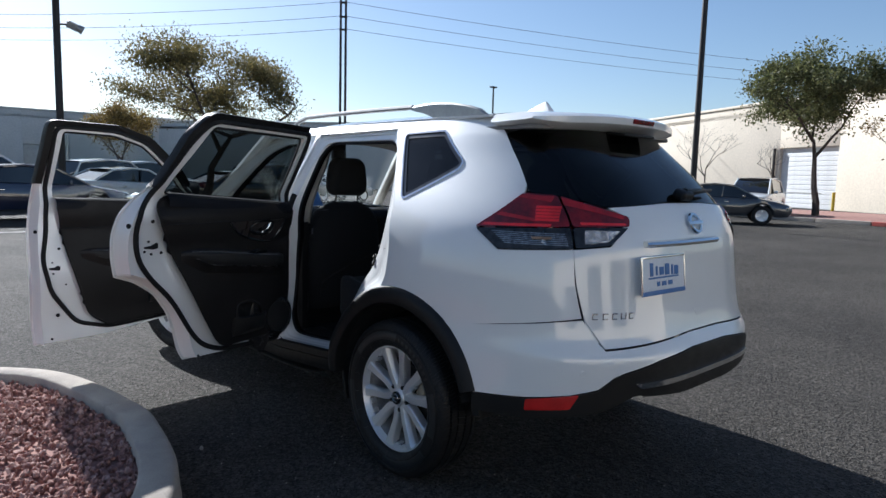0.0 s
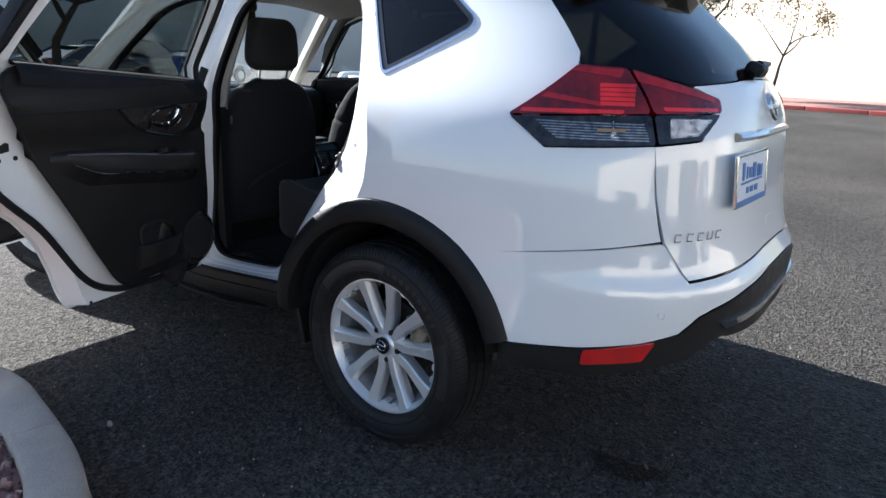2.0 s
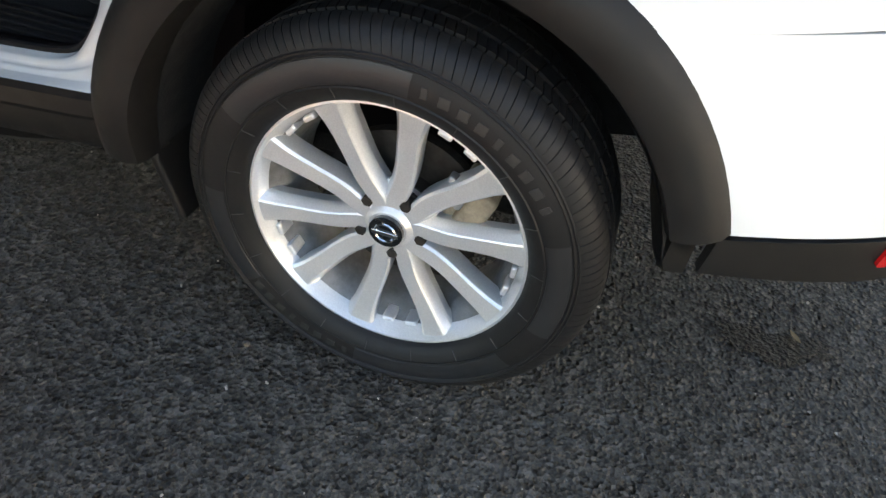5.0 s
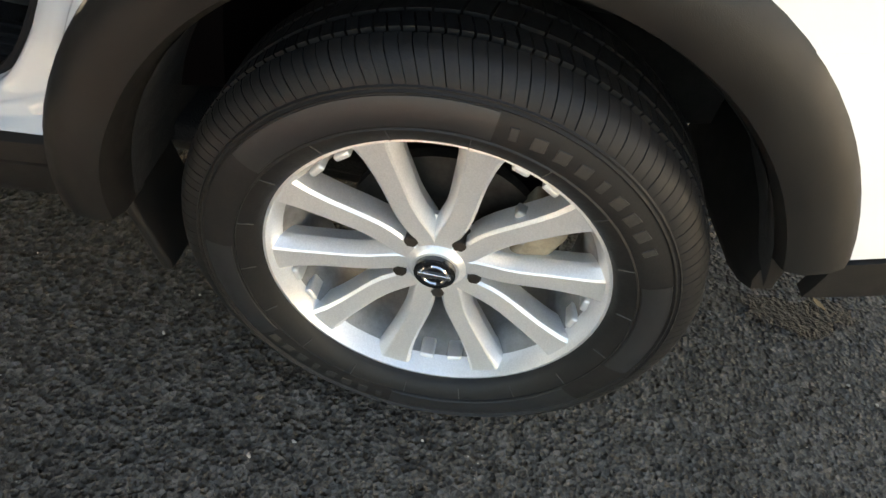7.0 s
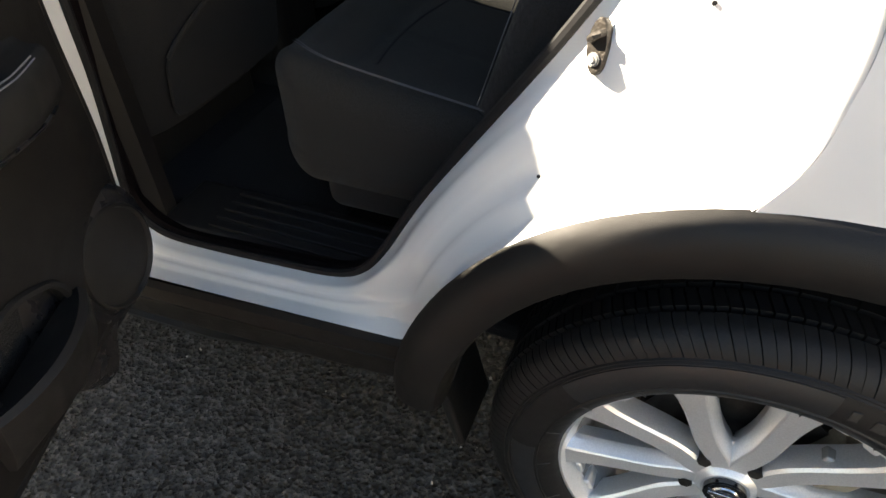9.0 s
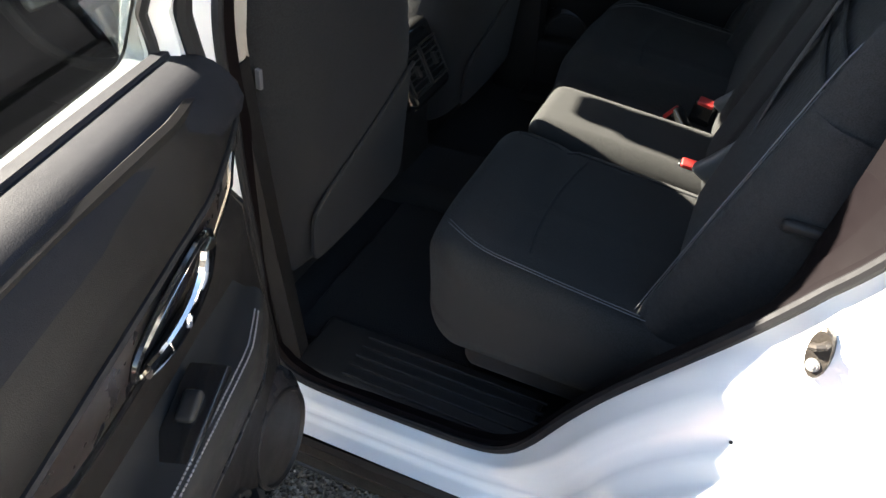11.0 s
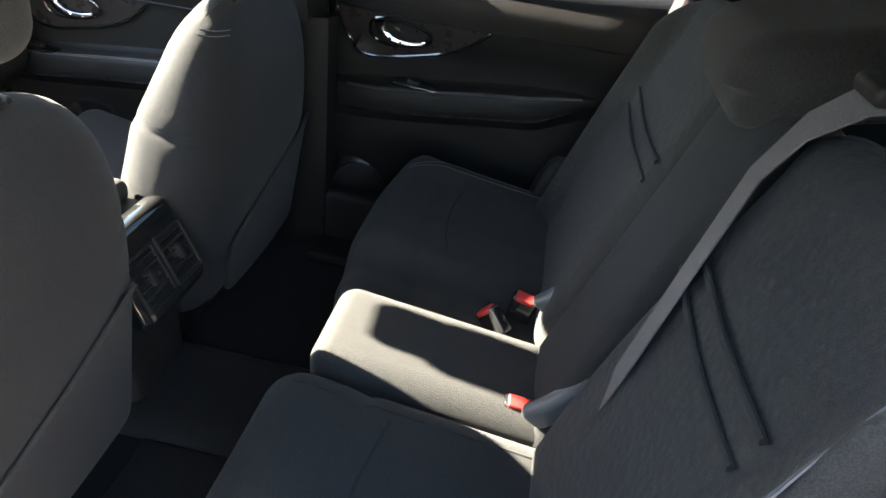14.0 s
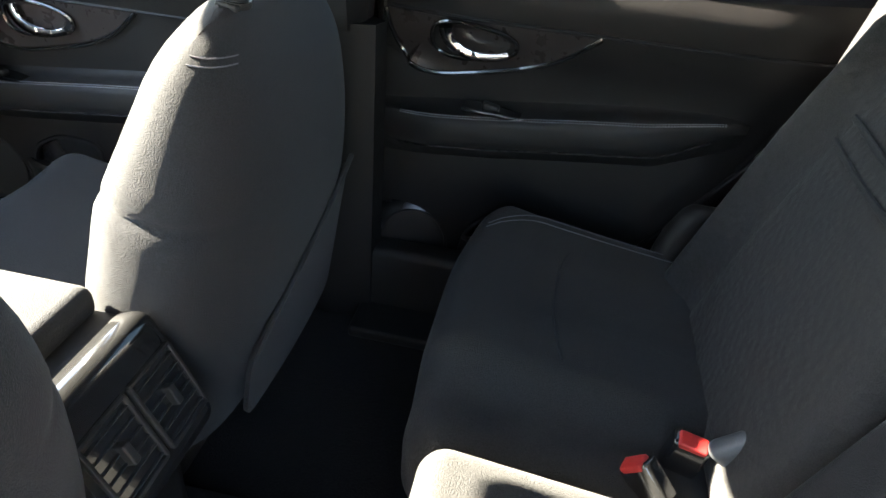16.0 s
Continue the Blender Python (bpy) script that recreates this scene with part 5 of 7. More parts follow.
REAR_DOOR = [(1.112, 0.400), (1.116, 1.18), (1.088, 1.598), (0.372, 1.612), (0.290, 1.505), (0.225, 1.305), (0.148, 1.237), (0.108, 1.175), (0.089, 1.075), (0.095, 0.971), (0.112, 0.893, 0.004), (0.206, 0.858), (0.301, 0.793), (0.374, 0.694), (0.423, 0.576), (0.450, 0.480), (0.474, 0.436, 0.008)]
REAR_WIN = [(1.062, 1.195), (1.035, 1.548), (0.412, 1.560), (0.288, 1.310), (0.268, 1.256)]
REAR_TRIM = [(1.095, 0.492), (1.098, 1.185), (0.262, 1.250), (0.232, 1.178), (0.249, 1.122), (0.351, 0.929), (0.507, 0.650), (0.612, 0.490)]
REAR_STRIP = [(1.066, 0.434), (1.082, 1.15), (1.062, 1.570), (0.392, 1.584), (0.318, 1.490), (0.222, 1.285), (0.152, 1.180), (0.142, 1.078), (0.162, 0.970), (0.222, 0.883), (0.330, 0.771), (0.459, 0.580), (0.531, 0.508), (0.640, 0.464)]
REAR_PLUGS = ((0.106, 1.122, 0.011), (0.223, 1.137, 0.009), (0.213, 1.047, 0.006), (0.196, 1.003, 0.006), (0.231, 0.990, 0.006), (0.283, 0.992, 0.007), (0.500, 0.462, 0.006))
REAR_LATCH = [(0.193, 1.024), (0.226, 1.027), (0.254, 1.040), (0.263, 1.036), (0.264, 1.014), (0.240, 1.010), (0.214, 1.014), (0.194, 1.017)]
FRONT_DOOR = [(2.205, 0.415), (2.225, 0.95), (2.165, 1.145), (1.935, 1.375), (1.690, 1.548), (1.49, 1.600), (1.125, 1.604), (1.116, 1.15), (1.110, 1.00), (1.122, 0.345, 0.010), (1.49, 0.345)]
FRONT_SHUT = FRONT_DOOR[:6] + [(1.140, 1.604), (1.152, 1.15), (1.150, 0.44)]
FRONT_WIN = [(2.08, 1.155), (1.90, 1.335), (1.665, 1.500), (1.48, 1.550), (1.200, 1.555), (1.205, 1.185)]
FRONT_TRIM = [(2.16, 0.470), (2.17, 1.05), (2.10, 1.150), (1.213, 1.182), (1.284, 0.860), (1.390, 0.500), (1.500, 0.425)]
FRONT_TRIM_SHUT = [(2.16, 0.525), (2.17, 1.05), (2.10, 1.150), (1.215, 1.185), (1.275, 0.90), (1.40, 0.525)]
FRONT_STRIP = [(2.175, 0.440), (2.19, 0.95), (2.13, 1.130), (1.905, 1.350), (1.670, 1.518), (1.48, 1.572), (1.160, 1.578), (1.172, 1.10), (1.176, 1.00), (1.154, 0.838), (1.195, 0.653), (1.330, 0.460), (1.512, 0.408)]
FRONT_PLUGS = ((1.122, 1.004, 0.010), (1.242, 0.902, 0.008), (1.204, 0.824, 0.005), (1.177, 0.766, 0.006), (1.207, 0.761, 0.006), (1.231, 0.516, 0.011), (1.274, 0.692, 0.005), (1.190, 0.385, 0.007))
FRONT_LATCH = [(1.186, 0.796), (1.212, 0.796), (1.232, 0.806), (1.246, 0.800), (1.243, 0.777), (1.214, 0.780), (1.188, 0.784)]
build_door("rear_door", REAR_DOOR, REAR_WIN, REAR_TRIM, REAR_STRIP, REAR_PLUGS, REAR_LATCH, (-0.895, 1.118), -70, label="white rear door standing open, black trim inside")
build_door("front_door", FRONT_DOOR, FRONT_WIN, FRONT_TRIM, FRONT_STRIP, FRONT_PLUGS, FRONT_LATCH, (-0.895, 2.19), -79, label="white front door standing open, black trim inside")
build_door("rear_door", REAR_DOOR, REAR_WIN, REAR_TRIM, REAR_STRIP, REAR_PLUGS, REAR_LATCH, (-0.895, 1.118), 0, True, label="white rear door, shut, black trim inside")
build_door("front_door", FRONT_SHUT, FRONT_WIN, FRONT_TRIM_SHUT, FRONT_STRIP, FRONT_PLUGS, FRONT_LATCH, (-0.895, 2.19), 0, True, label="white front door, shut, black trim inside")
# striker on the rear jamb
def on_jamb(y, z):
    """Nearest point of the rear jamb's net to y, z, and the way it faces."""
    best = None
    for a in range(1, len(rear_rings) - 1):
        for k in range(len(rear_rings[a])):
            p = rear_rings[a][k]
            d = (p[1] - y) ** 2 + (p[2] - z) ** 2
            if best is None or d < best[0]:
                best = (d, a, k)
    _, a, k = best
    p = Vector(rear_rings[a][k])
    u = Vector(rear_rings[min(a + 1, len(rear_rings) - 1)][k]) - Vector(rear_rings[a - 1][k])
    v = Vector(rear_rings[a][(k + 1) % len(rear_rings[a])]) - Vector(rear_rings[a][k - 1])
    n = u.cross(v).normalized()
    n = -n if n.x > 0 else n
    return p, Matrix.Translation(p) @ n.to_track_quat("X", "Z").to_matrix().to_4x4()


p, at = on_jamb(0.282, 0.953)
outline = [(0.013 * math.cos(a) + 0.004 * math.sin(a), 0.029 * math.sin(a)) for a in [2 * math.pi * k / 24 for k in range(24)]]
plate = loft([[(x, u * g, w * g) for u, w in outline] for x, g in ((-0.004, 1.0), (0.004, 1.0), (0.006, 0.92))], True, True)
n = Vector((-0.84, 0.46, 0.30)).normalized()
at = Matrix.Translation(p + n * 0.003) @ n.to_track_quat("X", "Z").to_matrix().to_4x4()
stk = part("door_striker", plate, STRIKER, suv, "dark steel door striker", m=at @ pose(0, 0, 0, 22))
part("striker_loop", tube([(0.004, 0.008, 0.013), (0.011, 0.007, 0.012), (0.013, 0.002, 0.010), (0.011, -0.004, 0.008), (0.004, -0.005, 0.007)], 0.0045, 8), STEEL, stk)
part("striker_bolt", join(cyl(0.0075, 0.005, 18, "X", bevel=0.0015), move(cyl(0.0035, 0.006, 6, "X"), pose(0.001, 0, 0))), GALV, stk, m=pose(0.007, -0.003, -0.013))
for y, z in ((0.287, 1.41), (0.242, 1.318), (0.241, 1.265), (0.247, 1.165), (0.20, 1.02), (0.36, 0.80)):
    p, at = on_jamb(y - 0.02, z)
    part("jamb_plug", cyl(0.0024, 0.003, 12, "X", bevel=0.0005), SEAL, suv, m=at)

# unseen block added to shut out sun through the front door's hinge gap
part("hinge_gap_block", move(rbox((0.05, 0.13, 0.12), 0.02), pose(-0.862, 2.185, 1.115)), CLAD, suv)

# ---- front end: wings, bonnet, glass, simple face
wing_loop = [(2.235, 0.47)] + [(2.705 - 0.50 * math.cos(radians(14 + (180 - 28) * k / 16)), 0.352 + 0.50 * math.sin(radians(14 + (180 - 28) * k / 16))) for k in range(17)] + [(3.50, 0.55), (3.48, 0.85), (3.2, 0.985), (2.45, 1.06), (2.19, 1.13), (2.245, 0.95)]
wing = part("front_wing", sheet(wing_loop, skin(), 0.04, [], 0.012, True), WHITE, suv)
with_mirror(wing)


def bonnet(x, y):
    t = (y - 2.15) / 1.35
    return Vector((x, y, 1.135 - 0.10 * t - 0.16 * max(0, t) ** 4 - 0.05 * (abs(x) / 0.85) ** 3))


part("bonnet", sheet(rounded([(-0.80, 2.12), (0.80, 2.12), (0.74, 3.1), (0.55, 3.46), (-0.55, 3.46), (-0.74, 3.1)], 0.08), bonnet, 0.08, [], 0.012), WHITE, suv)
rows = []
for k in range(-12, 13):
    u = k / 12
    y = 3.62 - 0.30 * abs(u) ** 2.6
    rows.append([(0.84 * u, y - 0.17, 0.90), (0.84 * u, y - 0.04, 0.84), (0.84 * u, y, 0.62), (0.84 * u, y - 0.01, 0.40), (0.82 * u, y - 0.10, 0.26)])
part("front_bumper", loft(rows, False), WHITE, suv)
part("grille", move(rbox((0.78, 0.06, 0.22), 0.03), pose(0, 3.585, 0.72)), GLOSS_BLACK, suv)
for sx in (-1, 1):
    part("headlamp", move(rbox((0.30, 0.24, 0.11), 0.03), pose(sx * 0.64, 3.46, 0.83, 0, 0, -sx * 32)), LENS_CLEAR, suv)


def screen(x, t):
    """t from the scuttle (0) to the roof (1)."""
    half = 0.72 - 0.17 * t
    bow = 0.06 * (1 - x * x)
    return Vector((x * half, 2.38 - 0.60 * t + bow - 0.02, 1.10 + 0.535 * t - 0.02 * t * t))


part("windscreen", sheet([(-1, 0), (1, 0), (1, 1), (-1, 1)], screen, 0.12, [], 0.004), SCREEN_GLASS, suv, "clear windscreen")
for sx in (-1, 1):
    pts = [screen(sx, t / 8) + Vector((sx * 0.025, -0.02, 0)) for t in range(-1, 10)]
    part("a_pillar", tube([tuple(p) for p in pts], 0.045, 8, flat=0.8), WHITE, suv)
    part("a_pillar_trim", tube([tuple(p + Vector((-sx * 0.035, -0.05, -0.01))) for p in pts], 0.034, 8), BEIGE, suv, "beige pillar trim")
    mir = part("door_mirror", rbox((0.24, 0.10, 0.16), 0.045, 3, 4), WHITE, suv, "white door mirror", m=pose(sx * 1.02, 2.02, 1.13) if sx > 0 else pose(-1.26, 2.16, 1.13, 0, 0, -72))
    part("mirror_glass", rbox((0.19, 0.012, 0.12), 0.005), CHROME, mir, "mirror glass", m=pose(0, -0.052, 0))
    part("mirror_stalk", rbox((0.12, 0.05, 0.05), 0.015), CLAD, mir, m=pose(-sx * 0.14, 0, -0.06))

# ---- cabin
part("cabin_floor", move(rbox((1.44, 3.1, 0.04), 0.01, 8), pose(0, 1.25, 0.385)), CARPET, suv, "dark carpet")
part("rear_footwell_mat", move(rbox((0.52, 0.40, 0.015), 0.006), pose(-0.38, 0.98, 0.412)), CARPET, suv)
part("floor_tunnel", move(rbox((0.24, 2.0, 0.10), 0.04, 6), pose(0, 1.75, 0.43)), CARPET, suv)
plate_rows = move(rbox((0.15, 0.50, 0.03), 0.010), pose(-0.655, 0.86, 0.425))
scuff = part("scuff_plate", plate_rows, PLASTIC, suv, "ribbed black scuff plate")
with_mirror(scuff)
for k in range(5):
    rb = part("scuff_rib", move(rbox((0.006, 0.40, 0.008), 0.002), pose(-0.71 + 0.026 * k, 0.80, 0.443)), PLASTIC, suv)
part("headliner", sheet(rounded([(-0.56, -0.5), (0.56, -0.5), (0.58, 1.72), (-0.58, 1.72)], 0.05), lambda x, y: Vector((x, y, roof_z(x, y) - 0.055)), 0.12, [], 0.015), HEADLINER, suv, "light grey cloth headliner")
# header added to stop sun leaking in above the windscreen
part("header_sun_block", move(rbox((1.10, 0.13, 0.030), 0.010, 4), pose(0, 1.775, 1.616, -12)), HEADLINER, suv, "cloth-covered header added over the windscreen to block sun")
# tail end inside: load floor, side trims, rear panel
part("load_floor", move(rbox((1.1, 0.95, 0.04), 0.01), pose(0, -0.35, 0.72)), CARPET, suv)
for sx in (-1, 1):
    part("load_side_trim", move(rbox((0.10, 0.80, 0.50), 0.03), pose(sx * 0.60, -0.30, 0.90)), PLASTIC, suv)
    # moulded cover from the opening's rear edge in to the backrest
    rows = []
    for y, z in dense(rounded([(0.66, 0.455), (0.60, 0.52), (0.526, 0.66), (0.43, 0.80), (0.332, 0.945), (0.262, 1.06), (0.232, 1.15), (0.243, 1.26), (0.29, 1.40), (0.335, 1.49), (0.40, 1.535)], 0.06, closed=False), 0.02, False):
        x = half_width(max(z, 0.5)) - inset(z)
        yb = 0.322 - 0.10 * (z - 0.9) + 0.9 * max(0, z - 1.36)
        row = []
        for f, dx, dy in ((0.0, -0.004, 0.0), (0.04, -0.016, 0.002), (0.45, -0.040, 0.006), (0.50, -0.048, 0.003), (1.0, -0.085, 0.0)):
            row.append((sx * (x + dx), y + (yb - y) * f + dy, z))
        row += [(sx * (x - 0.13), yb - 0.016, z), (sx * (x - 0.21), yb - 0.07, z)]
        rows.append(row)
    part("rear_pillar_trim", loft(rows, False), PILLAR_TRIM, suv, "brownish black rear pillar trim", angle=0.9)
    part("release_lever", move(rbox((0.014, 0.075, 0.016), 0.006, 3, 3), pose(sx * 0.632, 0.315, 0.995, 4)), PLASTIC, suv, "black backrest release lever")
    b_rows = [[(sx * x, 1.118, z), (sx * (x - 0.02), 1.10 if sx < 0 else 1.075, z), (sx * (x - 0.06), 1.11 if sx < 0 else 1.085, z), (sx * (x - 0.085), 1.17, z), (sx * (x - 0.07), 1.235, z), (sx * x, 1.235, z)] for z, x in ((0.40, 0.735), (0.8, 0.735), (1.08, 0.728))]
    part("b_pillar_trim", loft(b_rows, True, True), PLASTIC_SOFT if sx < 0 else PLASTIC_SOFT, suv)
for sx in (-1, 1):
    rows = [[(sx * x, 1.118, z), (sx * (x - 0.015), 1.090 - dy, z), (sx * (x - 0.05), 1.092 - dy, z), (sx * (x - 0.085), 1.13, z), (sx * (x - 0.07), 1.245, z), (sx * x, 1.245, z)] for z, x, dy in ((1.068, 0.730, -0.03), (1.085, 0.730, -0.012), (1.2, 0.705, 0.0), (1.3, 0.665, 0.0), (1.42, 0.61, 0.0), (1.57, 0.57, 0.0))]
    part("pillar_belt_cover", loft(rows, True, True), BEIGE if sx < 0 else PLASTIC_SOFT, suv, "light beige upper pillar cover" if sx < 0 else "black upper pillar cover")


# seats
def front_seat(x):
    """Cushion, backrest leaning back, head restraint on two posts."""
    sg = 1 if x > 0 else -1
    def cush(p):
        edge = max(0, abs(p.x) - 0.15) / 0.10
        return (p.x, p.y, p.z + (0.035 * min(1, edge) ** 2 if p.z > 0 else 0) + 0.03 * (p.y / 0.25 if p.y > 0 else 0))

    seat = part("front_seat", move(rbox((0.52, 0.52, 0.18), 0.06, 6, 4, cush), pose(x, 1.52, 0.60, 4)), CLOTH, suv, "dark grey cloth front seat")
    side = 1 if x > 0 else -1
    # side cover added to keep a sun strip off the scuff plate
    part("seat_side_cover", move(rbox((0.055, 0.34, 0.27), 0.02, 3, 3), pose(x + side * 0.258, 1.36, 0.66, 6)), PLASTIC, seat, "black plastic seat side cover added to block sun")

    def backs(t, a):
        """The backrest's surface: t from its foot to its top, a round it from the inboard side over the back."""
        wide = smooth_interp(t, [0.0, 0.2, 0.45, 0.66, 0.8, 0.9, 0.96, 1.0], [0.252, 0.275, 0.280, 0.270, 0.250, 0.216, 0.172, 0.11])
        deep = smooth_interp(t, [0.0, 0.3, 0.6, 0.85, 0.95, 1.0], [0.085, 0.105, 0.105, 0.085, 0.062, 0.035])
        c, q = math.cos(a), math.sin(a)
        u, w = math.copysign(abs(c) ** 0.62, c), math.copysign(abs(q) ** 0.62, q)
        taper = 0.05 + 0.19 * min(1, max(0, (t - 0.36) / 0.26))
        px, py = wide * u * (1 - taper * max(0, w) ** 1.3), deep * w
        wing = min(1, max(0, abs(px) - 0.12) / 0.12)
        if w < 0:
            py -= 0.020 * math.sin(math.pi * min(1, t * 1.05)) * (1 - abs(u) ** 3)
        else:
            py += 0.030 * wing**2 * min(1, max(0.0, (0.84 - t) / 0.2)) - 0.018 * (1 - wing)
        crease = 0.007 * math.exp(-(((t - 0.665) / 0.012) ** 2)) * wing * (1 if w > -0.9 else 0)
        return Vector((px * (1 - crease / 0.25), py, -0.33 + 0.665 * t))

    back_at = pose(x, 1.225, 0.862, 9)
    levels = [0.0, 0.03, 0.08, 0.16, 0.26, 0.36, 0.46, 0.55, 0.61, 0.64, 0.655, 0.665, 0.675, 0.69, 0.73, 0.78, 0.83, 0.87, 0.905, 0.93, 0.95, 0.97, 0.985, 1.0]
    b = part("backrest", loft([[backs(t, 2 * math.pi * k / 56) for k in range(56)] for t in levels], True, True), CLOTH_SIDE, seat, "dark cloth backrest", m=back_at, angle=1.0)
    on_back = lambda u, w, d=0.0: Vector((u, -0.121 - 0.010 * math.cos(u * 6.5) - d, w))
    pk = [on_back(-0.19 + 0.38 * k / 16, -0.14 + 0.17 * (k / 16) ** 0.75, 0.002) for k in range(17)]
    part("pocket_edge", tube([tuple(p) for p in pk], 0.005, 6), CLOTH, b, "stretched edge of the seat pocket")
    part("seat_pocket", sheet(rounded([(-0.19, -0.29), (0.19, -0.29), (0.19, 0.015), (0.10, -0.03), (-0.10, -0.10), (-0.19, -0.16)], 0.03), lambda u, w: on_back(u, w + 0.01, -0.002), 0.04, [], 0.008), CLOTH_SIDE, b)
    for d in (-0.079, 0.079):
        part("restraint_post", tube([(d, -0.015, 0.28), (d, -0.022, 0.42)], 0.007, 10), CHROME, b, "chrome post")
        part("post_guide", join(move(cyl(0.021, 0.016, 20, "Z", bevel=0.004), pose(d, -0.015, 0.336)), move(rbox((0.05, 0.030, 0.010), 0.004), pose(d, -0.015, 0.334))), PLASTIC, b)

    def hr(p):
        t = (p.z + 0.10) / 0.20
        return (p.x * (1.0 - 0.30 * max(0, t - 0.3) ** 1.5), p.y + 0.02 * t, p.z)

    part("head_restraint", rbox((0.28, 0.11, 0.23), 0.054, 6, 5, hr), CLOTH, b, "dark cloth head restraint", m=pose(0, -0.010, 0.495))
    for lift in (0.935, 0.946):
        arc = [backs(lift, math.pi + 0.1 + 0.75 * k / 20) * 1.002 for k in range(21)]
        part("seam", tube([tuple(p) for p in arc], 0.0009, 5), STITCH, b, "light stitching")
    if x < 0:
        part("side_label", rbox((0.008, 0.010, 0.036), 0.0015), STITCH, b, "small fabric label", m=pose(-0.252, -0.062, 0.17))
    part("seat_base", rbox((0.44, 0.46, 0.14), 0.02), PLASTIC, seat, m=pose(x, 1.50, 0.46))
    part("hinge_cover", rbox((0.05, 0.12, 0.11), 0.024, 3, 4), PLASTIC, seat, "smooth black hinge cover", m=pose(x - sg * 0.225, 1.27, 0.62, 12))
    return seat


front_seat(-0.375)
front_seat(0.375)


# rear bench: raised outer places, narrow middle place, 40/20/40 backrest
def bench_cushion(w, sgn, flank=0.0):
    """One cushion: bolster on its outer side (sgn), a lower flank of the given width on its inner side."""

    def cush(p):
        if p.z < -0.02:
            return (p.x, p.y - 0.05 * max(0, sgn * p.x / (w / 2)) ** 3 * max(0, p.y / 0.27), p.z)
        f = min(1.0, (p.z + 0.02) / 0.05)
        out = sgn * p.x
        e = min(1, max(0, out - (w / 2 - 0.13)) / 0.10)
        up = 0.026 * e**2
        if flank:
            low = min(1, max(0, (-w / 2 + flank + 0.05) - out) / 0.07)
            up -= 0.055 * low * low * (3 - 2 * low)
        front = max(0, p.y - 0.10) / 0.17
        up += 0.034 * (p.y / 0.24) + 0.012 * min(1, front) ** 2 * (0.4 + 0.6 * e)
        up -= 0.010 * math.exp(-(((p.y - 0.115) / 0.012) ** 2)) * (1 - e)
        mid = 0.0 if flank else -0.02 * sgn
        up -= 0.004 * math.exp(-(((out - mid) / 0.006) ** 2)) * (1 if p.y < 0.13 else 0)
        bow = 0.055 * max(0, out / (w / 2)) ** 3 * max(0, p.y / 0.27)
        return (p.x, p.y - bow, p.z + up * f)

    return rbox((w, 0.54, 0.21), 0.070, 22, 5, cush)


bench = part("rear_bench", move(rbox((1.24, 0.42, 0.16), 0.03, 6), pose(0, 0.57, 0.56)), CLOTH_SIDE, suv, "dark grey cloth rear bench seat")
for x, w, sg, flank in ((-0.402, 0.500, -1, 0.0), (0.362, 0.575, 1, 0.12)):
    c = part("seat_cushion", bench_cushion(w, sg, flank), CLOTH, bench, "dark cloth seat cushion", m=pose(x, 0.610, 0.640), angle=1.0)
    top = lambda px, py: 0.105 + 0.034 * py / 0.24 + 0.012 * min(1, max(0, py - 0.10) / 0.17) ** 2 * 0.4 - (0.010 * math.exp(-(((py - 0.115) / 0.012) ** 2)))
    a0, a1 = (-0.20, 0.17) if sg < 0 else (-0.10, 0.19)
    part("cushion_seam", tube([(a0 + (a1 - a0) * k / 16, 0.085 - 0.02 * (k / 8 - 1) ** 2, top(0, 0.085 - 0.02 * (k / 8 - 1) ** 2) + 0.0006) for k in range(17)], 0.0032, 6, flat=0.6), CLOTH_SIDE, c, "sewn seam across the cushion")
    inner = -sg * (w / 2 - (0.165 if sg > 0 else 0.06))
    part("cushion_seam", tube([(inner, -0.20 + 0.42 * k / 16, top(0, -0.20 + 0.42 * k / 16) - (0.010 if sg > 0 else 0.002)) for k in range(17)], 0.0040, 6, flat=0.6), CLOTH_SIDE, c, "sewn seam along the cushion")
    for d in (0, 0.011):
        run = []
        for k in range(25):
            y = -0.25 + 0.485 * k / 24
            e = w / 2 - 0.052 + d - 0.055 * max(0, (y - 0.13) / 0.11) ** 2
            up = 0.105 + 0.026 * min(1, max(0, e - (w / 2 - 0.13)) / 0.10) ** 2 + 0.034 * y / 0.24 + 0.012 * min(1, max(0, y - 0.10) / 0.17) ** 2
            run.append((sg * e, y - 0.055 * (e / (w / 2)) ** 3 * max(0, y / 0.27), up + 0.0005 - 0.022 * max(0, (y - 0.20) / 0.035) ** 2 * 0.3))
        part("seam", tube(run, 0.0009, 5), STITCH, c, "light stitching")
part("centre_cushion", rbox((0.222, 0.51, 0.18), 0.040, 6, 5, lambda p: (p.x, p.y, p.z + 0.030 * p.y / 0.24 * (1 if p.z > 0 else 0.2))), CLOTH, bench, "dark cloth middle cushion", m=pose(-0.043, 0.585, 0.656))
part("centre_lip", rbox((0.215, 0.06, 0.12), 0.02), CLOTH, bench, m=pose(-0.043, 0.335, 0.70))
part("under_seat_bracket", join(rbox((0.05, 0.05, 0.16), 0.014, 2, 3), move(cyl(0.022, 0.06, 20, "X", bevel=0.004), pose(0, 0.01, -0.02))), PLASTIC, bench, "grey bracket under the cushion", m=pose(0.03, 0.825, 0.585))


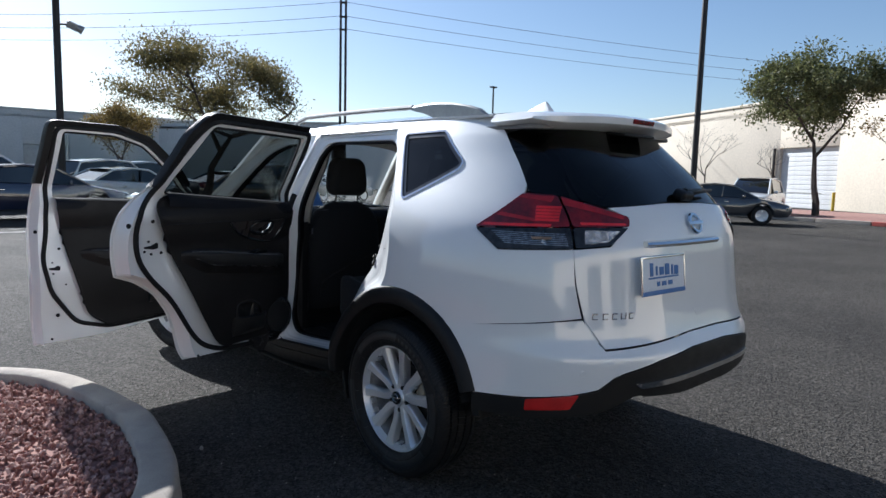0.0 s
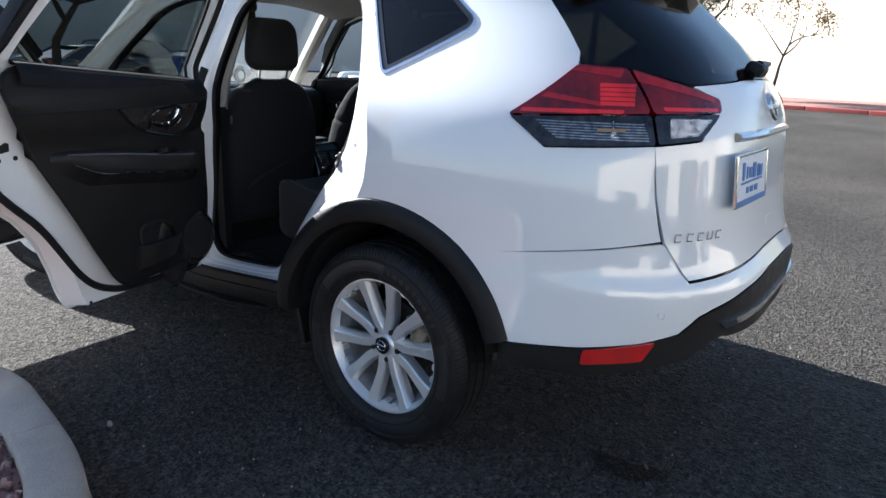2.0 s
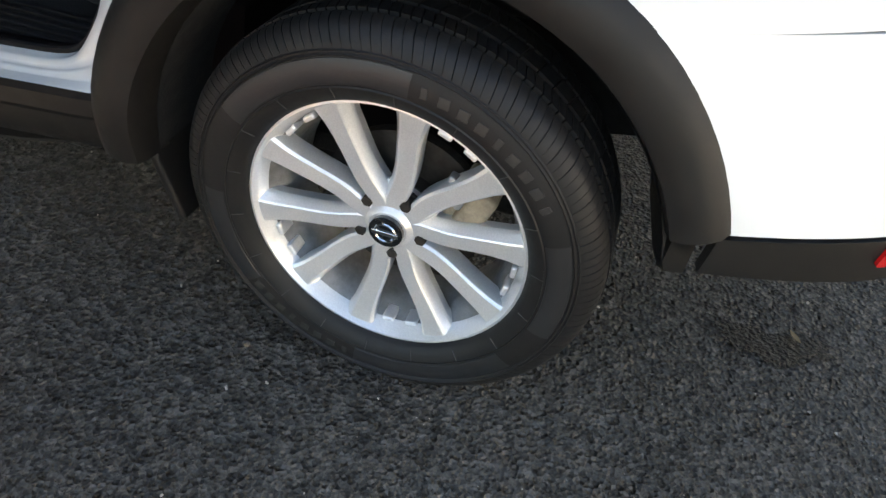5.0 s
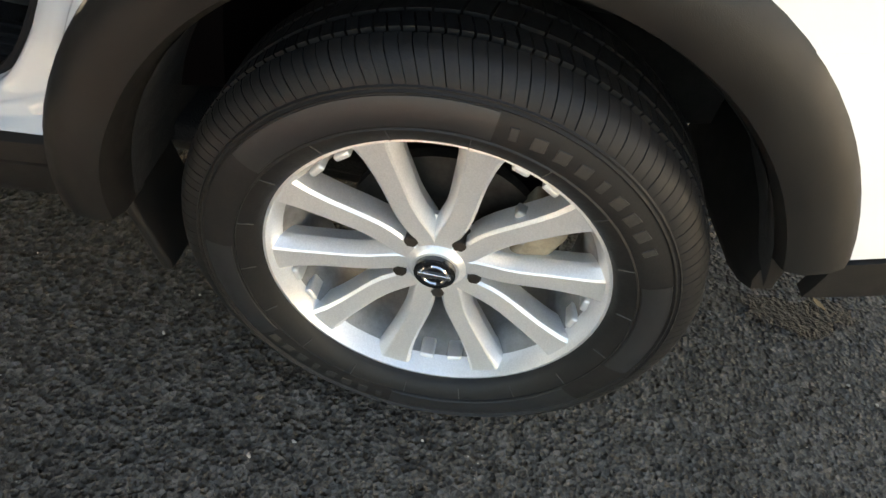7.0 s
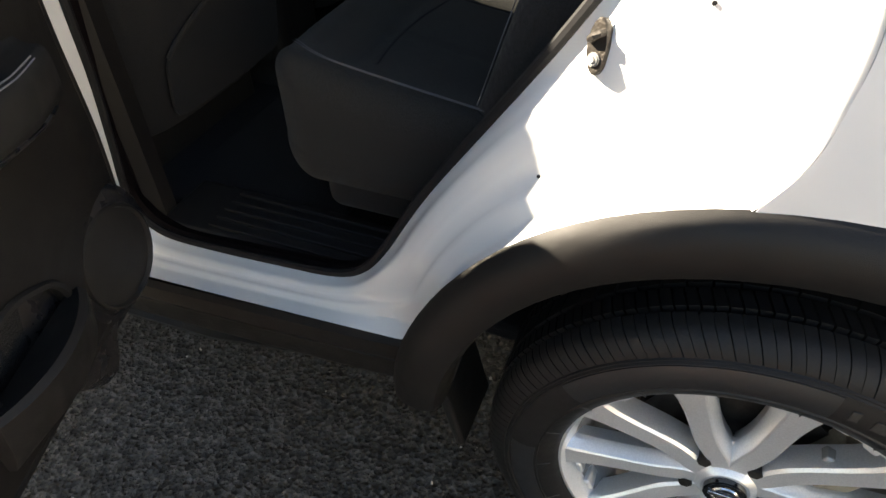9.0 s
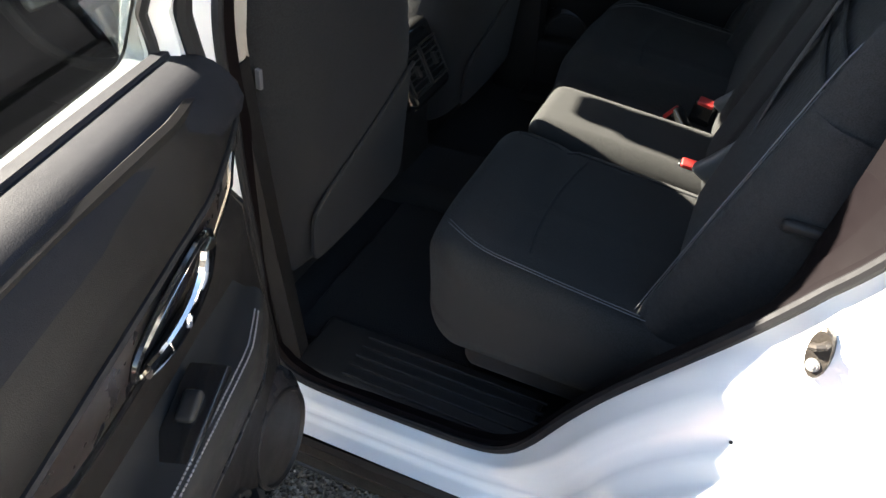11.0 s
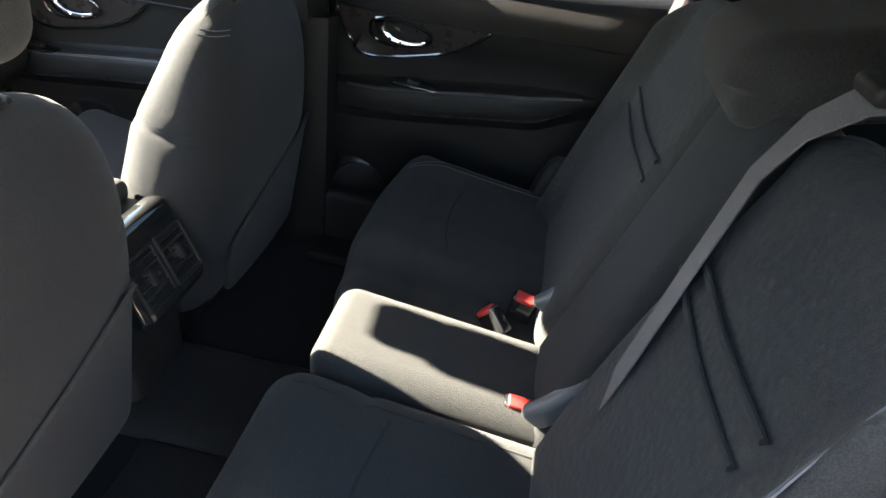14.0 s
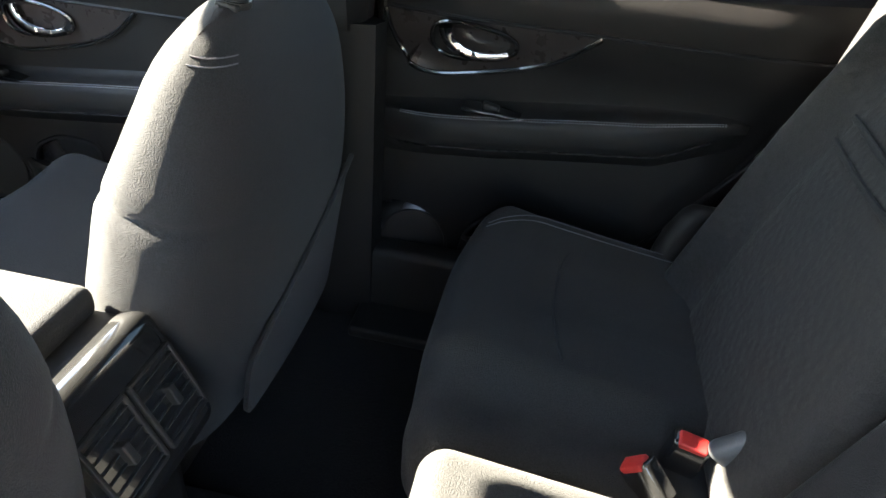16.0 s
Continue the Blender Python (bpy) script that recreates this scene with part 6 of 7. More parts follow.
def back_section(w, sgn):
    """A backrest with a bolster swelling forward along its outer edge and a band of two folds across it."""

    def shape(p):
        t = (p.z + 0.34) / 0.68
        out = sgn * p.x
        e = min(1, max(0, out - (w / 2 - 0.105)) / 0.075)
        y = p.y
        if p.y > 0:
            y += 0.046 * e * e * (3 - 2 * e) * min(1, max(0, (1.0 - t) / 0.12)) + 0.014 * math.sin(math.pi * min(1, t * 1.15)) * (1 - e)
            for z in (0.105, 0.160):
                y -= 0.007 * math.exp(-(((p.z - z) / 0.006) ** 2)) * (1 - e)
            y -= 0.006 * math.exp(-(((out - (w / 2 - 0.118)) / 0.007) ** 2)) * min(1, max(0, (0.94 - t) / 0.1))
        return (p.x - sgn * 0.05 * max(0, out / (w / 2)) ** 4 * max(0, t - 0.55) / 0.45, y, p.z - 0.05 * max(0, out / (w / 2)) ** 6 * (1 if t > 0.7 else 0))

    return rbox((w, 0.14, 0.68), 0.050, 30, 4, shape)


for x, w, sg in ((-0.392, 0.465, -1), (0.338, 0.530, 1)):
    b = part("bench_backrest", back_section(w, sg), CLOTH_RIB, bench, "dark cloth backrest", m=pose(x, 0.297 if sg < 0 else 0.305, 0.965, 17.5), angle=1.0)
    for z in (0.112, 0.152) if sg < 0 else (0.082, 0.120):
        band = [(-sg * (w / 2 - 0.03) + sg * (w - 0.16) * k / 14, 0.0835 + 0.0025 * math.sin(math.pi * k / 14), z - 0.008 * math.sin(math.pi * k / 14)) for k in range(15)]
        part("seam_fold", tube(band, 0.0048, 8, flat=0.7), CLOTH_SIDE, b, "dark fold across the backrest")
    for d in (0, 0.011) if sg < 0 else ():
        st = []
        for k in range(31):
            pz = -0.30 + 0.575 * k / 30
            tt = (pz + 0.34) / 0.68
            out = w / 2 - 0.054 + d - 0.045 * max(0, (tt - 0.74) / 0.18) ** 2
            e = min(1, max(0, out - (w / 2 - 0.105)) / 0.075)
            st.append((sg * out * (1 - 0.10 * max(0, out / (w / 2)) ** 3 * max(0, tt - 0.55) / 0.45), 0.0742 + 0.046 * e * e * (3 - 2 * e) * min(1, (1 - tt) / 0.12) + 0.014 * math.sin(math.pi * min(1, tt * 1.15)) * (1 - e), pz))
        part("seam", tube(st, 0.0010, 5), STITCH, b, "pale stitching along the bolster")
    if sg < 0:
        part("head_restraint", rbox((0.26, 0.13, 0.17), 0.050, 5, 4), CLOTH, b, "dark cloth head restraint", m=pose(0, 0.01, 0.415))
    else:
        part("head_restraint", rbox((0.26, 0.13, 0.16), 0.050, 5, 4), CLOTH, b, "dark cloth head restraint", m=pose(0.03, 0.0, 0.43))
    for d in (-0.07, 0.07):
        part("restraint_post", tube([(d, 0.01, 0.30), (d, 0.01, 0.37)], 0.006, 8), CHROME, b)
part("centre_backrest", rbox((0.228, 0.12, 0.66), 0.030, 6, 4, lambda p: (p.x, p.y + (0.010 * math.cos(p.x * 12) if p.y > 0 else 0), p.z)), CLOTH_SIDE, bench, "smooth dark middle backrest", m=pose(-0.043, 0.318, 0.955, 17.0))
part("head_restraint", rbox((0.235, 0.25, 0.115), 0.038, 6, 4, lambda p: (p.x * (1 - 0.5 * max(0, -p.y - 0.02)), p.y - (0.03 if p.z < 0 and p.y > 0 else 0) * 0.5, p.z - 0.22 * p.y)), CLOTH, bench, "low dark middle head restraint", m=pose(-0.005, 0.225, 1.325))
pad = rbox((0.050, 0.13, 0.17), 0.022, 3, 4, lambda p: (p.x, p.y - 0.45 * max(0, p.z), p.z))
part("side_bolster", move(pad, pose(0.632, 0.452, 0.765)), PLASTIC, bench, "smooth black side bolster")


# belts and buckles
def strap(points, width, normal, name, mat, parent, lab):
    bm = bmesh.new()
    pts = [Vector(p) for p in points]
    rows = []
    for i, p in enumerate(pts):
        d = (pts[min(i + 1, len(pts) - 1)] - pts[max(i - 1, 0)]).normalized()
        s = d.cross(Vector(normal)).normalized() * width / 2
        n = Vector(normal) * 0.0012
        rows.append([tuple(p - s + n), tuple(p + s + n), tuple(p + s - n), tuple(p - s - n)])
    bm.free()
    return part(name, loft(rows, True, True), mat, parent, lab)


strap([(-0.30, 0.19, 1.385), (-0.25, 0.258, 1.352), (-0.207, 0.284, 1.300), (-0.197, 0.310, 1.235), (-0.226, 0.344, 1.127), (-0.258, 0.380, 1.01), (-0.255, 0.396, 0.92), (-0.216, 0.400, 0.83)], 0.047, (0.10, 0.95, 0.25), "seat_belt", BELT, suv, "grey seat belt across the backrest")
part("belt_guide", rbox((0.06, 0.03, 0.02), 0.008), PLASTIC, suv, m=pose(-0.262, 0.262, 1.362, -10))
strap([(0.61, 0.22, 1.40), (0.645, 0.29, 1.25), (0.655, 0.33, 1.0), (0.655, 0.40, 0.80), (0.65, 0.44, 0.70)], 0.047, (-0.3, 0.95, 0.1), "seat_belt", CLOTH_SIDE, suv, "dark seat belt hanging beside the backrest")
part("belt_tongue", join(move(rbox((0.044, 0.005, 0.030), 0.002), pose(0, 0, 0)), move(rbox((0.022, 0.004, 0.03), 0.0015), pose(0, 0, -0.026)), move(rbox((0.046, 0.010, 0.010), 0.004), pose(0, 0, 0.016))), CHROME, suv, "belt tongue", m=pose(-0.205, 0.412, 0.812, 10, 0, 15))


def buckle(x, y, z, rz, tilt):
    """An upright black buckle with a red button along its top."""
    b = part("belt_buckle", rbox((0.030, 0.052, 0.060), 0.007, 3, 3), GLOSS_BLACK, suv, "black belt buckle with red button", m=pose(x, y, z - 0.034, tilt, 0, rz))
    part("red_button", rbox((0.024, 0.040, 0.014), 0.004), RED_BUTTON, b, "red release button", m=pose(-0.004, 0, 0.027, 0, -14))


buckle(-0.113, 0.486, 0.742, 4, 8)
buckle(0.176, 0.496, 0.742, -8, 8)
buckle(0.128, 0.545, 0.728, -35, -52)
for x in (-0.140, 0.158):
    arm = rbox((0.034, 0.050, 0.150), 0.015, 6, 4, lambda p: (p.x, p.y * (1 - 1.2 * max(0, -p.z - 0.02)) + 2.2 * p.z * p.z, p.z))
    part("fold_lever", arm, GREY_PLASTIC, suv, "grey plastic hinge cover", m=pose(x, 0.412, 0.786, 36))
    part("lever_latch", rbox((0.046, 0.012, 0.024), 0.004), GREY_PLASTIC, suv, m=pose(x + 0.05, 0.405, 0.872, 12))

# console, dash, wheel, mirror
con = part("centre_console", move(rbox((0.21, 0.58, 0.40), 0.03, 5, 3), pose(0, 1.52, 0.64)), PLASTIC, suv, "black centre console with rear air vents")
part("armrest_lid", move(rbox((0.20, 0.36, 0.05), 0.02, 4, 3), pose(0, 1.46, 0.852)), CLOTH_SIDE, con)
vent_at = pose(-0.012, 1.190, 0.775, -24)
part("vent_housing", rbox((0.205, 0.06, 0.19), 0.024, 4, 3), GLOSS_BLACK, con, "black rear vent housing", m=vent_at)
for sx in (-1, 1):
    part("vent_frame", join(move(rbox((0.082, 0.012, 0.006), 0.002), pose(0, 0, 0.05)), move(rbox((0.082, 0.012, 0.006), 0.002), pose(0, 0, -0.05)), move(rbox((0.006, 0.012, 0.10), 0.002), pose(-0.04, 0, 0)), move(rbox((0.006, 0.012, 0.10), 0.002), pose(0.04, 0, 0))), PLASTIC, con, m=vent_at @ pose(sx * 0.046, -0.028, -0.01))
    for k in range(6):
        part("vent_slat", rbox((0.074, 0.014, 0.003), 0.001), CARPET, con, m=vent_at @ pose(sx * 0.046, -0.026, -0.05 + 0.016 * k, 20))
    part("vent_knob", rbox((0.012, 0.016, 0.03), 0.003), PLASTIC, con, m=vent_at @ pose(sx * 0.046, -0.034, -0.01))
sill = part("sill_trim", move(rbox((0.07, 0.74, 0.20), 0.02), pose(0.715, 0.86, 0.49)), PLASTIC, suv, "black sill trim")
part("console_foot", move(rbox((0.19, 0.10, 0.30), 0.03), pose(0, 1.25, 0.55)), PLASTIC, con)
part("dashboard", move(rbox((1.42, 0.50, 0.34), 0.09, 8, 4, lambda p: (p.x, p.y, p.z + (0.03 * math.exp(-((p.x + 0.37) / 0.2) ** 2) if p.z > 0 else 0))), pose(0, 2.18, 0.93)), PLASTIC_SOFT, suv, "black dashboard")
part("centre_screen", move(rbox((0.24, 0.03, 0.16), 0.01), pose(0, 1.93, 0.98, -12)), GLOSS_BLACK, suv)
whl = part("steering_wheel", tube([(0.185 * math.cos(a), 0, 0.185 * math.sin(a)) for a in [2 * math.pi * k / 36 for k in range(36)]], 0.016, 8, True), PLASTIC, suv, "black steering wheel", m=pose(-0.375, 1.83, 1.00, -24))
part("wheel_hub", rbox((0.16, 0.06, 0.13), 0.03), PLASTIC, whl)
part("wheel_spoke", join(move(rbox((0.30, 0.03, 0.04), 0.01), pose(0, 0, 0)), move(rbox((0.04, 0.03, 0.18), 0.01), pose(0, 0, -0.09))), GALV, whl)
# mirror sized to its cushion shadow; unseen block above it added to shade more
rm = part("cabin_mirror", rbox((0.112, 0.05, 0.085), 0.022, 3, 3), PLASTIC, suv, "black cabin mirror", m=pose(0.030, 1.87, 1.508, -8, 0, 4))
part("mirror_shade_block", rbox((0.136, 0.09, 0.15), 0.03), PLASTIC, rm, m=pose(-0.004, 0.0, 0.100))
pl = part("windscreen_placard", rbox((0.30, 0.004, 0.20), 0.002), PLATE_BLUE, suv, "blue dealer placard behind the windscreen", m=pose(-0.12, 2.13, 1.20, -38))
for k in range(3):
    part("placard_bar", rbox((0.20 - 0.04 * k, 0.002, 0.018), 0.0005), AMBER if k == 1 else PLATE_WHITE, pl, m=pose(0, -0.004, 0.06 - 0.045 * k))

# ---- ground and the planted island beside the car
def flat_ground():
    bm = bmesh.new()
    bmesh.ops.create_grid(bm, x_segments=60, y_segments=60, size=1500)
    return bm


tagged(part("ground", flat_ground(), ASPHALT, None, smooth=False), "worn grey asphalt car park", "ground", kind="structure")
ISLAND = [(-1.60, 1.22), (-1.615, 0.86), (-1.71, 0.38), (-1.93, -0.02), (-2.35, -0.32), (-3.2, -0.45), (-5.2, -0.30), (-5.4, 2.5), (-3.2, 2.75), (-2.35, 2.56), (-1.95, 2.30), (-1.73, 1.93)]


def closed_spline(pts, n=8):
    out, c = [], len(pts)
    for i in range(c):
        p0, p1, p2, p3 = (Vector(pts[(i + k - 1) % c]) for k in range(4))
        for j in range(n):
            t = j / n
            out.append(tuple(0.5 * (2 * p1 + (p2 - p0) * t + (2 * p0 - 5 * p1 + 4 * p2 - p3) * t * t + (3 * p1 - p0 - 3 * p2 + p3) * t**3)))
    return out


edge = closed_spline(ISLAND)
n_e = len(edge)
kerb = tagged(new("kerb"), "curved pale concrete kerb round a gravel island", "kerb", kind="structure")


def kerb_piece(pts, mat=CONCRETE, width=0.155, high=0.15):
    rows = []
    for i, p in enumerate(pts):
        a, b = Vector(pts[max(i - 1, 0)]), Vector(pts[min(i + 1, len(pts) - 1)])
        d = (b - a).normalized()
        n = Vector((d.y, -d.x))
        row = []
        for off, z in ((0.012, -0.02), (0.004, 0.02), (-0.004, high - 0.03), (-0.012, high - 0.008), (-0.03, high), (-width + 0.012, high), (-width, high - 0.01), (-width, -0.02)):
            q = Vector(p) + n * off
            row.append((q.x, q.y, z))
        rows.append(row)
    return part("kerb_stone", loft(rows, True, True), mat, kerb, angle=0.9)


orient = sum(edge[i - 1][0] * edge[i][1] - edge[i][0] * edge[i - 1][1] for i in range(n_e))
run_edge = edge if orient > 0 else edge[::-1]
fine = dense(run_edge, 0.06)
per = 22
for k in range(0, len(fine), per):
    seg = [fine[(k + j) % len(fine)] for j in range(min(per, len(fine) - k) + 1)]
    if len(seg) > 2:
        a, b = Vector(seg[0]), Vector(seg[1])
        seg[0] = tuple(a.lerp(b, 0.07))
        kerb_piece(seg)
bed = part("gravel_bed", sheet(grown(run_edge, -0.15), lambda x, y: Vector((x, y, 0.085)), 0.3), GRAVEL, None)
tagged(bed, "reddish landscape gravel bed inside the kerb", "gravel", kind="structure")
# loose stones of the bed
rng = np.random.default_rng(5)
ico = bmesh.new()
bmesh.ops.create_icosphere(ico, subdivisions=1, radius=1.0)
IV = np.array([v.co[:] for v in ico.verts])
IF = np.array([[v.index for v in f.verts] for f in ico.faces])
ico.free()


def scatter(name, spots, sizes, mat, label, category):
    vs, fs = [], []
    for k, (x, y, z) in enumerate(spots):
        s = sizes[k]
        q = Euler(tuple(rng.uniform(0, 6.28, 3))).to_matrix()
        v = (IV * (1 + rng.uniform(-0.35, 0.25, (len(IV), 1)))) * (s * np.array([1.0, 0.8, 0.55]))
        v = v @ np.array(q) + (x, y, z)
        fs.append(IF + len(vs) * len(IV))
        vs.append(v)
    me = bpy.data.meshes.new(name)
    me.from_pydata(np.concatenate(vs).tolist(), [], np.concatenate(fs).tolist())
    me.materials.append(mat)
    return tagged(new(name, me), label, category, kind="stuff")


def rock_material():
    m, nt, p = shader("gravel_rocks")
    g = nt.nodes.new("ShaderNodeNewGeometry")
    r = nt.nodes.new("ShaderNodeValToRGB")
    r.color_ramp.elements[0].color, r.color_ramp.elements[1].color = (0.20, 0.095, 0.075, 1), (0.47, 0.31, 0.26, 1)
    e = r.color_ramp.elements.new(0.5)
    e.color = (0.33, 0.17, 0.14, 1)
    nt.links.new(g.outputs["Random Per Island"], r.inputs[0])
    nt.links.new(r.outputs[0], p.inputs["Base Color"])
    setv(p, Roughness=0.9)
    bump(nt, p, noise_out(nt, 180), 0.5, 0.003)
    return m


inner_edge = grown(run_edge, -0.16)
spots, sizes = [], []
for _ in range(26000):
    x, y = rng.uniform(-3.3, -1.7), rng.uniform(-0.3, 2.6)
    if inside((x, y), inner_edge):
        s = rng.uniform(0.008, 0.020)
        spots.append((x, y, 0.088 + rng.uniform(0, 0.022)))
        sizes.append(s)
    if len(spots) >= 9000:
        break
# the far side of the bed, with larger and looser rocks
far_rng = np.random.default_rng(77)
while len(spots) < 13500:
    x, y = far_rng.uniform(-5.35, -3.3), far_rng.uniform(-0.4, 2.7)
    if inside((x, y), inner_edge):
        spots.append((x, y, 0.092 + far_rng.uniform(0.0, 0.02)))
        sizes.append(far_rng.uniform(0.016, 0.032))
scatter("gravel", spots, sizes, rock_material(), "reddish brown crushed landscape rock", "gravel")
chips = [(x, y, 0.002) for x, y in zip(rng.uniform(-2.6, 0.9, 260), rng.uniform(-2.0, 2.2, 260)) if not inside((x, y), run_edge)]
scatter("grit", chips, rng.uniform(0.002, 0.006, len(chips)), CONCRETE, "loose pale grit on the asphalt", "grit")
scatter("pebble", [(-1.457, 0.785, 0.008)], [0.016], CONCRETE, "small pale stone on the asphalt", "stone")


OIL_AT = (-0.485, -0.78)


def blot(c, length, width, turn, n=28, seed=1):
    r = np.random.default_rng(seed)
    ph = r.uniform(0, 6.28, 4)
    pts = []
    for k in range(n):
        a = 2 * math.pi * k / n
        w = 1 + 0.18 * math.sin(3 * a + ph[0]) + 0.14 * math.sin(5 * a + ph[1]) + 0.10 * math.sin(9 * a + ph[2])
        x, y = length * math.cos(a) * w, width * math.sin(a) * w
        t = radians(turn)
        pts.append((c[0] + x * math.cos(t) - y * math.sin(t), c[1] + x * math.sin(t) + y * math.cos(t)))
    return pts


for c, l, w, t, sd in ((OIL_AT, 0.125, 0.05, 100, 1),):
    o = part("oil_stain", sheet(blot(c, l, w, t, seed=sd), lambda x, y: Vector((x, y, 0.003)), 0.05), OIL, None)
    tagged(o, "black oil stain soaked into the asphalt", "stain", kind="structure")
leaf = part("dry_leaf", sheet(rounded([(-0.022, 0), (0, 0.008), (0.024, 0.002), (0.0, -0.008)], 0.008), lambda x, y: Vector((x, y, 0.010 + 6 * x * x + 20 * y * y)), 0.006, [], 0.001), surface("dry_leaf", (0.16, 0.11, 0.05), None, 0.8), None, m=pose(-0.448, -0.825, 0.0, 0, 0, 30))
tagged(leaf, "curled brown dry leaf on the asphalt", "leaf")
for y, x0, x1 in ((13.6, -6, 1.5), (13.6, 4.2, 7.0)):
    o = part("parking_line", move(rbox((x1 - x0, 0.10, 0.006), 0.002), pose((x0 + x1) / 2, y, 0.002)), LINE_WHITE, None)
    tagged(o, "worn white parking line", "road marking", kind="structure")


# ---- trees
def tree(at, height, spread, crown_z, trunk_r, leaf_mat, n_leaf, seed, lean=(0, 0), bare=False, label="", leaf=0.09, drop=0.75):
    r = np.random.default_rng(seed)
    t = thing("tree", label, "tree", pose(*at))
    tips, trunks = [], []

    def limb(p, d, length, rad, depth):
        pts, rr = [Vector(p)], [rad]
        q, dirn = Vector(p), Vector(d).normalized()
        steps = 5
        for k in range(steps):
            dirn = (dirn + Vector(r.normal(0, 0.13, 3)) + Vector((0, 0, 0.03))).normalized()
            q = q + dirn * length / steps
            pts.append(q.copy())
            rr.append(rad * (1 - 0.6 * (k + 1) / steps))
        trunks.append((pts, rr))
        if depth == 0:
            tips.extend([p for p in pts[1:]])
            return
        if depth < 3:
            tips.extend(pts[3:])
        for k in range(int(r.integers(3, 5)) if depth < 3 else 4):
            az = r.uniform(0, 6.28)
            up = r.uniform(0.25, 0.95)
            nd = (dirn * 0.55 + Vector((math.cos(az) * spread / height * 1.5, math.sin(az) * spread / height * 1.5, up * 0.75))).normalized()
            start = pts[-1] if k < 2 else pts[-2]
            limb(start, nd, length * r.uniform(0.62, 0.86), rad * 0.42, depth - 1)

    limb((0, 0, -0.05), (lean[0], lean[1], 1), crown_z, trunk_r, 3)
    sz = height * 0.97 / float(np.percentile([p.z for p in tips], 96))
    sx = spread * 0.5 / float(np.percentile([math.hypot(p.x, p.y) for p in tips], 90))
    low = height * 0.42

    def fit(p):
        """A point of the skeleton brought inside the crown's dome."""
        x, y, z = p[0] * sx, p[1] * sx, p[2] * sz
        e = math.hypot(math.hypot(x, y) / (spread * 0.5), max(0.0, z - low) / (height - low))
        if e > 1:
            x, y, z = x / e, y / e, (low + (z - low) / e if z > low else z)
        return x, y, z

    bm = None
    for pts, rr in trunks:
        if rr[0] < 0.004:
            continue
        b = tube([fit(p) for p in pts], rr, 6 if rr[0] > 0.03 else 4)
        bm = b if bm is None else join(bm, b)
    part("trunk", bm, BARK, t)
    if bare:
        return t
    tp = np.array([fit(p) for p in tips])
    tp = tp[tp[:, 2] > height * 0.30]
    vs, fs = [], []
    for i in range(n_leaf):
        c = tp[r.integers(len(tp))] + r.normal(0, 1, 3) * (0.28, 0.28, 0.20) * (height / 6)
        a, b2 = Vector(r.normal(0, 1, 3)).normalized(), Vector(r.normal(0, 1, 3))
        b2 = a.cross(b2).normalized()
        s = leaf * r.uniform(0.6, 1.3)
        k0 = len(vs)
        for u, w in ((-1, 0), (0, 0.42), (1, 0), (0, -0.42)):
            vs.append(tuple(Vector(c) + a * u * s + b2 * w * s + Vector((0, 0, 0.12 * s * (u * u)))))
        fs += [(k0, k0 + 1, k0 + 2), (k0, k0 + 2, k0 + 3)]
    me = bpy.data.meshes.new("crown")
    me.from_pydata(vs, [], fs)
    me.materials.append(leaf_mat)
    cr = new("crown", me)
    cr.parent = t
    return t


tree((5.5, 18.4, 0), 5.5, 6.7, 1.25, 0.16, LEAF_OLIVE, 26000, 3, (0.02, 0), label="spreading olive-brown tree, sparse crown", leaf=0.052)
tree((6.6, 29.0, 0), 4.3, 3.4, 1.2, 0.10, LEAF_GOLD, 9000, 8, label="small tree with yellowing leaves", leaf=0.06)
tree((28.5, 7.5, 0.1), 7.2, 6.8, 1.9, 0.17, LEAF_GREEN, 26000, 12, (0.12, -0.05), label="dark green leafy tree with a leaning trunk", leaf=0.085)
tree((33.6, 14.9, 0.1), 4.9, 4.0, 1.2, 0.07, LEAF_GREEN, 0, 21, bare=True, label="bare winter tree before the pale wall")
tree((37.5, 12.4, 0.1), 4.2, 3.4, 1.1, 0.06, LEAF_GREEN, 0, 27, bare=True, label="bare winter tree before the pale wall")
tree((31.0, 4.9, 0.1), 5.0, 4.0, 1.5, 0.09, LEAF_GOLD, 900, 33, label="thin tree with few leaves", leaf=0.08)
tree((45.0, 34.0, 0), 7.0, 3.0, 3.0, 0.10, LEAF_GREEN, 1500, 41, label="far thin tree top", leaf=0.15)


# ---- poles and wires
def light_pole(x, y, h, r, flood=None, twin=False, label="dark bronze car park light pole"):
    t = thing("light_pole", label, "light pole", pose(x, y, 0), group="car park poles")
    part("shaft", move(cyl(r, h, 14, "Z", r * 0.8), pose(0, 0, h / 2)), POLE, t)
    part("footing", move(cyl(r * 2.6, 0.7, 20, "Z", bevel=0.03), pose(0, 0, 0.33)), CONCRETE, t)
    if twin:
        part("shaft", move(cyl(r, h, 10, "Z", r * 0.8), pose(r * 4, 0, h / 2)), POLE, t)
    part("lamp_head", move(rbox((0.7, 0.35, 0.12), 0.03), pose(0, 0, h)), POLE, t)
    if flood:
        part("flood_arm", tube([(0, 0, flood), (0.22, -0.05, flood + 0.02)], 0.025, 8), POLE, t)
        part("floodlight", join(move(rbox((0.30, 0.20, 0.18), 0.04), pose(0.36, -0.06, flood, 20, 20)), move(cyl(0.09, 0.14, 14, "X", 0.11), pose(0.52, -0.10, flood - 0.06, 0, 25))), GALV, t)
    return t


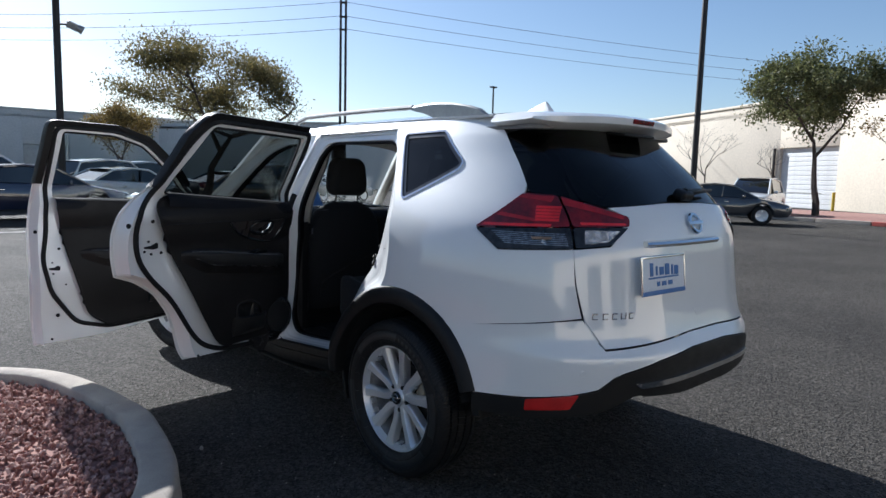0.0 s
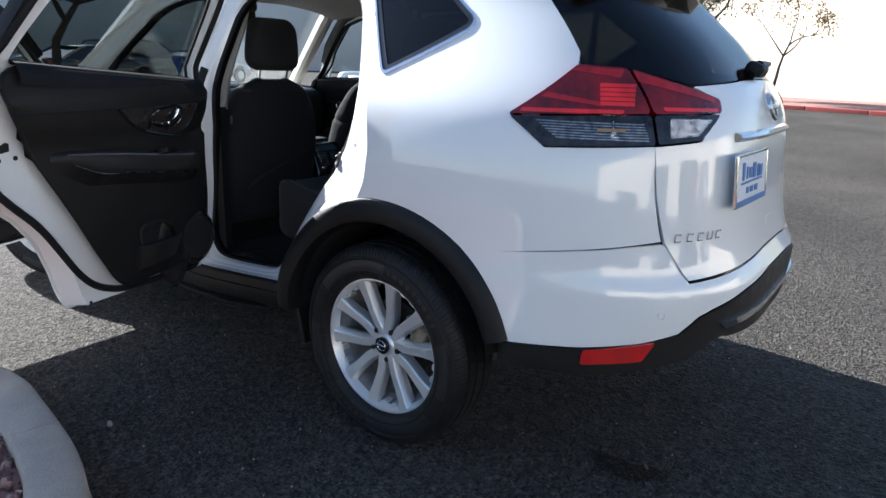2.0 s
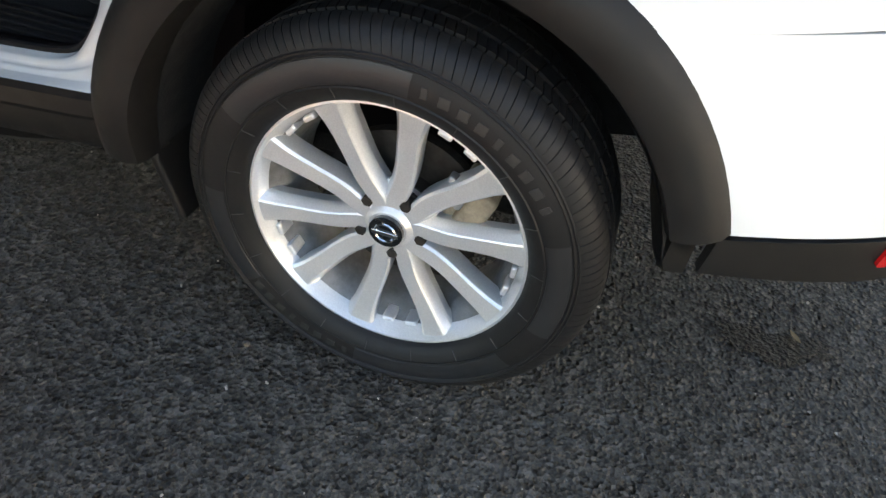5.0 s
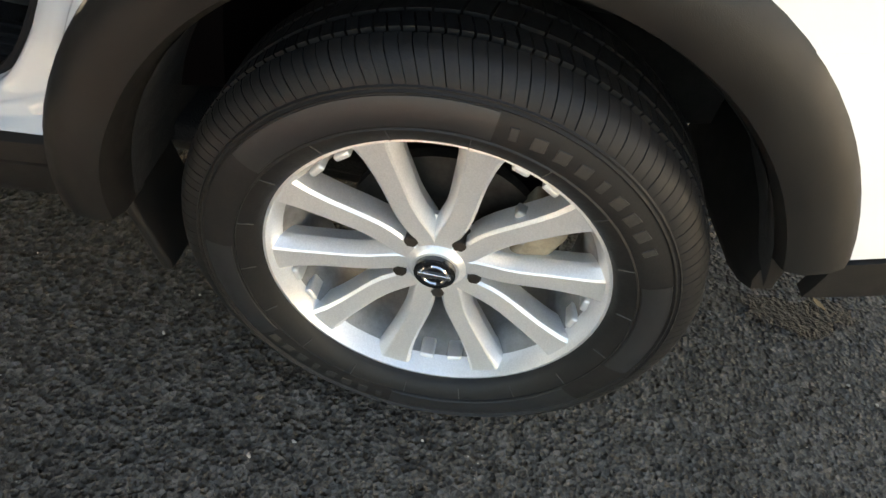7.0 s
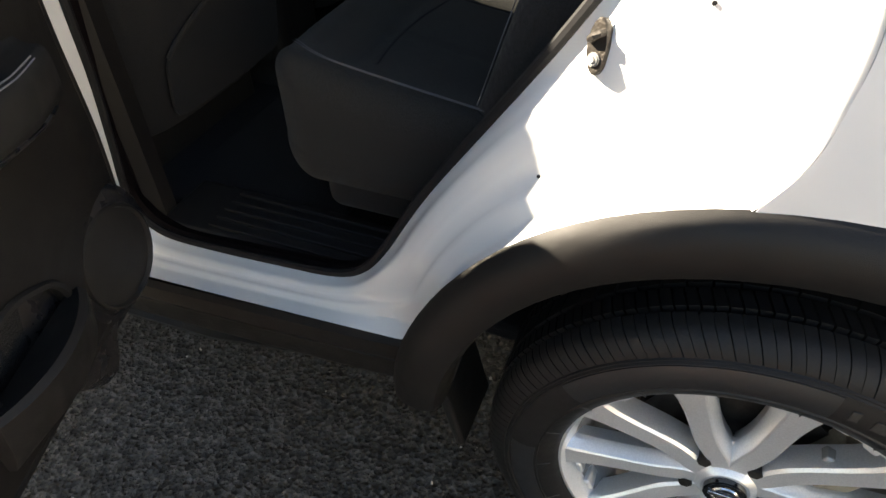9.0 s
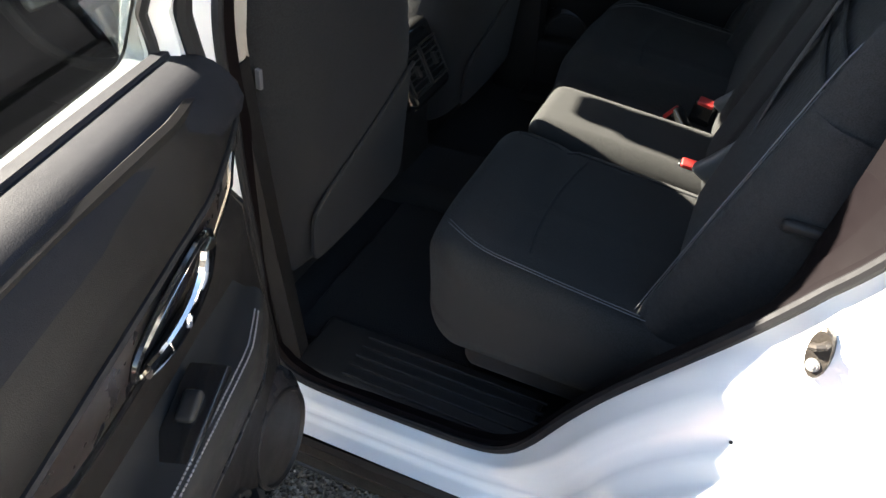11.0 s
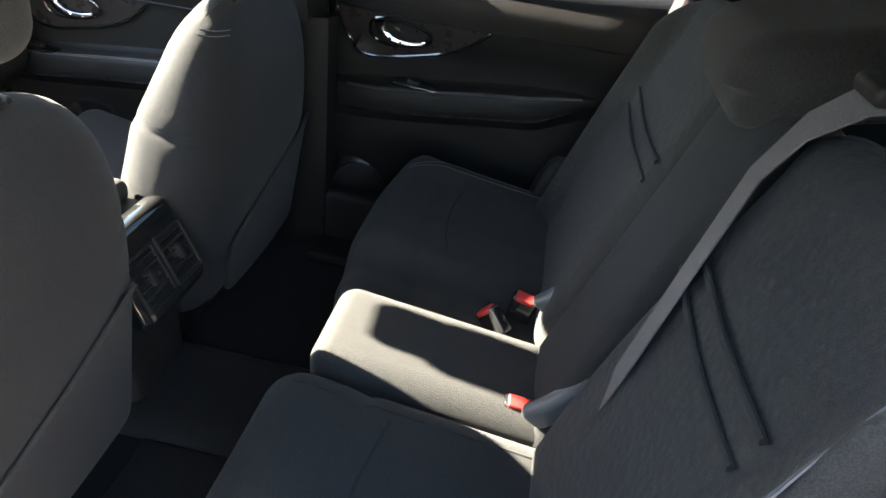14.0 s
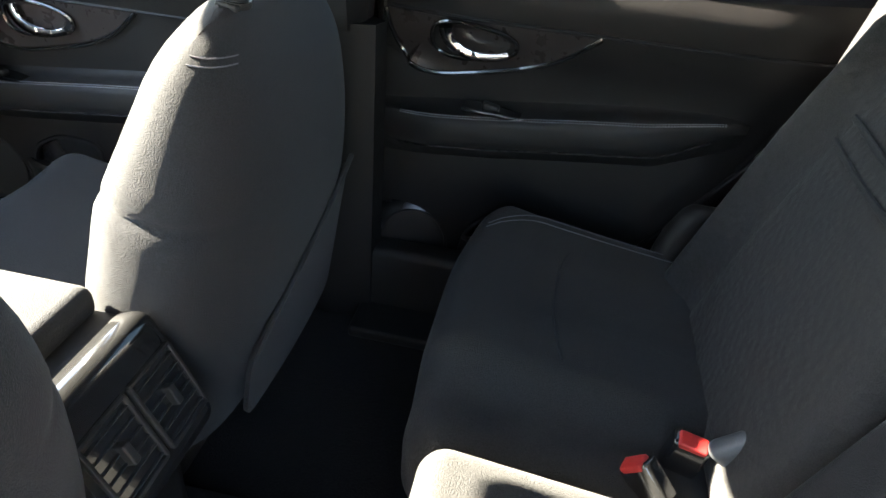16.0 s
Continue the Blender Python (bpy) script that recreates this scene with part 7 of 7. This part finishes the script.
light_pole(1.45, 17.2, 9.0, 0.095, 5.05)
light_pole(17.4, 7.7, 9.5, 0.10)
light_pole(40.5, 38.5, 9.6, 0.09)
WIRE_RUN = [(-8.0, 90.0), (30.0, 47.0), (112.0, 12.5)]
for x, y in WIRE_RUN:
    u = thing("utility_pole", "tall dark twin-shaft utility pole", "utility pole", pose(x, y, 0, 0, 0, -35), group="utility poles")
    for dx in (-0.22, 0.22):
        part("shaft", move(cyl(0.13, 17.6, 10, "Z", 0.10), pose(dx, 0, 8.8)), POLE, u)
    for z in (16.4, 15.2, 14.1):
        part("cross_arm", move(rbox((0.7, 0.16, 0.14), 0.02), pose(0, 0, z)), POLE, u)
lines = thing("power_line", "three thin overhead power lines between poles", "cable")
for z in (16.5, 15.3, 14.2):
    for (xa, ya), (xb, yb) in zip(WIRE_RUN, WIRE_RUN[1:]):
        pts = [(xa + (xb - xa) * k / 24, ya + (yb - ya) * k / 24, z - 1.1 * (1 - (2 * k / 24 - 1) ** 2)) for k in range(25)]
        part("wire", tube(pts, 0.020, 5), WIRE, lines)
for x, y in ((2.9, 24.5), (3.4, 25.5)):
    s = thing("sign_post", "thin grey sign post between parked cars", "post", pose(x, y, 0))
    part("post", move(cyl(0.03, 2.6, 8, "Z"), pose(0, 0, 1.3)), GALV, s)

# ---- buildings
def wall_box(name, a, b, height, depth, mat, label, openings=()):
    """A long wall block from a to b."""
    t = thing(name, label, "building")
    a, b = Vector(a), Vector(b)
    d = (b - a).normalized()
    n = Vector((-d.y, d.x))
    length = (b - a).length
    at = Matrix(((d.x, n.x, 0, a.x), (d.y, n.y, 0, a.y), (0, 0, 1, 0), (0, 0, 0, 1)))
    t.matrix_basis = at
    edges = sorted({0.0, length, *[o[0] for o in openings], *[o[1] for o in openings]})
    bm = None
    for x0, x1 in zip(edges, edges[1:]):
        op = next((o for o in openings if o[0] <= x0 and x1 <= o[1]), None)
        z0 = op[2] if op else 0.0
        bx = move(rbox((x1 - x0, 0.4, height - z0), 0.01, 1, 1), pose((x0 + x1) / 2, 0.2, (height + z0) / 2))
        bm = bx if bm is None else join(bm, bx)
    part("wall", bm, mat, t, angle=0.5)
    part("roof", move(rbox((length, depth, 0.3), 0.02, 1, 1), pose(length / 2, depth / 2, height - 0.6)), mat, t)
    for x0, y0, x1, y1 in ((0.2, 0.4, 0.2, depth), (length - 0.2, 0.4, length - 0.2, depth), (0, depth, length, depth)):
        part("wall", move(rbox((max(x1 - x0, 0.4), max(y1 - y0, 0.4), height), 0.01, 1, 1), pose((x0 + x1) / 2, (y0 + y1) / 2, height / 2)), mat, t)
    part("coping", move(rbox((length + 0.2, 0.6, 0.18), 0.03, 1, 1), pose(length / 2, 0.2, height + 0.06)), mat, t)
    return t, length


far, ln = wall_box("warehouse", (-60, 78), (34, 70), 6.9, 25, WALL_GREY, "long grey concrete warehouse in its own shade", ((70, 74, 3.6), (84, 87, 2.4)))
for x0, x1, z in ((70, 74, 3.6), (84, 87, 2.4)):
    part("door", move(rbox((x1 - x0, 0.06, z), 0.01), pose((x0 + x1) / 2, 0.32, z / 2)), GALV, far)
for x in (60, 64, 78, 81):
    part("window", move(rbox((1.8, 0.10, 1.0), 0.02), pose(x, -0.02, 4.9)), QUARTER_GLASS, far)
pale, ln2 = wall_box("stucco_building", (52.0, 30.6), (33.0, -4.2), 7.0, 22, WALL_CREAM, "cream stucco building in full sun with a white roll-up door", ((18.2, 23.0, 3.9),))
dr = part("roll_door", None or rbox((4.8, 0.08, 3.9), 0.01), DOOR_WHITE, pale, "white roll-up door", m=pose(20.6, 0.30, 1.95))
for k in range(13):
    part("door_slat", rbox((4.7, 0.03, 0.27), 0.012), DOOR_WHITE, dr, m=pose(0, -0.05, -1.8 + 0.3 * k))
part("bollard", move(cyl(0.09, 1.1, 14, "Z"), pose(23.8, -0.9, 0.55)), YELLOW, pale)
part("rain_pipe", move(cyl(0.09, 3.9, 10, "Z"), pose(17.9, -0.12, 1.95)), POLE, pale)
part("door_rail", tube([(18.0, -1.2, 1.0), (23.2, -1.2, 1.0)], 0.03, 6), GALV, pale)
wall_box("rear_block", (20, 74), (52.0, 30.6), 6.6, 10, WALL_GREY, "grey wall of a farther building")
# unseen sunlit wall added behind the camera for bounce light and paint reflections
hall, _ = wall_box("bounce_wall", (26, -24), (-34, -24), 6.5, 14, WALL_CREAM, "unseen cream wall added behind the camera to reflect sun", ((20, 26, 3.0), (30, 36, 3.0)))
for x0 in (20, 30):
    part("dark_wall_panel", move(rbox((6.0, 0.08, 3.0), 0.01), pose(x0 + 3, 0.3, 1.5)), QUARTER_GLASS, hall)
# planting strip and kerb before the pale wall
strip = part("planting_strip", move(rbox((9.5, 26, 0.14), 0.02, 2, 1), pose(30.4, 6.5, 0.05, 0, 0, -8)), GRAVEL, None)
tagged(strip, "reddish gravel planting strip along the wall", "gravel", kind="structure")
for k in range(13):
    y = -6.5 + 2.0 * k
    o = part("kerb_stone", move(rbox((0.16, 1.98, 0.17), 0.02), pose(25.4 + 0.139 * (y - 6.5) * 1.0, y, 0.07, 0, 0, -8)), RED_KERB if y < 4.6 else CONCRETE, kerb)

# ---- parked vehicles
def car_wheel(r, w=0.2):
    return join(lathe([(-w / 2, r * 0.62), (-w / 2, r * 0.92), (-w * 0.38, r), (w * 0.38, r), (w / 2, r * 0.92), (w / 2, r * 0.62)], 28))


def parked_car(kind, colour, m, label):
    body_m = paint("car_paint", colour, 0.28)
    t = thing("parked_car", label, "car", m, group="parked cars")
    if kind == "sedan":
        L, W, H, belt, base = 4.7, 0.90, 1.43, 0.92, 0.30
        low = [(-2.35, 0.55, 0.98), (-2.2, 0.35, 1.02), (-1.4, base, 1.0), (0, base, 0.95), (1.2, base, 0.93), (1.9, 0.28, 0.80), (2.25, 0.30, 0.70), (2.35, 0.45, 0.62)]
        top = [(-1.75, 1.0, 0.72), (-0.95, 1.36, 0.60), (-0.2, 1.43, 0.60), (0.45, 1.38, 0.60), (1.25, 0.95, 0.72)]
        axle, r = 1.38, 0.33
    elif kind == "truck":
        L, W, H, belt, base = 5.4, 0.98, 1.95, 1.2, 0.55
        low = [(-2.7, 0.65, 1.22), (-2.6, 0.6, 1.25), (-1.4, base, 1.25), (0, base, 1.2), (1.2, base, 1.18), (1.9, 0.55, 1.15), (2.55, 0.55, 1.10), (2.7, 0.62, 1.0)]
        top = [(-0.9, 1.22, 0.80), (-0.75, 1.85, 0.68), (0.0, 1.93, 0.68), (0.6, 1.88, 0.68), (1.35, 1.2, 0.80)]
        axle, r = 1.65, 0.42
    else:
        L, W, H, belt, base = 4.7, 0.93, 1.74, 1.05, 0.34
        low = [(-2.35, 0.6, 1.05), (-2.25, 0.42, 1.1), (-1.4, base, 1.1), (0, base, 1.06), (1.2, base, 1.04), (1.8, 0.34, 1.0), (2.25, 0.36, 0.90), (2.35, 0.5, 0.78)]
        top = [(-2.22, 1.08, 0.78), (-1.85, 1.62, 0.66), (-0.6, 1.74, 0.66), (0.35, 1.70, 0.65), (1.25, 1.05, 0.78)]
        axle, r = 1.36, 0.36
    rows = []
    for k in range(33):
        y = low[0][0] + (low[-1][0] - low[0][0]) * k / 32
        z0, z1 = float(np.interp(y, [p[0] for p in low], [p[1] for p in low])), float(np.interp(y, [p[0] for p in low], [p[2] for p in low]))
        e = max(0, abs(y) - (L / 2 - 0.55)) / 0.55
        w = W * (1 - 0.30 * e**2.4)
        for c in (-axle, axle):
            if abs(y - c) < r * 1.12:
                z0 = max(z0, 0.02 + r + math.sqrt(max(0, (r * 1.12) ** 2 - (y - c) ** 2)))
        z0 = min(z0, z1 - 0.1)
        half = [(w * 0.93, z0), (w, z0 + (z1 - z0) * 0.30), (w * 0.995, z0 + (z1 - z0) * 0.68), (w * 0.93, z1 - 0.03), (w * 0.80, z1), (w * 0.3, z1 + 0.03)]
        rows.append([(-x, y, z) for x, z in half] + [(x, y, z) for x, z in half[::-1]])
    part("body", loft(rows, True, True), body_m, t)
    part("underside", move(rbox((W * 1.5, L * 0.86, 0.2), 0.04), pose(0, 0, base + 0.1)), DARK_HOLE, t)
    part("glasshouse", loft([[(-w * 1.01, y0, 0) for w, y0 in ()] or [(-w, y, z - 0.03), (w, y, z - 0.03), (w * 1.12, y, belt - 0.02), (-w * 1.12, y, belt - 0.02)] for y, z, w in top], True, True), QUARTER_GLASS, t, "dark windows")
    rf = [(y, z, w) for y, z, w in top if z > belt + 0.25]
    part("roof", loft([[(-w * 1.02, y, z - 0.06), (-w * 0.9, y, z - 0.005), (0, y, z + 0.02), (w * 0.9, y, z - 0.005), (w * 1.02, y, z - 0.06)] for y, z, w in rf], False), body_m, t)
    for sx in (-1, 1):
        for (ya, za, wa), (yb, zb, wb) in zip(top, top[1:]):
            part("window_rail", tube([(sx * wa * 1.02, ya, za - 0.035), (sx * wb * 1.02, yb, zb - 0.035)], 0.035, 6), body_m, t)
        ym = 0.1 if kind != "truck" else -0.1
        part("pillar", tube([(sx * 0.63 if kind != "truck" else sx * 0.70, ym, H - 0.08), (sx * W * 0.80, ym - 0.06, belt)], 0.035, 6), GLOSS_BLACK, t)
        for c in (-axle, axle):
            w = part("wheel", car_wheel(r), RUBBER, t, m=pose(sx * (W - 0.10), c, r))
            part("rim", join(lathe([(-0.095, r * 0.62), (-0.09, r * 0.55), (-0.06, r * 0.2), (-0.07, 0.0)], 24), *[move(rbox((0.02, 0.045, r * 0.45), 0.006), Matrix.Rotation(radians(72 * q), 4, "X") @ pose(-0.092, 0, r * 0.36)) for q in range(5)]), ALLOY, w, m=pose(0, 0, 0, 0, 0, 0 if sx < 0 else 180))
        part("headlamp", move(rbox((0.34, 0.20, 0.13), 0.04), pose(sx * (W - 0.26), L / 2 - 0.16, low[-2][2] - 0.10, 0, 0, -sx * 24)), LENS_CLEAR, t)
        part("tail_lamp", move(rbox((0.26, 0.14, 0.18), 0.04), pose(sx * (W - 0.24), -L / 2 + 0.10, low[1][2] - 0.16, 0, 0, sx * 16)), LENS_RED, t)
        part("door_mirror", move(rbox((0.18, 0.09, 0.13), 0.04), pose(sx * (W + 0.06), 0.75 if kind != "truck" else 0.9, belt + 0.06)), body_m, t)
        for yh in (-0.75, 0.2):
            part("door_handle", move(rbox((0.02, 0.16, 0.03), 0.008), pose(sx * (W + 0.002), yh, belt - 0.13)), CHROME, t)
    part("grille", move(rbox((0.9, 0.06, 0.18), 0.03), pose(0, L / 2 - 0.02, low[-1][2] - 0.06)), GLOSS_BLACK, t)
    return t


parked_car("sedan", (0.012, 0.016, 0.040), pose(0.75, 17.5, 0, 0, 0, -90), "dark blue saloon parked side-on")
parked_car("suv", (0.75, 0.75, 0.74), pose(0.4, 22.4, 0, 0, 0, -86), "white SUV in the parked row")
parked_car("sedan", (0.66, 0.67, 0.68), pose(4.3, 21.6, 0, 0, 0, -68), "silver saloon in the parked row")
parked_car("suv", (0.72, 0.72, 0.71), pose(4.9, 25.6, 0, 0, 0, -64), "white SUV between silver cars in the parked row")
parked_car("suv", (0.62, 0.63, 0.64), pose(7.4, 28.6, 0, 0, 0, -70), "silver SUV in the parked row")
parked_car("sedan", (0.70, 0.70, 0.69), pose(4.6, 33.0, 0, 0, 0, -88), "white saloon far in the row")
parked_car("sedan", (0.018, 0.018, 0.020), pose(8.6, 22.0, 0, 0, 0, -74), "black saloon in the parked row")
parked_car("suv", (0.03, 0.03, 0.032), pose(11.6, 24.4, 0, 0, 0, -78), "black SUV in the parked row")
parked_car("sedan", (0.35, 0.36, 0.37), pose(15.5, 26.0, 0, 0, 0, -80), "grey saloon in the parked row")
parked_car("sedan", (0.05, 0.05, 0.052), pose(20.9, 8.4, 0, 0, 0, -153), "dark grey saloon parked by the kerb")
parked_car("suv", (0.78, 0.78, 0.77), pose(27.4, 9.7, 0, 0, 0, 100), "white SUV beside the planting strip")
parked_car("truck", (0.42, 0.45, 0.36), pose(11.25, -2.12, 0, 0, 0, -90), "pale green pickup with coarse off-road tyres")
# unseen cars added behind the camera to be mirrored in the paint
for k, (x, kind, c, lab) in enumerate(((-16, "suv", (0.60, 0.61, 0.62), "unseen silver SUV added for reflections"), (-12.5, "sedan", (0.04, 0.04, 0.045), "unseen black saloon added for reflections"), (-6.5, "sedan", (0.70, 0.70, 0.69), "unseen white saloon added for reflections"), (3.5, "suv", (0.10, 0.02, 0.02), "unseen dark red SUV added for reflections"), (7.0, "suv", (0.72, 0.72, 0.71), "unseen white SUV added for reflections"))):
    parked_car(kind, c, pose(x, -18.5, 0, 0, 0, 180 if k % 2 else 0), lab)
